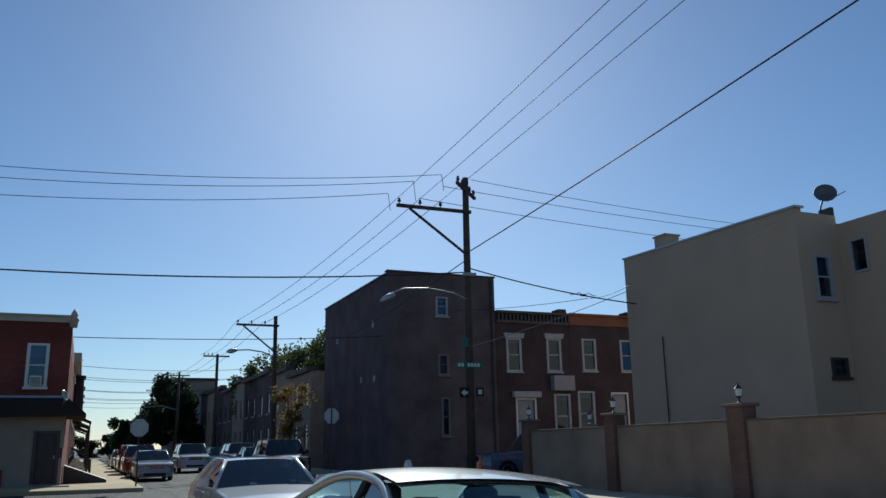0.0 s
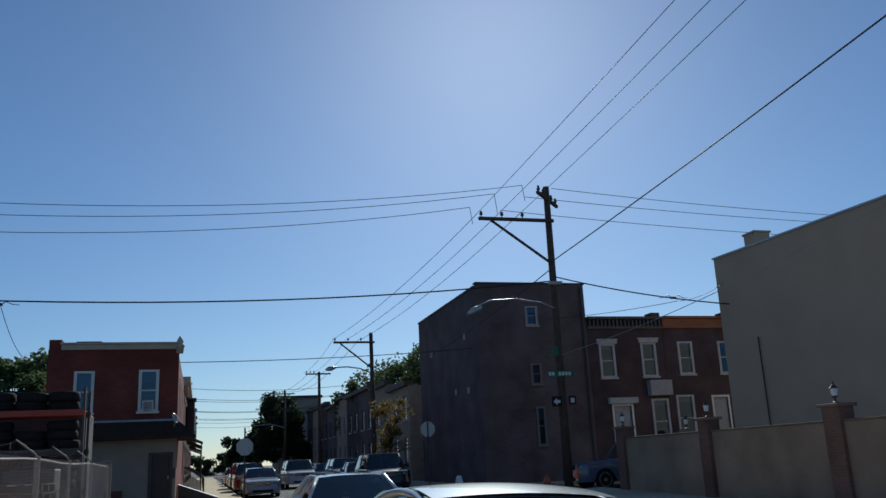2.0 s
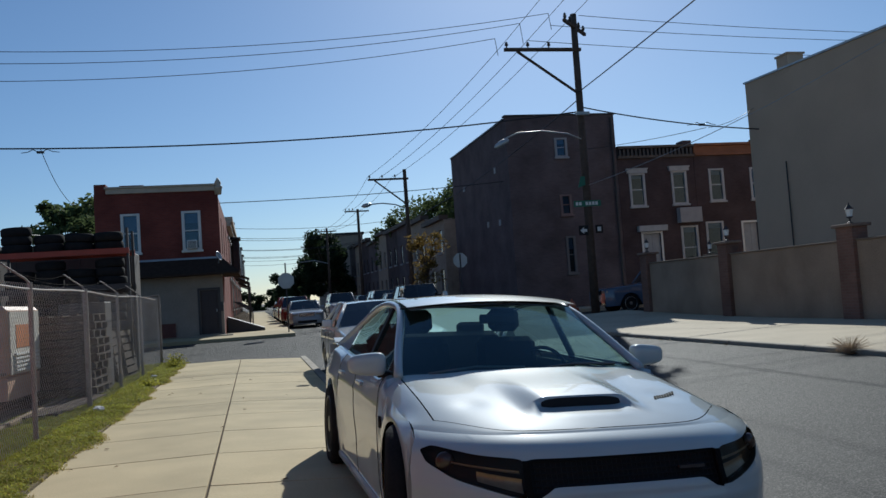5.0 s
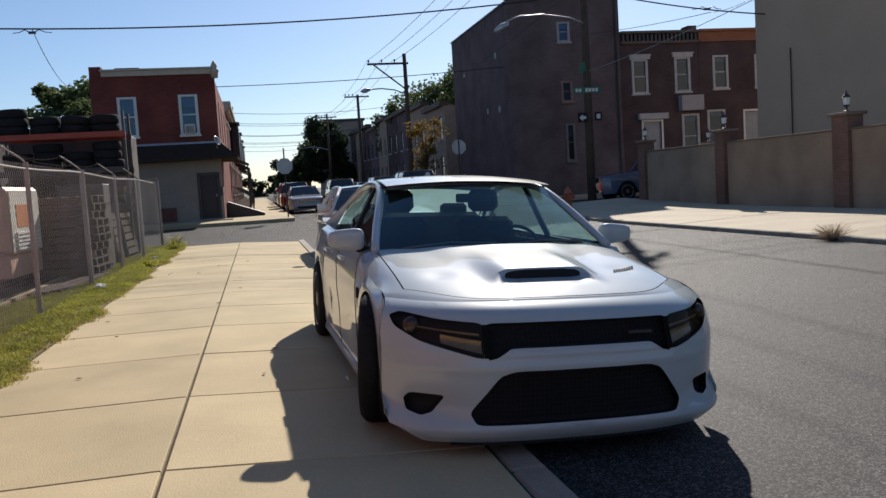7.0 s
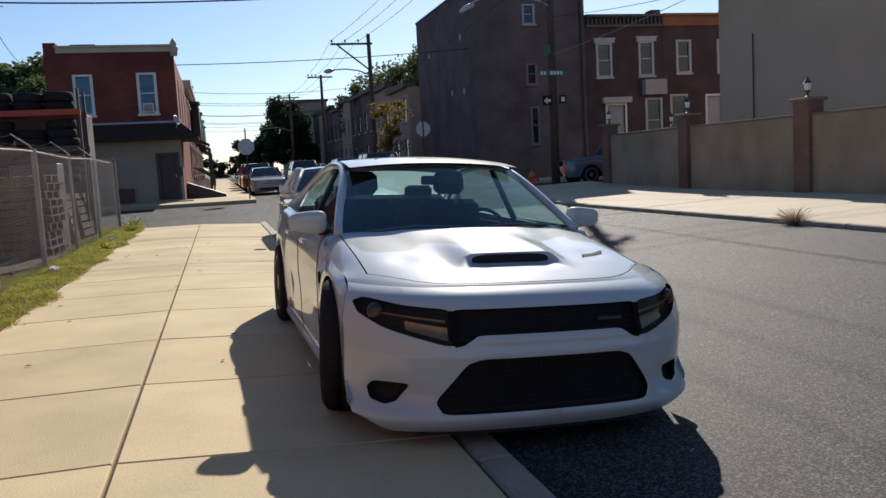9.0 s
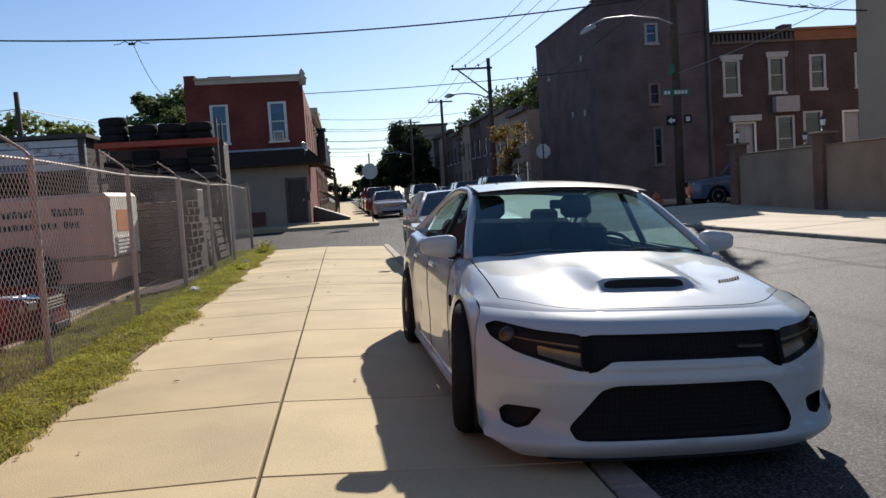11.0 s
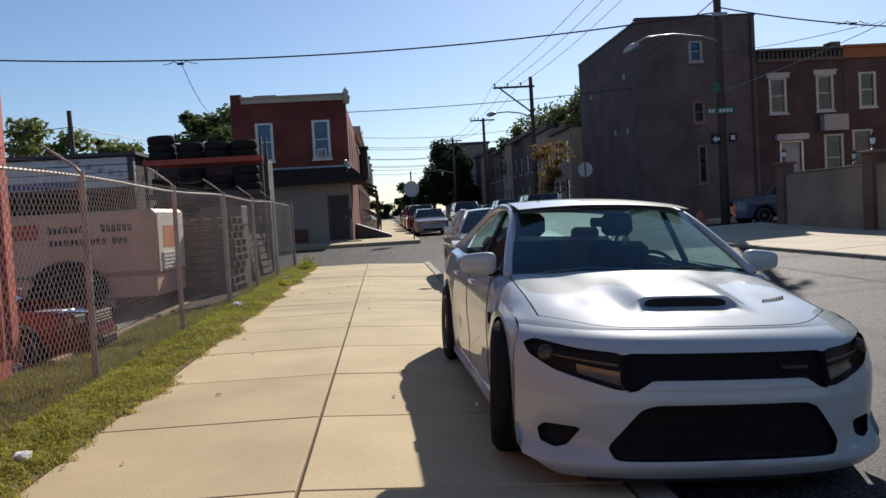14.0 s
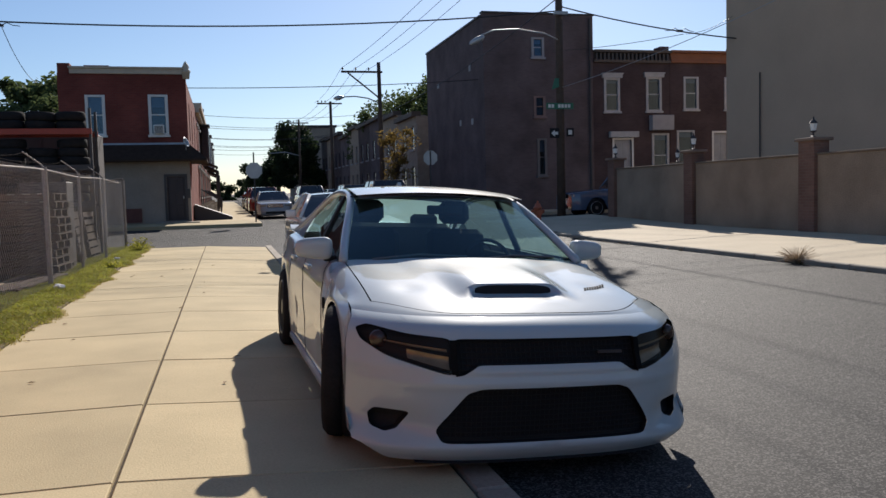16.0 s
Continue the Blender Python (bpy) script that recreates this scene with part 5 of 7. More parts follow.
def parked_car(name, label, m, colour, kind="sedan", L=4.8, W=0.9, H=1.45, group="", rims=RIM_SILVER, grille=BLACK, up=0.04, inset=0.17):
    """A parked car, its nose at y = 0 and its tail at y = L; kind: sedan, suv, pickup, van."""
    t = thing(name, label, "car" if kind != "pickup" else "pickup truck", m, group)
    tall = {"sedan": 0.0, "suv": 0.18, "pickup": 0.2, "van": 0.22}[kind]
    belt, R = 0.90 + tall + up, 0.32 + 0.25 * tall
    yw1, yw2, zc, RA = 0.19 * L, 0.80 * L, R, R + 0.05
    ys = sorted({*span(0, L, 60)})
    hood_z = 0.78 + tall + up
    cut = {"sedan": (0.35, 0.46, 0.72, 0.86), "suv": (0.27, 0.38, 0.90, 0.98), "pickup": (0.37, 0.46, 0.64, 0.68), "van": (0.20, 0.32, 0.93, 0.985)}[kind]
    tail_z = belt + (0.02 if kind == "sedan" else 0.05)

    def zt(y):
        f = y / L
        return lerp_table(((0, hood_z - 0.10), (0.02, hood_z - 0.03), (0.06, hood_z), (cut[0], belt), (cut[3], tail_z), (0.985, tail_z), (1.0, tail_z - 0.1)), f)

    def xw(y, z):
        f = y / L
        e = min(f, 1 - f)
        return W * (1 - 0.16 * (1 - smooth01(0, 0.07, e)) ** 1.0) * (1 - 0.05 * ((z - 0.55) / 0.45) ** 2)
    for s in (-1, 1):
        rows = []
        for y in ys:
            zb = 0.2 + tall * 0.5
            for yw in (yw1, yw2):
                if abs(y - yw) < RA:
                    zb = max(zb, zc + math.sqrt(RA * RA - (y - yw) ** 2))
            rows.append([(s * (xw(y, z) - (0.05 if h == 1 else 0)), y, z) for h in (*span(0, 0.9, 6), 0.96, 1.0) for z in (zb + (zt(y) - zb) * h,)])
        side = part("side_panel", grid_mesh(rows), colour, t, "", True)
        for f in (cut[0] + 0.03, (cut[1] + cut[2]) / 2, cut[2]):
            part("door_gap", tube(bmesh.new(), [(s * (xw(f * L, z) + 0.001), f * L, z) for z in span(0.3 + tall, belt - 0.05, 5)], 0.004, sides=4), BLACK, side)
        for f in (0.5, 0.68):
            part("door_handle", boxes((s * W - 0.02, s * W + 0.025, f * L - 0.1, f * L + 0.1, belt - 0.12, belt - 0.085), bevel=0.008), colour, side)
        mr = part("mirror", box(bmesh.new(), -0.10, 0.10, -0.05, 0.06, -0.07, 0.08, 0.025, pose(s * (W + 0.09), (cut[0] + 0.05) * L, belt + 0.08)), colour, t)
        part("mirror_glass", boxes((s * (W + 0.09) - 0.08, s * (W + 0.09) + 0.08, (cut[0] + 0.05) * L + 0.062, (cut[0] + 0.05) * L + 0.066, belt + 0.03, belt + 0.14)), CHROME, mr)
        wheel(t, s * (W - 0.12), yw1, zc, R, s, 0.21, rims)
        wheel(t, s * (W - 0.12), yw2, zc, R, s, 0.21, rims)
        hl = part("headlight", box(bmesh.new(), -0.17, 0.17, -0.05, 0.10, -0.07, 0.07, 0.03, pose(s * W * 0.68, 0.075, hood_z - 0.14, 0, 0, 16 * s)), LENS, t, "clear headlight")
        part("tail_light", box(bmesh.new(), -0.1, 0.1, -0.06, 0.06, -0.12, 0.12, 0.02, pose(s * W * 0.80, L - 0.03, belt - 0.18)), RED_LENS, t)
    us = span(-1, 1, 12)
    top = [[(u * (xw(y, zt(y)) - 0.05), y, zt(y) + 0.035 * (1 - u * u) * smooth01(0, 0.1, y / L)) for u in us] for y in ys]
    part("hood", grid_mesh([r for r in top if r[0][1] <= (cut[0] + 0.02) * L]), colour, t, "", True)
    if kind != "pickup":
        part("boot_lid", grid_mesh([r for r in top if r[0][1] >= (cut[3] - 0.02) * L]), colour, t, "", True)
    for name2, y, sgn in (("front_bumper", 0.0, 1), ("rear_bumper", L, -1)):
        zz = [0.2 + tall * 0.5, 0.3 + tall * 0.5, 0.45 + tall * 0.5, 0.6 + tall * 0.6, zt(y)]
        part(name2, grid_mesh([[(u * xw(y, z), y + sgn * (0.10 * u ** 4 - 0.02 - 0.06 * (1 if 0.25 < z < 0.6 else 0)), z) for u in us] for z in zz]), CHROME if kind == "pickup" and sgn > 0 else colour, t, "", True)
    g = part("grille", boxes((-W * 0.45, W * 0.45, -0.065, 0.03, hood_z - 0.24, hood_z - 0.06), bevel=0.02), grille, t)
    part("grille_bar", boxes(*[(-W * 0.43, W * 0.43, -0.075, -0.066, hood_z - 0.22 + 0.045 * i, hood_z - 0.205 + 0.045 * i) for i in range(4)]), CHROME, g)
    part("lower_grille", boxes((-W * 0.55, W * 0.55, -0.095, 0.0, 0.26 + tall * 0.5, 0.38 + tall * 0.5), bevel=0.02), BLACK, t)
    # greenhouse
    ya, yb, yc_, yd = (c * L for c in cut)
    base = lambda y: (W - 0.07)
    roof = part("roof", grid_mesh([[(u * (W - 0.07 - inset), yb + (yc_ - yb) * f, H - 0.05 + 0.05 * math.sin(math.pi * (0.12 + 0.76 * f)) * 1.0 + 0.03 * (1 - u * u)) for u in us] for f in span(0, 1, 8)]), colour, t, "", True)
    hz = lambda f: H - 0.05 + 0.05 * math.sin(math.pi * (0.12 + 0.76 * f))
    part("windscreen", grid_mesh([[(u * (W - 0.10 - (inset - 0.03) * f), ya + (yb - ya) * f - 0.10 * (1 - u * u) * (1 - f), belt + 0.01 + (hz(0) - belt - 0.01) * f + 0.03 * (1 - u * u) * f) for u in us] for f in span(0, 1, 5)]), CAR_GLASS_DARK, t, "", True)
    part("rear_window", grid_mesh([[(u * (W - 0.10 - (inset - 0.03) * f), yd + (yc_ - yd) * f, tail_z + (hz(1) - tail_z) * f + 0.03 * (1 - u * u) * f) for u in us] for f in span(0, 1, 5)]), CAR_GLASS_DARK, t, "", True)
    for s in (-1, 1):
        lo = [(s * (W - 0.07), y, belt) for y in span(ya, yd, 12)]
        hi = [(s * (W - 0.07 - inset), yb + (yc_ - yb) * k / 12, hz(k / 12)) for k in range(13)]
        part("side_window", grid_mesh([lo, hi]), CAR_GLASS_DARK, t, "", True)
        for a, b, r in ((lo[0], hi[0], 0.035), (lo[12], hi[12], 0.045), (lo[6], hi[6], 0.03)):
            part("roof_pillar", tube(bmesh.new(), [a, b], r, sides=6), colour, t, "", True)
        part("roof_rail", tube(bmesh.new(), hi, 0.032, sides=6), colour if kind != "suv" else BLACK, t, "", True)
        part("shoulder", grid_mesh([[(s * (xw(y, zt(y)) - 0.05), y, zt(y)) for y in span(ya, L * 0.99, 12)], [(s * (W - 0.09), y, zt(y) + 0.006) for y in span(ya, L * 0.99, 12)]]), colour, t, "", True)
    part("cabin", boxes((-W + 0.2, W - 0.2, ya + 0.3, yd - 0.2, 0.5, belt - 0.06), (-W * 0.7, -0.08, yb + 0.55, yb + 0.75, belt - 0.06, H - 0.18), (0.08, W * 0.7, yb + 0.55, yb + 0.75, belt - 0.06, H - 0.18), bevel=0.03), CABIN, t)
    part("underbody", boxes((-W * 0.72, W * 0.72, 0.2, L - 0.2, 0.2 + tall * 0.4, 0.5)), BLACK, t)
    if kind == "pickup":
        part("cargo_bed", boxes((-W + 0.08, W - 0.08, yd + 0.05, L - 0.06, 0.6, 0.7 + tall)), BLACK, t)
    return t

# ---------------------------------------------------------------- parked cars along the street
PAINTS = {k: paint("paint_" + k, c) for k, c in {"white": (0.62, 0.62, 0.61), "silver": (0.36, 0.37, 0.38), "red": (0.20, 0.02, 0.02), "dark": (0.02, 0.022, 0.03), "teal": (0.03, 0.10, 0.13), "blue": (0.10, 0.13, 0.19), "grey": (0.14, 0.15, 0.16)}.items()}


def park(label, x, y, colour, kind, L=4.8, W=0.9, H=1.45, turn=0.0, lift=0.0, name="car", up=0.04, inset=0.17):
    return parked_car(name, label, pose(x, y, gz(x, y) + lift, 0, 0, turn), PAINTS[colour], kind, L, W, H, "cars parked along the street", up=up, inset=inset)


park("white older sedan parked at the kerb behind the sports sedan", 2.92, 15.2, "white", "sedan", 5.3, 0.98, 1.50, 0.6, 0.0, up=0.13, inset=0.26)
park("silver sedan parked beside the far sidewalk", 3.1, 44.5, "silver", "sedan", 4.8, 0.90, 1.42)
park("dark red sport utility car parked at the kerb", 2.9, 51, "red", "suv", 4.6, 0.92, 1.7)
park("dark red car with white roof parked at the kerb", 2.9, 57.5, "red", "suv", 4.7, 0.92, 1.75)
park("white sport utility car standing in the street", 6.3, 56, "white", "suv", 4.9, 0.95, 1.75)
park("teal compact car parked on the shaded side", 8.6, 60, "teal", "sedan", 4.4, 0.87, 1.45)
park("silver sport utility car parked on the shaded side", 8.6, 51.5, "silver", "suv", 4.7, 0.92, 1.7)
park("dark sedan parked on the shaded side", 8.6, 46, "grey", "sedan", 4.7, 0.90, 1.45)
park("black sport utility car with roof rails parked near the corner", 8.5, 39.6, "dark", "suv", 4.8, 0.97, 1.8)
park("dark sedan far down the street", 3.0, 66, "dark", "sedan")
park("white sedan far down the street", 8.6, 68, "white", "sedan")
park("silver sedan far down the street", 3.0, 74, "silver", "sedan")
# pickup across the side street, nose to the left
parked_car("pickup_truck", "blue-grey pickup truck parked across the side street", pose(14.0, 32.2, gz(14, 32) + 0.0, 0, 0, -90), PAINTS["blue"], "pickup", 5.4, 0.95, 1.8)


# ---------------------------------------------------------------- poles, wires, signs
# everything fixed to the corner pole is set out round this point and then drawn back to the pole's true distance
BACK = Matrix.Translation((0.3, 0.8, 1.38)) @ Matrix.Scale(1.10, 4) @ Matrix.Translation((-0.3, -0.8, -1.38))


def utility_pole(x, y, h, label, arm=None, arm_z=None, brace=True, lean=0.0, r=0.16, double=False):
    base = gz(x, y) + 0.05
    t = thing("utility_pole", label, "utility pole", pose(x, y, 0), "utility poles along the street")
    part("pole", tube(bmesh.new(), [(0, 0, base - 0.3), (lean * 0.5, 0, h / 2), (lean, 0, h)], r, r * 0.72, 12), WOOD_POLE, t, "", True)
    if arm:
        a0, a1 = arm
        part("crossarm", boxes((a0, a1, -0.17, -0.06, arm_z - 0.06, arm_z + 0.06), bevel=0.01), WOOD_POLE, t)
        if brace:
            part("brace", tube(bmesh.new(), [(a0 * 0.83, -0.12, arm_z - 0.06), (0, -0.10, arm_z - 1.65)], 0.05, sides=6), WOOD_POLE, t)
        for i in range(3):
            xx = a0 + 0.1 + i * 0.8 * (1 if a1 < 1 else 0.4)
            ins = part("insulator", lathe(bmesh.new(), ((0.02, 0), (0.02, 0.06), (0.06, 0.08), (0.07, 0.13), (0.04, 0.15), (0.055, 0.19), (0.02, 0.22)), 10, pose(xx, -0.115, arm_z + 0.06)), DARK_TRIM, t)
    return t


big = utility_pole(12.3, 28.7, 11.3, "weathered wooden utility pole with crossarms and street lamp", (-2.75, 0.18), 9.95, True, 0.03)
# second crossarm running along the street, seen end-on
part("crossarm", boxes((-0.05, 0.06, -1.1, 1.1, 10.75, 10.87), bevel=0.01), WOOD_POLE, big).matrix_world = Matrix.Translation((12.3, 28.7, 0)) @ Matrix.Translation((0.05, 0, 10.8)) @ Matrix.Rotation(radians(-42), 4, "Z") @ Matrix.Rotation(radians(0), 4, "Y") @ Matrix.Translation((0, 0, -10.8))
for k in (-0.95, -0.45, 0.45, 0.95):
    part("insulator", lathe(bmesh.new(), ((0.02, 0), (0.06, 0.08), (0.07, 0.13), (0.04, 0.15), (0.05, 0.2), (0.02, 0.24)), 10, pose(0.05 + k * 0.67, k * 0.74, 10.87)), DARK_TRIM, big)
part("transformer_bracket", boxes((-0.25, 0.25, -0.30, -0.16, 7.5, 7.62), bevel=0.01), STEEL, big)
arm = part("lamp_arm", tube(bmesh.new(), [(-0.1, -0.15, 6.65), (-0.6, -0.15, 6.85), (-1.6, -0.15, 6.98), (-2.5, -0.15, 6.92), (-3.0, -0.15, 6.72)], 0.026, sides=8), LAMP_GREY, big, "curved grey street lamp arm", True)
part("lamp_head", lathe(bmesh.new(), ((0.03, -0.3), (0.085, -0.22), (0.115, 0.0), (0.10, 0.22), (0.04, 0.30)), 12, pose(-3.12, -0.15, 6.56, 0, 62, 0)), LAMP_GREY, arm, "", True)
sg = part("street_sign", boxes((-0.60, 0.44, -0.215, -0.20, 4.18, 4.40)), mat("sign_green", (0.02, 0.14, 0.08), 0.4, vary=0.15), big, "green street name sign")
for i in (0, 1, 3, 4, 5, 6):
    part("lettering", boxes((-0.53 + 0.125 * i, -0.435 + 0.125 * i, -0.222, -0.217, 4.23, 4.35)), WHITE_TRIM, sg)
sg = part("street_sign", prism(bmesh.new(), [(-0.40, 4.86), (-0.12, 4.96), (-0.12, 5.27), (-0.28, 5.27)], 0.012, pose(0, -0.25, 0)), mat("sign_green", (0.02, 0.14, 0.08), 0.4, vary=0.15), big, "green sign plate")
sg = part("one_way_sign", boxes((-0.5, -0.14, -0.25, -0.235, 3.15, 3.5)), BLACK, big, "black sign with white arrow")
part("arrow", prism(bmesh.new(), [(0, 0.12), (0.14, 0.24), (0.14, 0.17), (0.26, 0.17), (0.26, 0.07), (0.14, 0.07), (0.14, 0.0)], 0.004, pose(-0.45, -0.256, 3.2)), WHITE_TRIM, sg)
sg = part("notice_plate", boxes((0.14, 0.42, -0.25, -0.235, 3.2, 3.5)), BLACK, big, "small black plate with a pale square")
part("square", boxes((0.21, 0.35, -0.256, -0.251, 3.27, 3.43)), WHITE_TRIM, sg)

big.matrix_world = BACK @ pose(12.38, 28.7, 0)

p2 = utility_pole(10.15, 51.7, 9.4, "weathered wooden utility pole with one-sided crossarm", (-2.4, 0.15), 8.8, True, -0.05)
a2 = part("lamp_arm", tube(bmesh.new(), [(0, 0, 6.9), (-0.8, -0.1, 7.2), (-1.6, -0.2, 7.3), (-2.4, -0.3, 7.25)], 0.04, sides=6), LAMP_GREY, p2)
part("lamp_head", lathe(bmesh.new(), ((0.03, -0.35), (0.12, -0.2), (0.15, 0.0), (0.05, 0.32)), 10, pose(-2.6, -0.32, 7.2, 0, 80, 0)), LAMP_GREY, a2, "", True)
p3 = utility_pole(10.0, 75, 9.6, "tall wooden utility pole with crossarm", (-1.2, 1.0), 9.4, False)
p4 = utility_pole(9.1, 97, 10.0, "distant wooden utility pole with crossarm", (-1.0, 1.1), 9.6, False)
p5 = utility_pole(10.1, 150, 12.0, "distant wooden utility pole with crossarm", (-1.0, 1.1), 11.5, False)
p6 = utility_pole(-9.9, 30, 5.55, "short dark wooden pole behind the yard", None, None, False, -0.1, 0.11)
part("lamp_arm", tube(bmesh.new(), [(0, 0, 5.9), (-1.6, 0, 6.35), (-3.4, 0, 6.2)], 0.05, sides=6), LAMP_GREY, p4)

def wire(a, b, sag, r=0.012, label="thin black overhead cable", name="overhead_cable"):
    a, b = (BACK @ Vector(p) if 28.5 < p[1] < 28.78 else Vector(p) for p in (a, b))
    pts = [a.lerp(b, f) - Vector((0, 0, sag * 4 * f * (1 - f))) for f in span(0, 1, 28)]
    ob = mesh_ob(name, tube(bmesh.new(), pts, r, sides=6), WIRE)
    return tagged(ob, label, "cable", "overhead cables")


# along the street over the lamp-post corner, and back over the viewer's right
for x, z in ((9.62, 10.17), (10.42, 10.17), (11.22, 10.17)):
    wire((x, 28.6, z), (x - 1.87 + (x - 9.62) * 0.1, 51.6, 9.0), 0.35)
    wire((x, 28.6, z), (x + 0.72, -12, 13.3), 0.2, 0.010)
    wire((x - 1.87, 51.6, 9.0), (x - 1.0, 75, 9.5), 0.3)
for x in (9.1, 10.0, 10.9):
    wire((x, 75, 9.5), (x - 0.9, 97, 9.8), 0.4, 0.015)
    wire((x - 0.9, 97, 9.8), (x, 150, 11.6), 0.5, 0.02)
# across the corner
for (xa, za), sag, xr, zr in (((11.45, 11.33), 0.55, 34.0, 10.6), ((10.33, 10.95), 0.5, 34.0, 10.3), ((9.35, 10.39), 0.5, 34.0, 9.6)):
    wire((xa, 28.7, za), (-22, 28.7, 11.2 - (11.33 - za)), 1.45)
    wire((xa + 1.2, 28.75, za - 0.05), (xr, 28.7, zr), 0.25)
for xa, z0, z1 in ((11.45, 11.33, 10.7), (10.33, 10.95, 10.2), (9.35, 10.39, 9.75)):
    wire((xa, 28.7, z0), (xa + 0.06, 28.65, z1), 0.0, 0.012, "short jumper wire on the crossarm", "jumper_wire")
thick = wire((12.2, 28.6, 7.65), (-26, 28.7, 8.8), 1.5, 0.028, "thick black bundled cable over the side street")
wire((12.35, 28.6, 8.38), (13.1, -14, 12.0), 0.35, 0.021, "thick black bundled cable along the street")
wire((12.3, 28.7, 8.1), (10.2, 51.6, 6.2), 0.4, 0.02)
drop = wire((12.45, 28.7, 7.85), (20.0, 28.9, 6.9), 0.15, 0.026, "thick black bundled cable to the stucco building")
for cable, c in ((thick, BACK @ Vector((-5.85, 28.7, 6.72))), (drop, Vector((17.9, 29.76, 7.30)))):
    for k in (-1, 1):
        part("splice", tube(bmesh.new(), [c + Vector((k * 0.05, -0.03, 0)), c + Vector((k * 0.22, -0.05, 0.10)), c + Vector((k * 0.40, -0.03, 0.02)), c + Vector((k * 0.62, 0, 0.0))], 0.018, 0.012, 6), WIRE, cable)
    part("clamp", boxes((c.x - 0.12, c.x + 0.12, c.y - 0.06, c.y + 0.04, c.z - 0.03, c.z + 0.05), bevel=0.01), WIRE, cable)
wire((-0.8, 38.4, 6.1), (12.7, 39.5, 6.72), 0.12, 0.018, "thin cable strung between two houses")
wire((12.38, 28.7, 4.95), (19.82, 20.44, 8.45), 0.35, 0.012, "pale service cable beside the stucco building").data.materials[0] = LAMP_GREY
wire((-5.85, 28.7, 6.84), (-6.8, 38.6, 6.3), 0.35, 0.012, "slack service cable to the corner house")
wire((17.5, 28.8, 7.0), (16.2, 38.6, 8.0), 0.1, 0.012, "slack service cable to the row house")
wire((17.6, 28.8, 7.0), (20.0, 29.2, 7.9), 0.15, 0.01, "slack service cable to the stucco building")
wire((-9.9, 30, 5.0), (-6.0, 38.6, 4.9), 0.2, 0.014)
wire((-9.9, 30, 5.0), (-40, 33, 4.6), 0.4, 0.014)
for i, (z, y) in enumerate(((7.2, 60), (7.0, 66), (7.4, 73), (7.0, 80), (7.6, 88), (7.4, 97), (7.8, 106), (8.0, 116), (8.0, 128))):
    wire((-0.8, y, z - 0.2), (12.7, y + 3, z + 0.3), 0.35, 0.016 + 0.001 * i, "thin service cable across the street")


def road_sign(x, y, z, shape, name, label, h=None):
    t = thing(name, label, "road sign", pose(x, y, 0))
    part("post", tube(bmesh.new(), [(0, 0.03, gz(x, y) - 0.1), (0, 0.03, z + (h or 0.4))], 0.03, sides=8), DARK_TRIM, t)
    n = 8 if shape == "stop" else 20
    o = [(0.35 * math.cos(math.pi * (2 * k + 1) / n), z + 0.35 * math.sin(math.pi * (2 * k + 1) / n)) for k in range(n)]
    part("plate", prism(bmesh.new(), o, 0.006, pose(0, -0.012, 0)), mat("sign_back", (0.42, 0.42, 0.41), 0.45, metal=0.5, vary=0.15), t, "bare aluminium back of the sign")
    return t


road_sign(1.8, 36, 2.42, "stop", "stop_sign", "grey back of an octagonal stop sign on a post", 0.75)
s1 = road_sign(9.75, 37.6, 2.9, "stop", "stop_sign", "grey back of an octagonal stop sign in shade")
part("stem", boxes((-0.035, 0.035, -0.03, -0.014, 2.55, 3.2)), DARK_TRIM, s1)


def hydrant(x, y):
    t = thing("fire_hydrant", "orange cast-iron fire hydrant on the corner", "fire hydrant", pose(x, y, RIGHT(x, y) - 0.02))
    red = mat("hydrant_orange", (0.42, 0.11, 0.05), 0.6, vary=0.3)
    part("barrel", lathe(bmesh.new(), ((0.17, 0), (0.17, 0.05), (0.12, 0.06), (0.12, 0.5), (0.15, 0.52), (0.15, 0.56), (0.12, 0.58), (0.09, 0.68), (0.03, 0.72), (0.03, 0.78)), 14), red, t, "", True)
    for s in (-1, 1):
        part("outlet", lathe(bmesh.new(), ((0.06, 0), (0.06, 0.08), (0.075, 0.085), (0.075, 0.12)), 10, pose(s * 0.1, 0, 0.42, 0, 90 * s, 0)), red, t)
    part("outlet", lathe(bmesh.new(), ((0.08, 0), (0.08, 0.08), (0.095, 0.085), (0.095, 0.13)), 10, pose(0, -0.1, 0.38, 90, 0, 0)), red, t)


hydrant(11.0, 27.4)


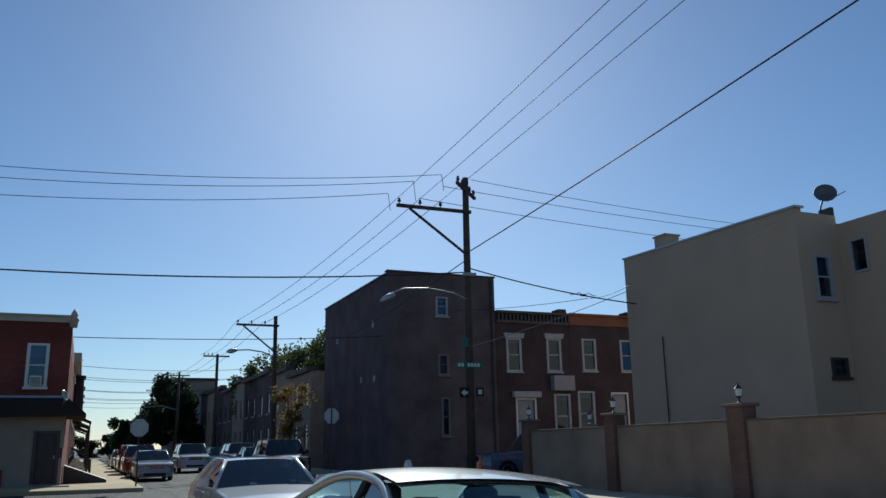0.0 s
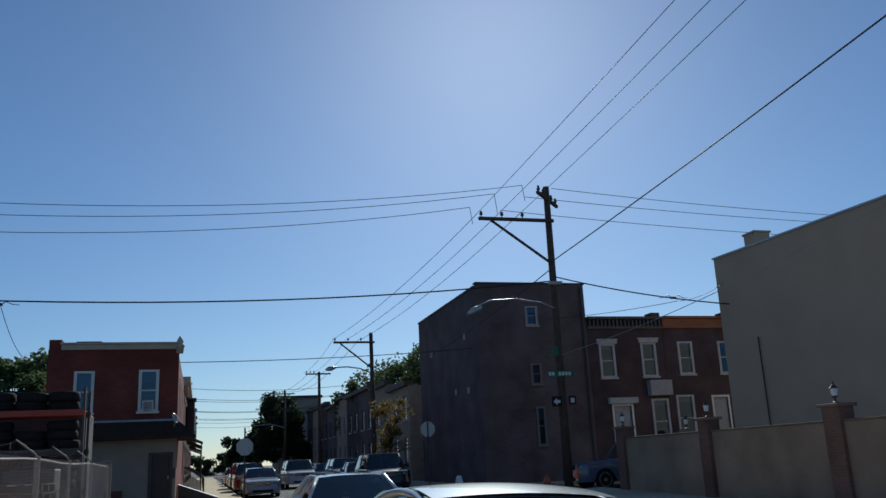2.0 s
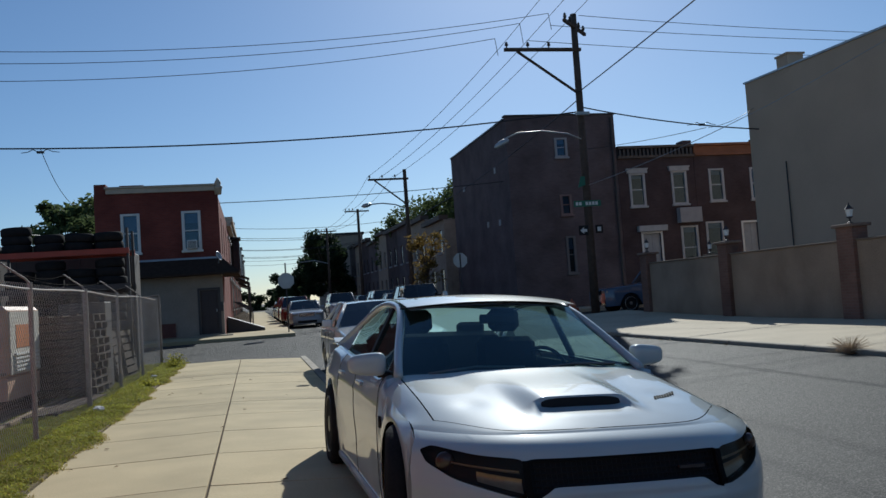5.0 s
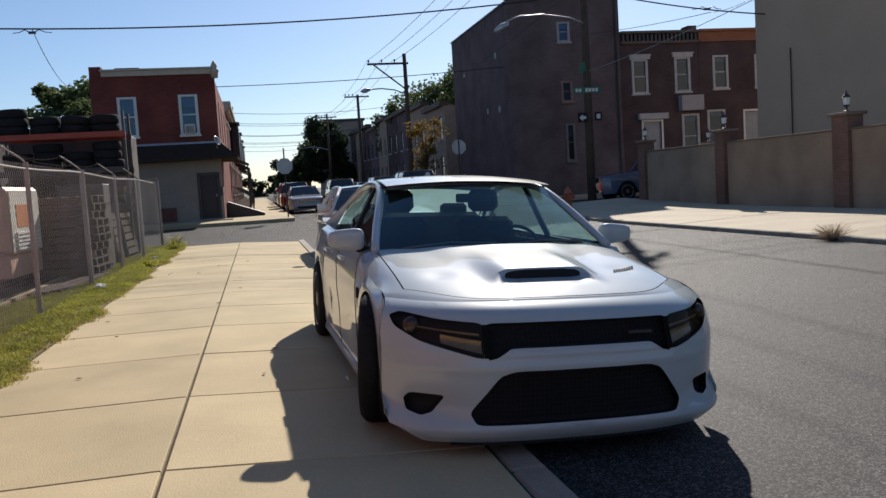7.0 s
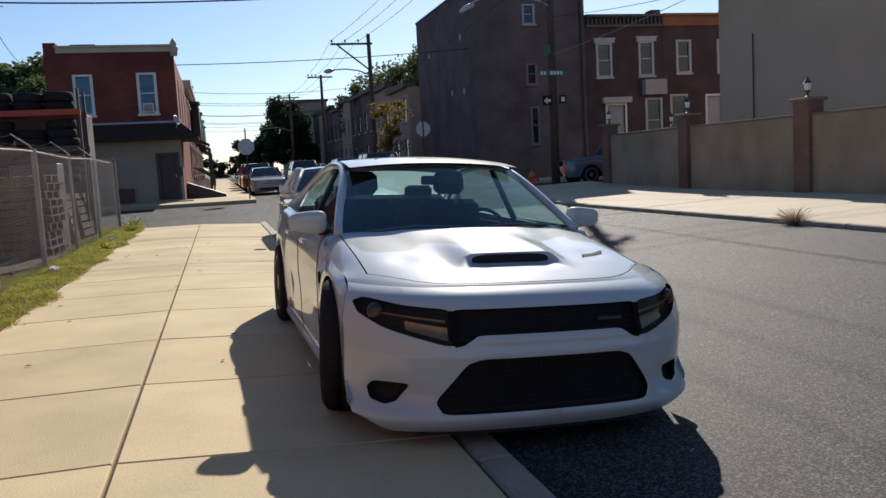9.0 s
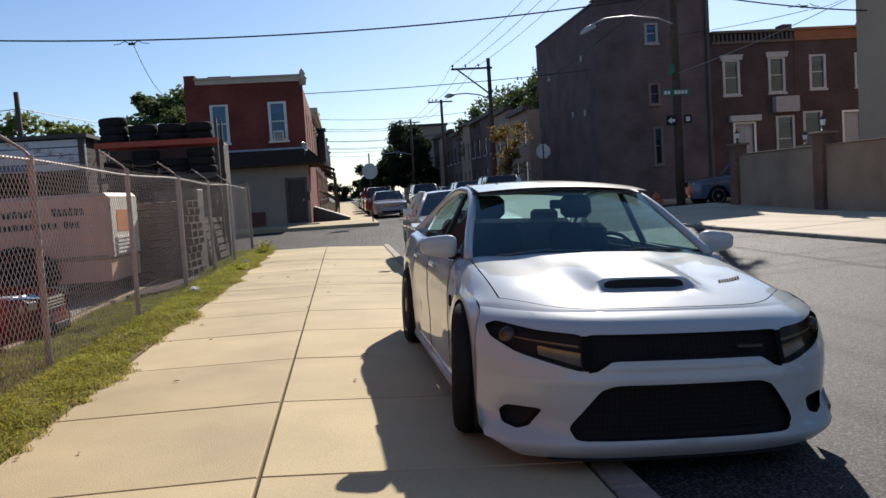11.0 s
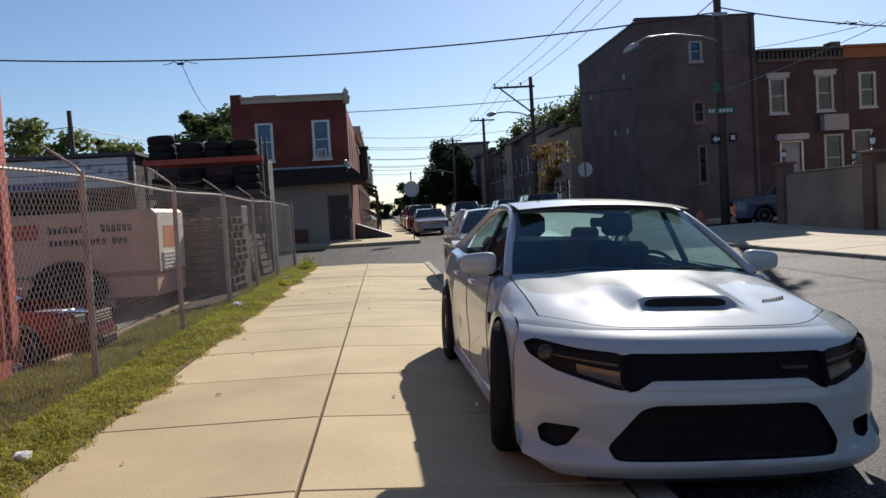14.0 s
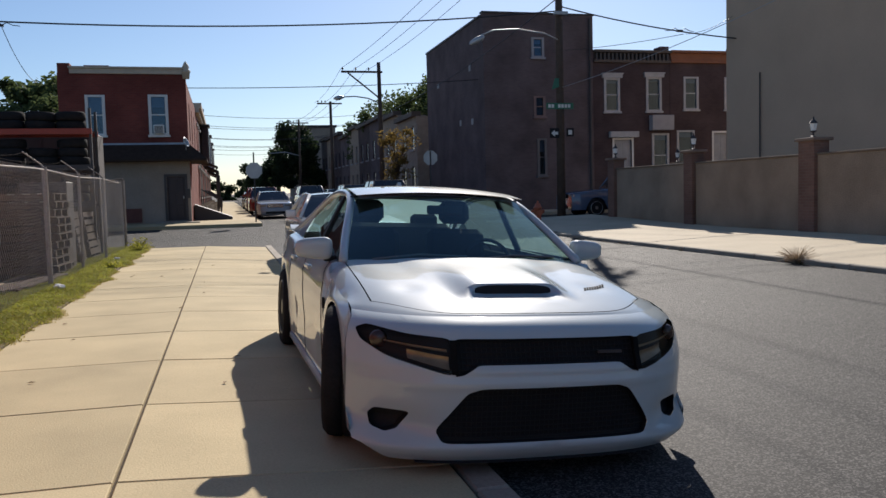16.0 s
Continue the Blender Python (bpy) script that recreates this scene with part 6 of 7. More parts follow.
# ---------------------------------------------------------------- terraces down the street
def far_terrace_left():
    for i in range(9):
        y = 50.7 + 5.2 * i
        b = gz(0, y)
        t = thing("row_house", "red brick two-storey row house with stoop and bay cornice", "house", pose(-0.85, y, b), "row houses down the street")
        br = (BRICK_STORE, BRICK_ROW)[i % 2]
        holes = [(-4.4, -3.4, 1.2, 2.9), (-2.0, -1.0, 0.7, 2.9), (-4.4, -3.4, 3.9, 5.4), (-2.0, -1.0, 3.9, 5.4)]
        bm = bmesh.new()
        wall_with_holes(bm, -5.19, -0.01, -0.3, 6.3 + 0.2 * (i % 2), holes)
        M = Matrix.Rotation(radians(90), 4, "Z") @ Matrix.Scale(-1, 4, (1, 0, 0))
        bmesh.ops.transform(bm, matrix=M, verts=bm.verts)
        part("wall", bm, br, t)
        # house filled by a block whose dark colour is the indoor shade
        part("floor_slab", boxes((-9, -0.9, 0.02, 5.18, -0.3, 6.0)), mat("room_shade", (0.05, 0.045, 0.04), 0.9), t)
        part("cornice", boxes((-0.3, 0.35, 0.02, 5.18, 6.3, 6.6), (-0.3, 0.22, 0.02, 5.18, 6.05, 6.298)), TAN_TRIM, t)
        for a, c, z0, z1 in holes:
            part("window", boxes((-0.16, -0.08, -c + 0.05, -a - 0.05, z0 + 0.05, z1 - 0.05)), (DARK_TRIM if z0 < 1 else mat("window_dim", (0.14, 0.16, 0.19), 0.15, vary=0.2)), t)
            part("sill", boxes((-0.05, 0.1, -c - 0.1, -a + 0.1, z0 - 0.12, z0 - 0.002)), OFF_WHITE, t)
            part("lintel", boxes((-0.02, 0.08, -c - 0.1, -a + 0.1, z1 + 0.002, z1 + 0.16)), OFF_WHITE, t)
        st = part("stoop", boxes(*[(0.0, 1.25 - 0.28 * k, 0.9, 2.2, -0.2, 0.18 * (k + 1)) for k in range(4)]), KERB, t, "stone stoop steps")
        for y0 in (0.95, 2.15):
            part("railing", tube(bmesh.new(), [(1.2, y0, 0.1), (1.2, y0, 0.95), (0.1, y0, 1.65), (0.1, y0, 0.7)], 0.03, sides=6), DARK_TRIM, st)
        if i % 3 != 1:
            aw = part("porch_awning", prism(bmesh.new(), [(0.0, 3.4), (1.1, 2.95), (1.1, 3.05), (0.0, 3.55)], 2.0, pose(0, 2.6, 0)), SHINGLE, t)
            for yy in (0.7, 2.5):
                part("porch_post", tube(bmesh.new(), [(1.02, yy, 0.0), (1.02, yy, 2.96)], 0.035, sides=6), DARK_TRIM, aw)
        if i % 2:
            bay = part("bay_window", boxes((0.0, 0.55, 3.0, 4.8, 3.3, 5.9), bevel=0.12), BRICK_ROW if i % 4 == 1 else DIM_TRIM, t)
            part("bay_roof", boxes((0.0, 0.65, 2.9, 4.9, 5.9, 6.04), bevel=0.03), DARK_TRIM, bay)
            part("bay_pane", boxes((0.55, 0.57, 3.35, 4.45, 3.9, 5.4)), mat("window_dim", (0.14, 0.16, 0.19), 0.15, vary=0.2), bay)
        if i % 4 == 1:
            part("dish", lathe(bmesh.new(), ((0.02, -0.04), (0.15, 0.0), (0.22, 0.05), (0.20, 0.055), (0.02, -0.02)), 12, pose(0.2, 1.6, 6.75, 60, 0, -30)), LAMP_GREY, t)


far_terrace_left()
# cellar door ramp beside the corner house
ramp = thing("cellar_hatch", "dark sloping cellar hatch beside the corner house", "hatch", pose(-0.8, 41.0, gz(0, 41) + 0.14))
part("panel", prism(bmesh.new(), [(0, 0), (1.7, 0), (1.7, 0.12), (0, 0.75)], 1.8), DARK_TRIM, ramp)


def far_terrace_right():
    for i in range(9):
        y = 53.2 + 6.0 * i
        b = gz(12, y)
        h = (6.3, 6.9, 7.2, 7.2, 7.4, 7.0, 7.6, 7.6, 7.8)[i]
        m = (BRICK_ROW, mat("render_cream", (0.34, 0.28, 0.22), 0.9, vary=0.25), BRICK_DARK)[i % 3] if i else mat("render_cream", (0.34, 0.28, 0.22), 0.9, vary=0.25)
        t = thing("row_house", "shaded two-storey row house with flat cornice", "house", pose(12.75, y, b), "row houses down the street")
        holes = [(0.8, 1.8, 1.2, 2.8), (3.6, 4.6, 0.6, 2.8), (0.8, 1.8, 3.9, 5.4), (3.6, 4.6, 3.9, 5.4)]
        bm = bmesh.new()
        wall_with_holes(bm, 0.01, 5.98, -0.3, h - 0.3, holes)
        bmesh.ops.transform(bm, matrix=Matrix.Rotation(radians(90), 4, "Z") @ Matrix.Scale(-1, 4, (0, 1, 0)), verts=bm.verts)
        part("wall", bm, m, t)
        part("wall", boxes((0.302, 9, 0.0, 0.2, -0.3, h - 0.3)), m, t)
        # dark-coloured filling in place of rooms in shade
        part("floor_slab", boxes((0.9, 9, 0.21, 5.97, -0.3, h - 0.5)), mat("room_shade", (0.05, 0.045, 0.04), 0.9), t)
        part("cornice", boxes((-0.3, 0.3, 0.01, 5.98, h - 0.298, h)), FRIEZE, t)
        for a, c, z0, z1 in holes:
            part("window", boxes((0.08, 0.16, a + 0.05, c - 0.05, z0 + 0.05, z1 - 0.05)), mat("window_dim", (0.14, 0.16, 0.19), 0.15, vary=0.2), t)
            part("sill", boxes((-0.1, 0.05, a - 0.1, c + 0.1, z0 - 0.12, z0 - 0.002)), DIM_TRIM, t)


far_terrace_right()
ramp = thing("apartment_block", "distant flat-roofed pale building at the street end", "building", pose(0, 0, 0))
part("wall", boxes((10.2, 16, 118, 128, 0, 10.8)), STONE_BASE, ramp)
part("roof", boxes((10.0, 16.2, 117.8, 128.2, 10.8, 11.1)), ROOFING, ramp)


# ---------------------------------------------------------------- trees
def tree(x, y, base, h, crown, leaf, label, n=1400, seed=1, size=0.22, lobes=9, squash=0.9, trunk=0.18, cr_z=None):
    rng = random.Random(seed)
    t = thing("tree", label, "tree", pose(x, y, base))
    cz = h - crown * squash if cr_z is None else cr_z
    bm = bmesh.new()
    tube(bm, [(0, 0, -0.2), (0.05, 0.02, cz * 0.4), (-0.04, 0.05, cz * 0.8), (0, 0, cz)], trunk, trunk * 0.45, 9)
    cs = []
    lobes, n, size = lobes * 2, int(n * 1.35), size * 0.78
    for k in range(lobes):
        a = 4 * math.pi * k / lobes + rng.uniform(-0.5, 0.5)
        d = crown * rng.uniform(0.2, 0.85)
        c = Vector((d * math.cos(a), d * math.sin(a), cz + crown * squash * rng.uniform(-0.65, 0.85)))
        cs.append((c, crown * rng.uniform(0.16, 0.38)))
        tube(bm, [(0, 0, cz * 0.65 + 0.2 * rng.random()), c * 0.5 + Vector((0, 0, cz * 0.42)), c], trunk * 0.32, trunk * 0.08, 5)
    part("trunk", bm, BARK, t, "", True)
    cs.append((Vector((0, 0, cz + crown * squash * 0.35)), crown * 0.5))
    verts, faces = [], []
    for c, r in cs:
        for _ in range(n // len(cs)):
            v = Vector((rng.gauss(0, 1), rng.gauss(0, 1), rng.gauss(0, 1))).normalized() * r * rng.uniform(0.3, 1.2)
            p = c + Vector((v.x, v.y, v.z * 0.85))
            u = Vector((rng.gauss(0, 1), rng.gauss(0, 1), rng.gauss(0, 0.7))).normalized()
            w = u.cross(Vector((rng.gauss(0, 1), rng.gauss(0, 1), rng.gauss(0, 1)))).normalized()
            s = size * rng.uniform(0.6, 1.4)
            k = len(verts)
            verts += [p - u * s, p - w * s * 0.45 + u * s * 0.1, p + u * s, p + w * s * 0.45 + u * s * 0.1]
            faces.append((k, k + 1, k + 2, k + 3))
    me = bpy.data.meshes.new("crown")
    me.from_pydata([tuple(v) for v in verts], [], faces)
    me.materials.append(leaf)
    ob = new("crown", me)
    ob.parent = t
    return t


tree(-8.9, 47.5, 0.1, 7.7, 2.3, LEAF, "dark green leafy tree behind the corner house", 2600, 3, 0.24)
tree(-15.5, 42, 0.1, 6.6, 2.2, LEAF_LIGHT, "light green tree behind the yard", 1600, 4, 0.24)
tree(-12.8, 44, 0.1, 6.2, 1.6, LEAF_LIGHT, "small light green tree behind the yard", 1200, 14, 0.2)
tree(10.45, 48.6, 0.3, 4.8, 1.45, LEAF_GOLD, "small street tree with golden autumn leaves", 1100, 5, 0.13, 10, 1.15, 0.1)
tree(16.6, 56, 0.3, 9.6, 2.8, LEAF, "green tree rising behind the terrace", 3200, 16, 0.2, 12)
tree(16.8, 61, 0.3, 9.6, 2.9, LEAF, "green tree rising behind the terrace", 3200, 6, 0.2, 12)
tree(16.2, 67, 0.3, 9.5, 3.0, LEAF, "green tree rising behind the terrace", 3200, 7, 0.2, 12)
tree(15.5, 74, 0.3, 9.4, 3.0, LEAF, "green tree rising behind the terrace", 3000, 8, 0.22, 12)
tree(14.8, 82, 0.3, 9.3, 3.0, LEAF, "green tree rising behind the terrace", 2800, 18, 0.24, 12)
tree(9.6, 104, 0.4, 9.0, 3.8, LEAF_DARK, "dark dense street tree far down the street", 7500, 9, 0.34, 14, 1.15, 0.2, 5.2)
tree(7.4, 112, 0.4, 6.8, 3.0, LEAF_DARK, "dark dense street tree far down the street", 6500, 10, 0.34, 13, 1.15, 0.2, 4.4)
tree(5.6, 122, 0.4, 5.0, 2.3, LEAF_DARK, "dark dense street tree far down the street", 5000, 11, 0.34, 12, 1.1, 0.2, 2.8)
tree(3.9, 140, 0.4, 4.2, 2.0, LEAF_DARK, "dark tree at the end of the street", 1500, 12, 0.36)
tree(0.5, 170, 0.4, 4.4, 3.0, LEAF_DARK, "dark tree at the end of the street", 1500, 13, 0.4)
tree(7.0, 175, 0.4, 5.6, 3.4, LEAF_DARK, "dark tree at the end of the street", 1500, 15, 0.4)


# plain terrace behind the viewer, closing the street
def back_terrace():
    for i in range(10):
        x = -40 + 8.2 * i
        t = thing("row_house", "plain brick row house closing the street behind", "house", pose(x, -46, -0.2), "row houses behind")
        holes = [(1.0, 2.1, 1.2, 2.9), (5.0, 6.1, 1.2, 2.9), (1.0, 2.1, 3.7, 5.1), (5.0, 6.1, 3.7, 5.1)]
        bm = bmesh.new()
        wall_with_holes(bm, 0, 8.1, 0, 5.6, holes)
        bmesh.ops.transform(bm, matrix=Matrix.Scale(-1, 4, (0, 1, 0)), verts=bm.verts)
        part("wall", bm, (BRICK_STORE, BRICK_ROW, STONE_BASE)[i % 3], t)
        # solid filling, its colour giving the openings their indoor shade
        part("floor_slab", boxes((0.1, 8.0, -7, -0.9, 0, 5.5)), mat("room_shade", (0.05, 0.045, 0.04), 0.9), t)


back_terrace()

# ---------------------------------------------------------------- the yard behind the fence
def trailer():
    t = thing("equipment_trailer", "tan box equipment trailer with faded lettering, parked in the yard", "trailer", pose(-3.15, 14.0, -0.03, 0, 0, -3))
    tan = mat("trailer_tan", (0.60, 0.38, 0.26), 0.55, vary=0.2, scale=2, bump=0.1)
    bm = bmesh.new()
    box(bm, -3.4, 0, 0, 1.6, 0.62, 1.68, 0.06)
    part("housing", bm, tan, t)
    part("lower_panel", boxes((-3.38, -1.95, 0.03, 1.57, 0.28, 0.618)), tan, t)
    part("lower_panel", boxes((-0.85, -0.02, 0.03, 1.57, 0.28, 0.618)), tan, t)
    part("trim_strip", boxes((-3.38, -0.02, -0.012, -0.002, 0.66, 0.70)), mat("trailer_dark_tan", (0.26, 0.20, 0.14), 0.6), t)
    part("fender", tube(bmesh.new(), [(-1.4 + 0.56 * math.cos(a), -0.1, 0.34 + 0.50 * math.sin(a)) for a in span(0, math.pi, 12)], 0.09, sides=6), BLACK, t)
    wheel(t, -1.4, -0.05, 0.36, 0.38, -1, 0.22, RIM, turn=90)
    part("wheel_well", boxes((-1.94, -0.86, 0.05, 1.5, 0.25, 0.617)), BLACK, t)
    part("emblem", boxes((-2.35, -1.85, -0.010, -0.002, 1.28, 1.52)), mat("emblem_red", (0.45, 0.07, 0.04), 0.5), t, "faded red emblem")
    for x0, x1, z, h in ((-1.70, -0.95, 1.40, 0.10), (-0.85, -0.32, 1.40, 0.11), (-1.70, -0.75, 1.20, 0.09), (-0.68, -0.36, 1.20, 0.10)):
        n = int((x1 - x0) / 0.085)
        for i in range(n):
            part("lettering", boxes((x0 + i * 0.085, x0 + i * 0.085 + 0.062, -0.008, -0.002, z - h * 0.5, z + h * 0.5 * (1 if i % 3 else 1.3))), DARK_TRIM, t)
    part("plate", boxes((-3.2, -2.5, -0.008, -0.002, 1.1, 1.55)), WHITE_TRIM, t)
    part("end_panel", boxes((0.002, 0.02, 0.1, 1.5, 0.66, 1.6)), mat("panel_pale", (0.58, 0.54, 0.46), 0.6, vary=0.2), t)
    part("end_patch", boxes((0.021, 0.026, 0.35, 1.1, 1.05, 1.4)), mat("patch_orange", (0.5, 0.17, 0.05), 0.6), t)
    for i in range(5):
        part("louvre", boxes((0.021, 0.05, 0.25, 1.35, 0.70 + 0.06 * i, 0.73 + 0.06 * i)), WHITE_TRIM, t)
    part("drawbar", tube(bmesh.new(), [(-3.4, 0.8, 0.4), (-4.6, 0.8, 0.4)], 0.05), BLACK, t)


trailer()
wreck = parked_car("car", "dark red damaged car without hood in the yard", pose(-2.70, 9.75, -0.10, 0, 0, 85) @ Matrix.Scale(0.74, 4), paint("paint_dull_red", (0.14, 0.016, 0.014), 0.6), "sedan", 4.1, 0.80, 1.25)
for child in list(wreck.children):
    if child.name.split(".")[0] == "hood":
        bpy.data.objects.remove(child)
bay = part("engine_bay", boxes((-0.62, 0.62, 0.12, 1.15, 0.25, 0.60), bevel=0.02), BLACK, wreck, "open engine bay")
part("engine_block", boxes((-0.28, 0.25, 0.35, 0.95, 0.60, 0.74), (-0.22, -0.05, 0.4, 0.9, 0.74, 0.80), (0.05, 0.2, 0.4, 0.9, 0.74, 0.79), bevel=0.02), STEEL, bay)
part("hose", tube(bmesh.new(), [(-0.5, 0.25, 0.66), (-0.35, 0.4, 0.78), (-0.1, 0.3, 0.76), (0.3, 0.22, 0.70), (0.5, 0.5, 0.74)], 0.03), CHROME, bay)
part("battery", boxes((0.34, 0.58, 0.6, 0.85, 0.6, 0.76), bevel=0.01), CHROME, bay)
part("slam_panel", tube(bmesh.new(), [(-0.7, 0.14, 0.66), (0.0, 0.05, 0.69), (0.7, 0.14, 0.66)], 0.03), CHROME, bay)


def tyre_mesh(r=0.33, w=0.2):
    return lathe(bmesh.new(), ((r * 0.58, -w / 2), (r * 0.9, -w / 2), (r, -w * 0.32), (r, w * 0.32), (r * 0.9, w / 2), (r * 0.58, w / 2), (r * 0.56, 0)), 20)


def tyre_rack():
    t = thing("storage_rack", "tall steel storage rack with red beams in the yard", "rack", pose(-0.08, 21.2, 0.16))
    red = mat("rack_red", (0.30, 0.05, 0.028), 0.6, vary=0.25)
    for x in (-5.1, -2.3):
        for y in (0, 0.9):
            part("upright", boxes((x - 0.028, x + 0.028, y - 0.04, y + 0.04, -0.24, 3.3 if x > -3 else 2.9)), DARK_TRIM, t)
    for z in (2.78, 1.95, 1.1):
        for y in (-0.06, 0.92):
            part("beam", boxes((-5.14, -2.26, y - 0.03, y + 0.03, z - 0.08, z + 0.05)), red if z > 2 else DARK_TRIM, t)
        part("deck", boxes((-5.05, -2.35, 0.0, 0.86, z + 0.0, z + 0.04)), WOOD_POLE, t)
    rng = random.Random(7)
    tyre = None
    lay = []
    for base, high in ((2.93, (3, 2, 2, 2)), (2.10, (2, 3, 2, 3)), (1.25, (3, 3, 2, 3))):
        for i, n in enumerate(high):
            for k in range(n):
                lay.append((-4.74 + 0.67 * i + rng.uniform(-0.04, 0.04), 0.36 + rng.uniform(-0.05, 0.05), base + 0.205 * k, rng.uniform(-3, 3)))
    for x, y, z, tilt in lay:
        m = pose(x - 0.08, 21.2 + y, z + 0.16, 0, tilt, rng.uniform(-12, 12))
        if tyre is None:
            tyre = tagged(mesh_ob("tyre", tyre_mesh(), TYRE, True), "worn black car tyre stored on the rack", "tyre", "tyres on the rack")
            tyre.matrix_world = m
        else:
            copy_thing(tyre, m)


tyre_rack()


def shed():
    t = thing("shed", "white corrugated metal shed with dark roof edge", "shed", pose(0, 23.0, 0))
    for k in range(12, 16):
        z = 0.1 + 0.2 * k
        part("sheet", boxes((-12.0, -5.95, -0.01 - 0.02 * (k % 2), 0.05, z, z + 0.176)), mat("corrugated_white", (0.55, 0.58, 0.62), 0.5, metal=0.2, vary=0.2, scale=3), t)
    part("roof", boxes((-12.2, -5.85, -0.2, 3.0, 3.31, 3.40)), DARK_TRIM, t)
    part("post", boxes((-6.1, -5.95, -0.12, -0.04, -0.05, 3.31)), DARK_TRIM, t)
    part("wall", boxes((-6.1, -6.0, 0.06, 3.0, -0.05, 3.31)), mat("shed_dark_board", (0.06, 0.05, 0.045), 0.9, vary=0.4, scale=2), t)
    part("back_wall", boxes((-12.0, -6.11, 2.9, 3.0, -0.1, 3.31)), mat("shed_dark_board", (0.06, 0.05, 0.045), 0.9, vary=0.4, scale=2), t, "dark board wall at the back of the open bay")
    part("lintel", boxes((-12.0, -6.11, -0.03, 0.08, 2.40, 2.498)), DARK_TRIM, t)
    for x in (-11.9, -9.0):
        part("post", boxes((x, x + 0.14, -0.02, 0.1, -0.1, 2.398)), DARK_TRIM, t)
    part("blue_banner", boxes((-11.9, -7.4, -0.08, -0.045, 2.52, 2.68)), mat("banner_blue", (0.08, 0.13, 0.28), 0.6), t)


shed()


PALLET = mat("pallet_wood", (0.115, 0.09, 0.07), 0.9, vary=0.4, scale=5, bump=0.4)


def pallet_stack(x, y, n, seed):
    rng = random.Random(seed)
    t = thing("pallet_stack", "stack of weathered wooden pallets in the yard", "pallets", pose(x, y, -0.05, 0, 0, rng.uniform(-6, 6)), "stacked pallets")
    for k in range(n):
        z, dx = 0.14 * k, rng.uniform(-0.05, 0.05)
        for i in range(5):
            part("slat", boxes((dx + 0.24 * i, dx + 0.24 * i + 0.12, 0, 1.0, z + 0.10, z + 0.12)), PALLET, t)
        for yy in (0, 0.45, 0.9):
            part("bearer", boxes((dx, dx + 1.1, yy, yy + 0.08, z, z + 0.098)), PALLET, t)


for x, y, n, s in ((-4.3, 17.3, 11, 1), (-3.5, 17.2, 8, 2), (-4.5, 16.0, 9, 3), (-3.35, 15.95, 11, 4)):
    pallet_stack(x, y, n, s)


def leaning_pallet(x, y, turn, seed):
    rng = random.Random(seed)
    t = thing("pallet", "weathered wooden pallet leaning inside the fence", "pallet", pose(x, y, -0.05, 0, -8, turn), "pallets leaning on the fence")
    for i in range(7):
        part("slat", boxes((-0.012, 0.012, 0, 1.15, 0.17 * i, 0.17 * i + rng.uniform(0.11, 0.15))), PALLET, t)
    for yy in (0, 0.53, 1.07):
        part("bearer", boxes((-0.10, -0.014, yy, yy + 0.08, 0, 1.12)), PALLET, t)


for i, (x, y, turn) in enumerate(((-2.34, 15.8, 3), (-2.42, 17.0, -4), (-2.34, 18.9, 4), (-2.36, 20.3, -3))):
    leaning_pallet(x, y, turn, i)
cab = thing("steel_cabinet", "dark steel cabinet standing behind the fence", "cabinet", pose(-2.75, 17.9, -0.05))
part("body", boxes((-0.5, 0.35, 0, 0.7, 0, 1.75), bevel=0.01), mat("cabinet_dark", (0.07, 0.065, 0.06), 0.6, vary=0.3), cab)
for x in (-0.48, -0.06):
    d = part("door", boxes((x, x + 0.39, -0.02, -0.002, 0.05, 1.70), bevel=0.004), mat("cabinet_dark", (0.07, 0.065, 0.06), 0.6, vary=0.3), cab)
    part("handle", boxes((x + 0.3, x + 0.33, -0.05, -0.021, 0.8, 1.0)), STEEL, d)
crate = thing("plank_pile", "pile of loose weathered planks beside the fence", "planks", pose(-2.6, 12.6, -0.05))
for i in range(9):
    part("plank", box(bmesh.new(), -0.08, 0.08, 0, 2.6, 0.04 * (i // 3), 0.04 * (i // 3) + 0.035, 0.004, pose(0.18 * (i % 3) - 0.2, 0.1 * i, 0.01, 0, 0, 3 - i)), WOOD_POLE, crate)

box_trailer = thing("box_trailer", "dark brown box trailer parked behind the tyre rack", "trailer", pose(-4.75, 23.1, 0))
part("housing", boxes((-0.7, 2.2, 0, 1.5, 0.35, 3.05), bevel=0.03), mat("trailer_dark_brown", (0.055, 0.042, 0.036), 0.7, vary=0.4, scale=2), box_trailer)
for i in range(6):
    part("rib", boxes((-0.6 + 0.5 * i, -0.54 + 0.5 * i, -0.03, -0.002, 0.4, 2.9)), mat("trailer_dark_brown", (0.055, 0.042, 0.036), 0.7), box_trailer)
for y in (0.4, 1.1):
    wheel(box_trailer, 2.05, y, 0.28, 0.34, 1, 0.2)
    wheel(box_trailer, -0.55, y, 0.28, 0.34, -1, 0.2)

# concrete edging at the foot of the fence
tagged(mesh_ob("trim_edging", boxes((-2.86, -2.78, 8.7, 22.0, -0.05, 0.09), bevel=0.01), mat("edging_timber", (0.34, 0.25, 0.16), 0.9, vary=0.3, scale=3)), "weathered timber edging between the verge and the yard", "edging", kind="structure")


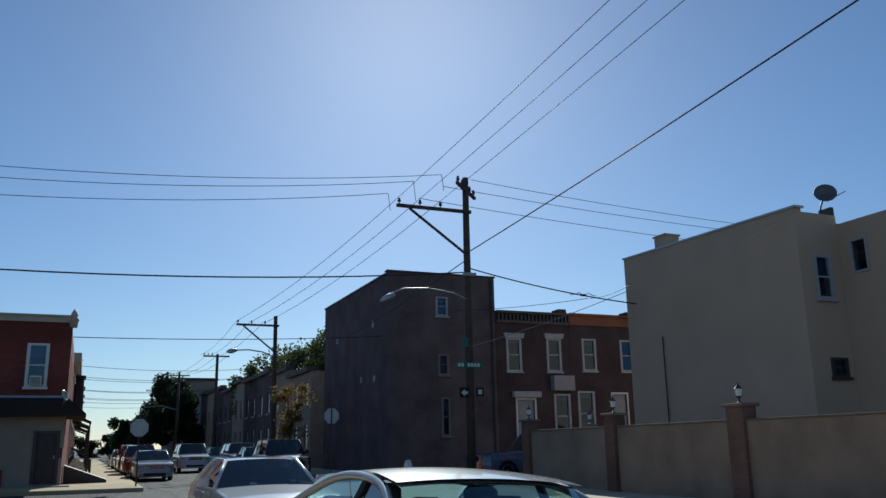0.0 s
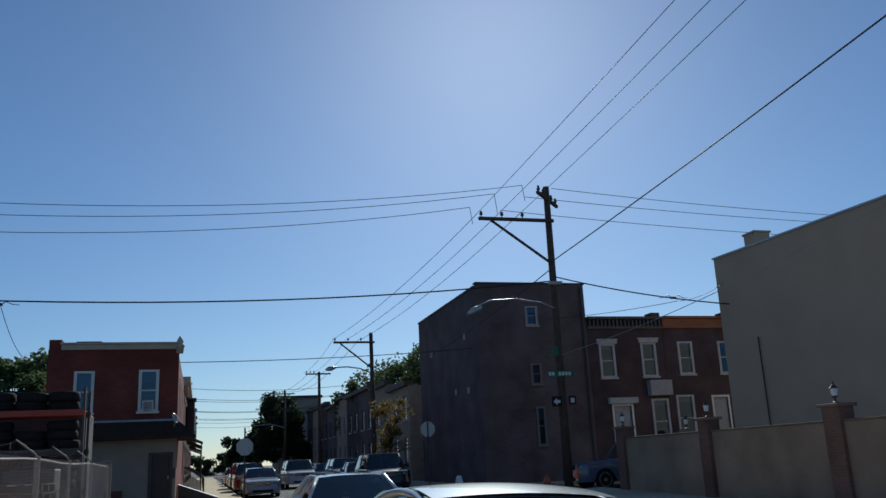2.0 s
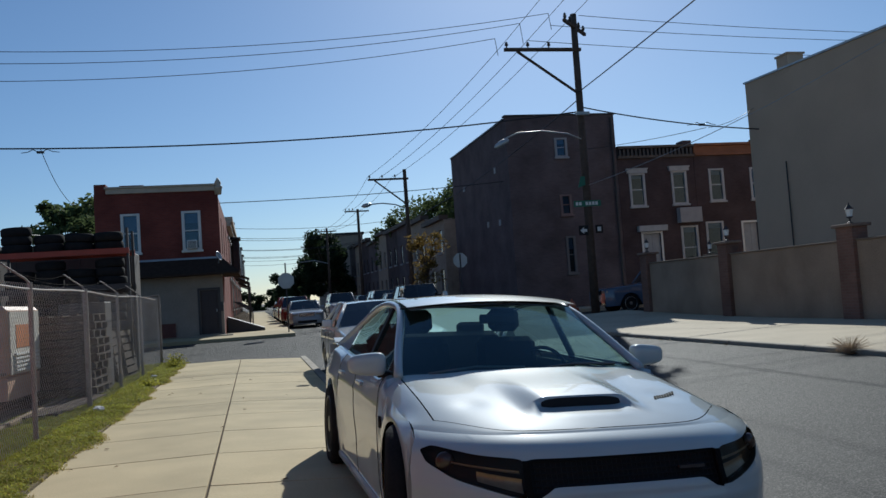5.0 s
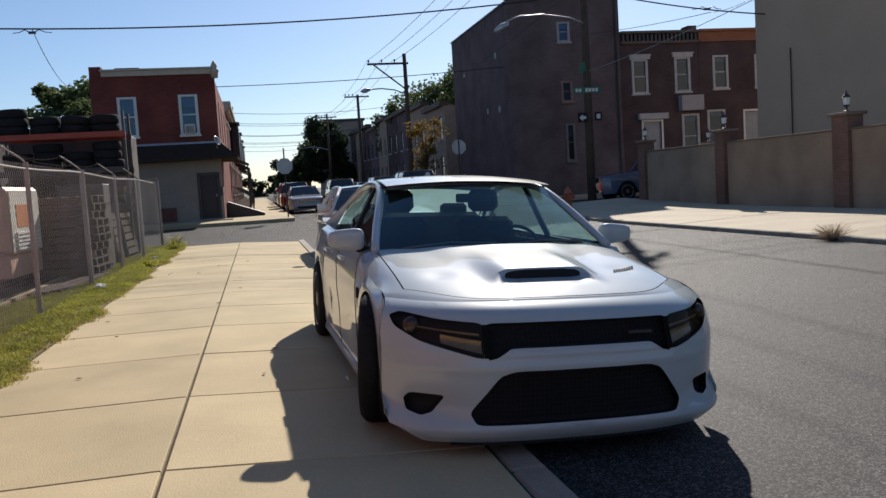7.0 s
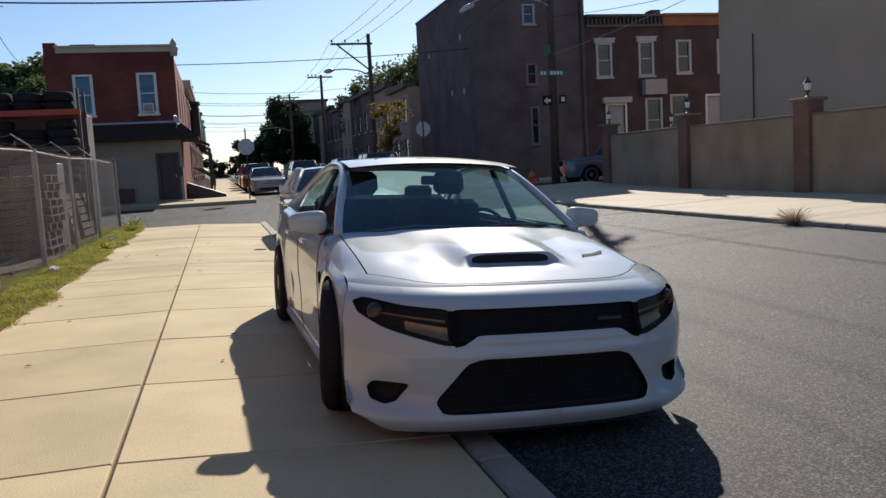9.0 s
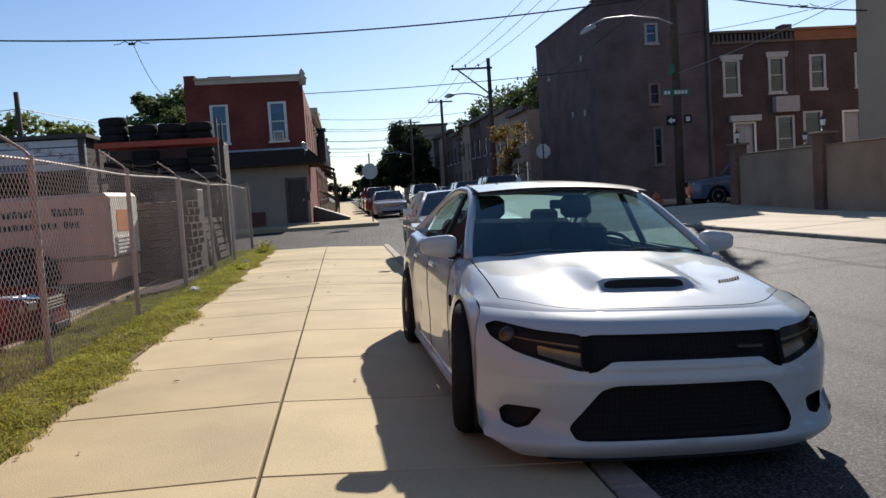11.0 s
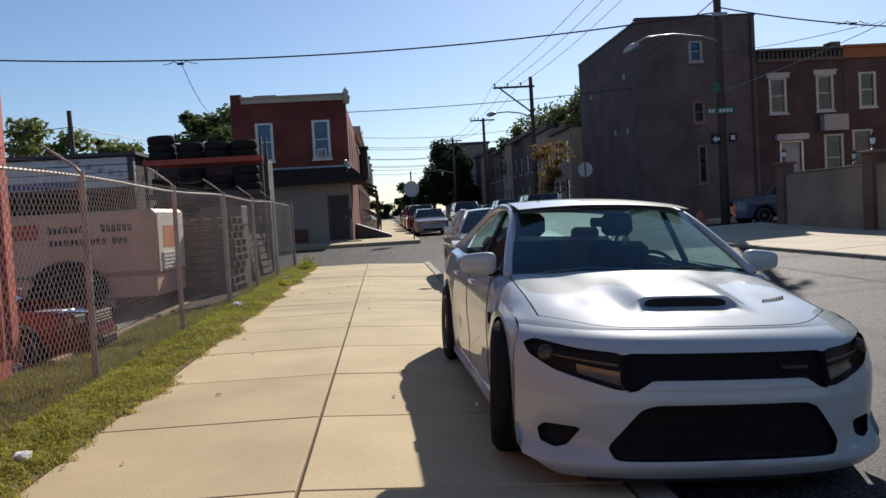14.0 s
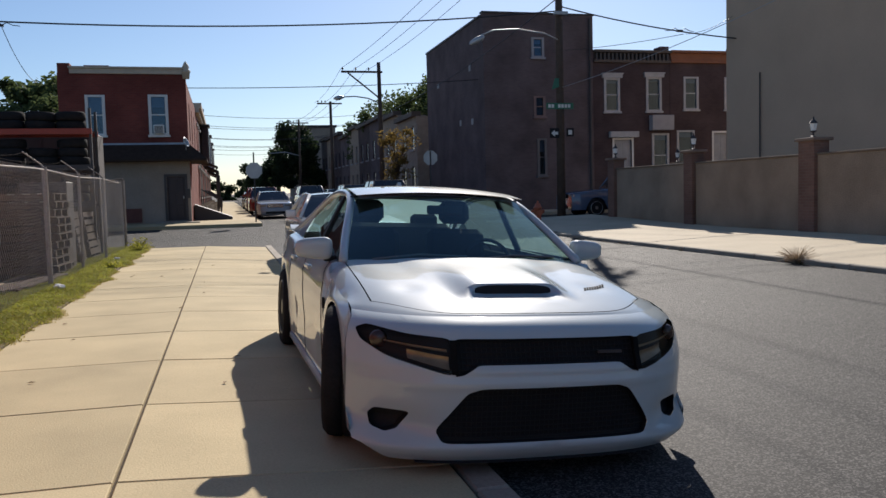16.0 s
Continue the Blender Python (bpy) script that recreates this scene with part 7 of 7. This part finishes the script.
# ---------------------------------------------------------------- grass, weeds, litter
def grass(name, label, x0, x1, y0, y1, n, seed, hgt, material, edge=0.12, leaf=0.0):
    """Low growth in clumps: bent blades, or small broad leaves on top of them when leaf gives their size."""
    rng = random.Random(seed)
    verts, faces = [], []
    for _ in range(n):
        y = y0 + (y1 - y0) * rng.random() ** 1.25
        lim = x1 + edge * noise.noise((y * 0.9, 0.0, 7.0)) + edge * 0.5 * noise.noise((y * 6.0, 2.0, 7.0))
        x = rng.uniform(x0, lim)
        clump = 0.5 + 0.5 * noise.noise((x * 4.5, y * 3.0, 5.0)) + 0.35 * noise.noise((x * 14.0, y * 11.0, 1.0))
        near = min(1.0, (lim - x) / 0.10)
        if rng.random() > 0.25 + 1.1 * clump:
            continue
        top = hgt * (0.15 + 1.05 * max(0.0, clump)) * (0.3 + 0.7 * near)
        a = rng.uniform(0, 6.283)
        d, q = Vector((math.cos(a), math.sin(a), 0)), Vector((-math.sin(a), math.cos(a), 0))
        k = len(verts)
        if leaf:
            p = Vector((x, y, 0.012 + top * rng.uniform(0.35, 1.0)))
            s = leaf * rng.uniform(0.5, 1.3)
            u = d * s + Vector((0, 0, s * rng.uniform(-0.5, 0.5)))
            w = q * s * 0.42 + Vector((0, 0, s * rng.uniform(-0.3, 0.3)))
            verts += [p - u, p - w, p + u, p + w]
            faces.append((k, k + 1, k + 2, k + 3))
            continue
        h = top * rng.uniform(0.5, 1.3) + 0.01
        w = rng.uniform(0.002, 0.005)
        p = Vector((x, y, 0.0))
        ln = h * rng.uniform(0.4, 1.6)
        verts += [p - d * w, p + d * w, p + d * w * 0.9 + q * ln * 0.45 + Vector((0, 0, h * 0.7)), p - d * w * 0.9 + q * ln * 0.45 + Vector((0, 0, h * 0.7)), p + q * ln + Vector((0, 0, h * rng.uniform(0.7, 1.0)))]
        faces += [(k, k + 1, k + 2, k + 3), (k + 3, k + 2, k + 4)]
    me = bpy.data.meshes.new(name)
    me.from_pydata([tuple(v) for v in verts], [], faces)
    me.materials.append(material)
    return tagged(new(name, me), label, "grass", kind="stuff")


STRAW = leaf_mat("straw", (0.46, 0.37, 0.15), 0.35)
grass("grass", "patchy green and yellow grass along the fence", -3.0, -1.40, -2.0, 24.6, 130000, 21, 0.075, GRASS, 0.2)
grass("clover", "small-leaved green ground cover along the fence", -3.0, -1.42, -2.0, 24.6, 130000, 23, 0.07, leaf_mat("clover_leaf", (0.34, 0.36, 0.06), 0.6), 0.2, leaf=0.014)
grass("dry_grass", "dry straw-coloured grass along the fence", -2.95, -1.37, -2.0, 24.6, 75000, 22, 0.05, STRAW, 0.24)


def weed(name, label, x, y, z, r, n, seed, material, leafy=False):
    rng = random.Random(seed)
    bm = bmesh.new()
    for _ in range(n):
        a, e = rng.uniform(0, 6.283), rng.uniform(0.15, 1.3)
        l = r * rng.uniform(0.5, 1.0)
        d = Vector((math.cos(a) * math.cos(e), math.sin(a) * math.cos(e), math.sin(e) * 0.8))
        tube(bm, [Vector((0, 0, 0)), d * l * 0.6 + Vector((0, 0, 0.04)), d * l], 0.004, 0.002, 3)
        if leafy:
            for f in (0.5, 0.75, 1.0):
                p = d * l * f
                u = Vector((rng.gauss(0, 1), rng.gauss(0, 1), rng.gauss(0, 1))).normalized() * 0.035
                w = u.cross(d).normalized() * 0.022
                bm.faces.new([bm.verts.new(q) for q in (p - u, p + w, p + u, p - w)])
    t = tagged(mesh_ob(name, bm, material), label, "weed")
    t.location = (x, y, z)


weed("dry_weed", "dry straw-coloured weed growing at the kerb", 9.85, 12.4, gz(9.9, 12) - 0.01, 0.46, 260, 3, leaf_mat("dead_stems", (0.66, 0.55, 0.41), 0.3))
weed("weed", "leafy green weed at the fence corner", -1.75, 24.4, 0.0, 0.42, 60, 4, GRASS, True)
weed("weed", "leafy green weed at the foot of the fence", -1.6, 22.6, 0.0, 0.3, 40, 5, GRASS, True)
weed("weed", "leafy green weed at the foot of the fence", -1.62, 17.5, 0.0, 0.25, 40, 6, GRASS, True)


def scrap(x, y, z, s, seed, label):
    rng = random.Random(seed)
    bm = bmesh.new()
    bmesh.ops.create_icosphere(bm, subdivisions=2, radius=s)
    for v in bm.verts:
        v.co *= 0.6 + 0.6 * rng.random()
        v.co.z *= 0.5
    ob = tagged(mesh_ob("litter", bm, mat("paper", (0.66, 0.64, 0.60), 0.9, vary=0.15)), label, "litter", "bits of litter")
    ob.location = (x, y, z)


scrap(-1.85, 13.5, 0.07, 0.09, 1, "crumpled white paper lying in the grass")
scrap(-1.65, 5.24, 0.05, 0.06, 2, "crumpled pale paper lying in the grass")
scrap(-1.75, 19.5, 0.06, 0.07, 3, "crumpled white paper lying in the grass")
leafm = mat("dead_leaf", (0.20, 0.12, 0.05), 0.8, vary=0.3)
rng = random.Random(31)
for i in range(26):
    x, y = rng.uniform(-1.4, 1.2), rng.uniform(3.2, 20)
    bm = bmesh.new()
    s = rng.uniform(0.018, 0.04)
    bm.faces.new([bm.verts.new(p) for p in ((-s, 0, 0.004), (0, -s * 0.45, 0.012), (s, 0, 0.006), (0, s * 0.45, 0.012))])
    ob = tagged(mesh_ob("dead_leaf", bm, leafm), "curled brown dead leaf on the sidewalk", "leaf", "dead leaves on the sidewalk")
    ob.matrix_world = pose(x, y, WALK(x, y) + 0.004, 0, 0, rng.uniform(0, 360))
for i in range(30):
    y = rng.uniform(10, 26)
    bm = bmesh.new()
    s = rng.uniform(0.03, 0.08)
    bm.faces.new([bm.verts.new(p) for p in ((-s, 0, 0.005), (0, -s * 0.5, 0.02), (s, 0, 0.01), (0, s * 0.5, 0.025))])
    ob = tagged(mesh_ob("dead_leaf", bm, leafm), "brown dead leaf in the gutter", "leaf", "dead leaves in the gutter")
    ob.matrix_world = pose(9.9 - rng.random() * 0.25, y, gz(9.8, y) + 0.01, 0, 0, rng.uniform(0, 360))

# ---------------------------------------------------------------- sidewalk slabs and kerb stones
def slab_mesh(x0, x1, length):
    bm = bmesh.new()
    g, e = 0.007, 0.010
    a = [bm.verts.new((x, y, WALK(x, 0) - 0.04)) for x, y in ((x0 + e, g), (x1 - e, g), (x1 - e, length - g), (x0 + e, length - g))]
    b = [bm.verts.new((v.co.x, v.co.y, v.co.z + 0.034)) for v in a]
    k = 0.006
    c = [bm.verts.new((x, y, WALK(x, 0))) for x, y in ((x0 + e + k, g + k), (x1 - e - k, g + k), (x1 - e - k, length - g - k), (x0 + e + k, length - g - k))]
    for p, q in ((a, b), (b, c)):
        for i in range(4):
            j = (i + 1) % 4
            bm.faces.new((p[i], p[j], q[j], q[i]))
    bm.faces.new(c)
    me = bpy.data.meshes.new("slab")
    bmesh.ops.recalc_face_normals(bm, faces=bm.faces)
    bm.to_mesh(me)
    bm.free()
    me.materials.append(CONCRETE)
    return me


PITCH = 1.52
rng = random.Random(5)
for x0, x1 in ((-1.45, 0.0), (0.0, 1.62)):
    me = slab_mesh(x0, x1, PITCH)
    for i in range(-9, 13):
        ob = new("slab", me)
        ob.parent = pave
        ob.location = (0, 5.9 + PITCH * (i - 1), rng.uniform(-0.001, 0.001))
kerb = tagged(new("kerb_near"), "pale concrete kerb along the sidewalk", "kerb", kind="structure")
me = bpy.data.meshes.new("kerb_stone")
bm = boxes((1.632, 1.81, 0.006, 2.39, -0.5, WALK(1.62, 0) - 0.004), bevel=0.015)
bm.to_mesh(me)
bm.free()
me.materials.append(KERB)
for i in range(14):
    ob = new("kerb_stone", me)
    ob.parent = kerb
    ob.location = (0, -8 + 2.4 * i, 0)
far = tagged(new("kerb_right"), "worn stone kerb along the far sidewalk", "kerb", kind="structure")
for i in range(15):
    y = -8 + 2.4 * i
    part("kerb_stone", boxes((9.86, 9.998, y + 0.006, y + 2.39, -0.4, RIGHT(10, y + 1.2) + 0.004), bevel=0.015), KERB, far)
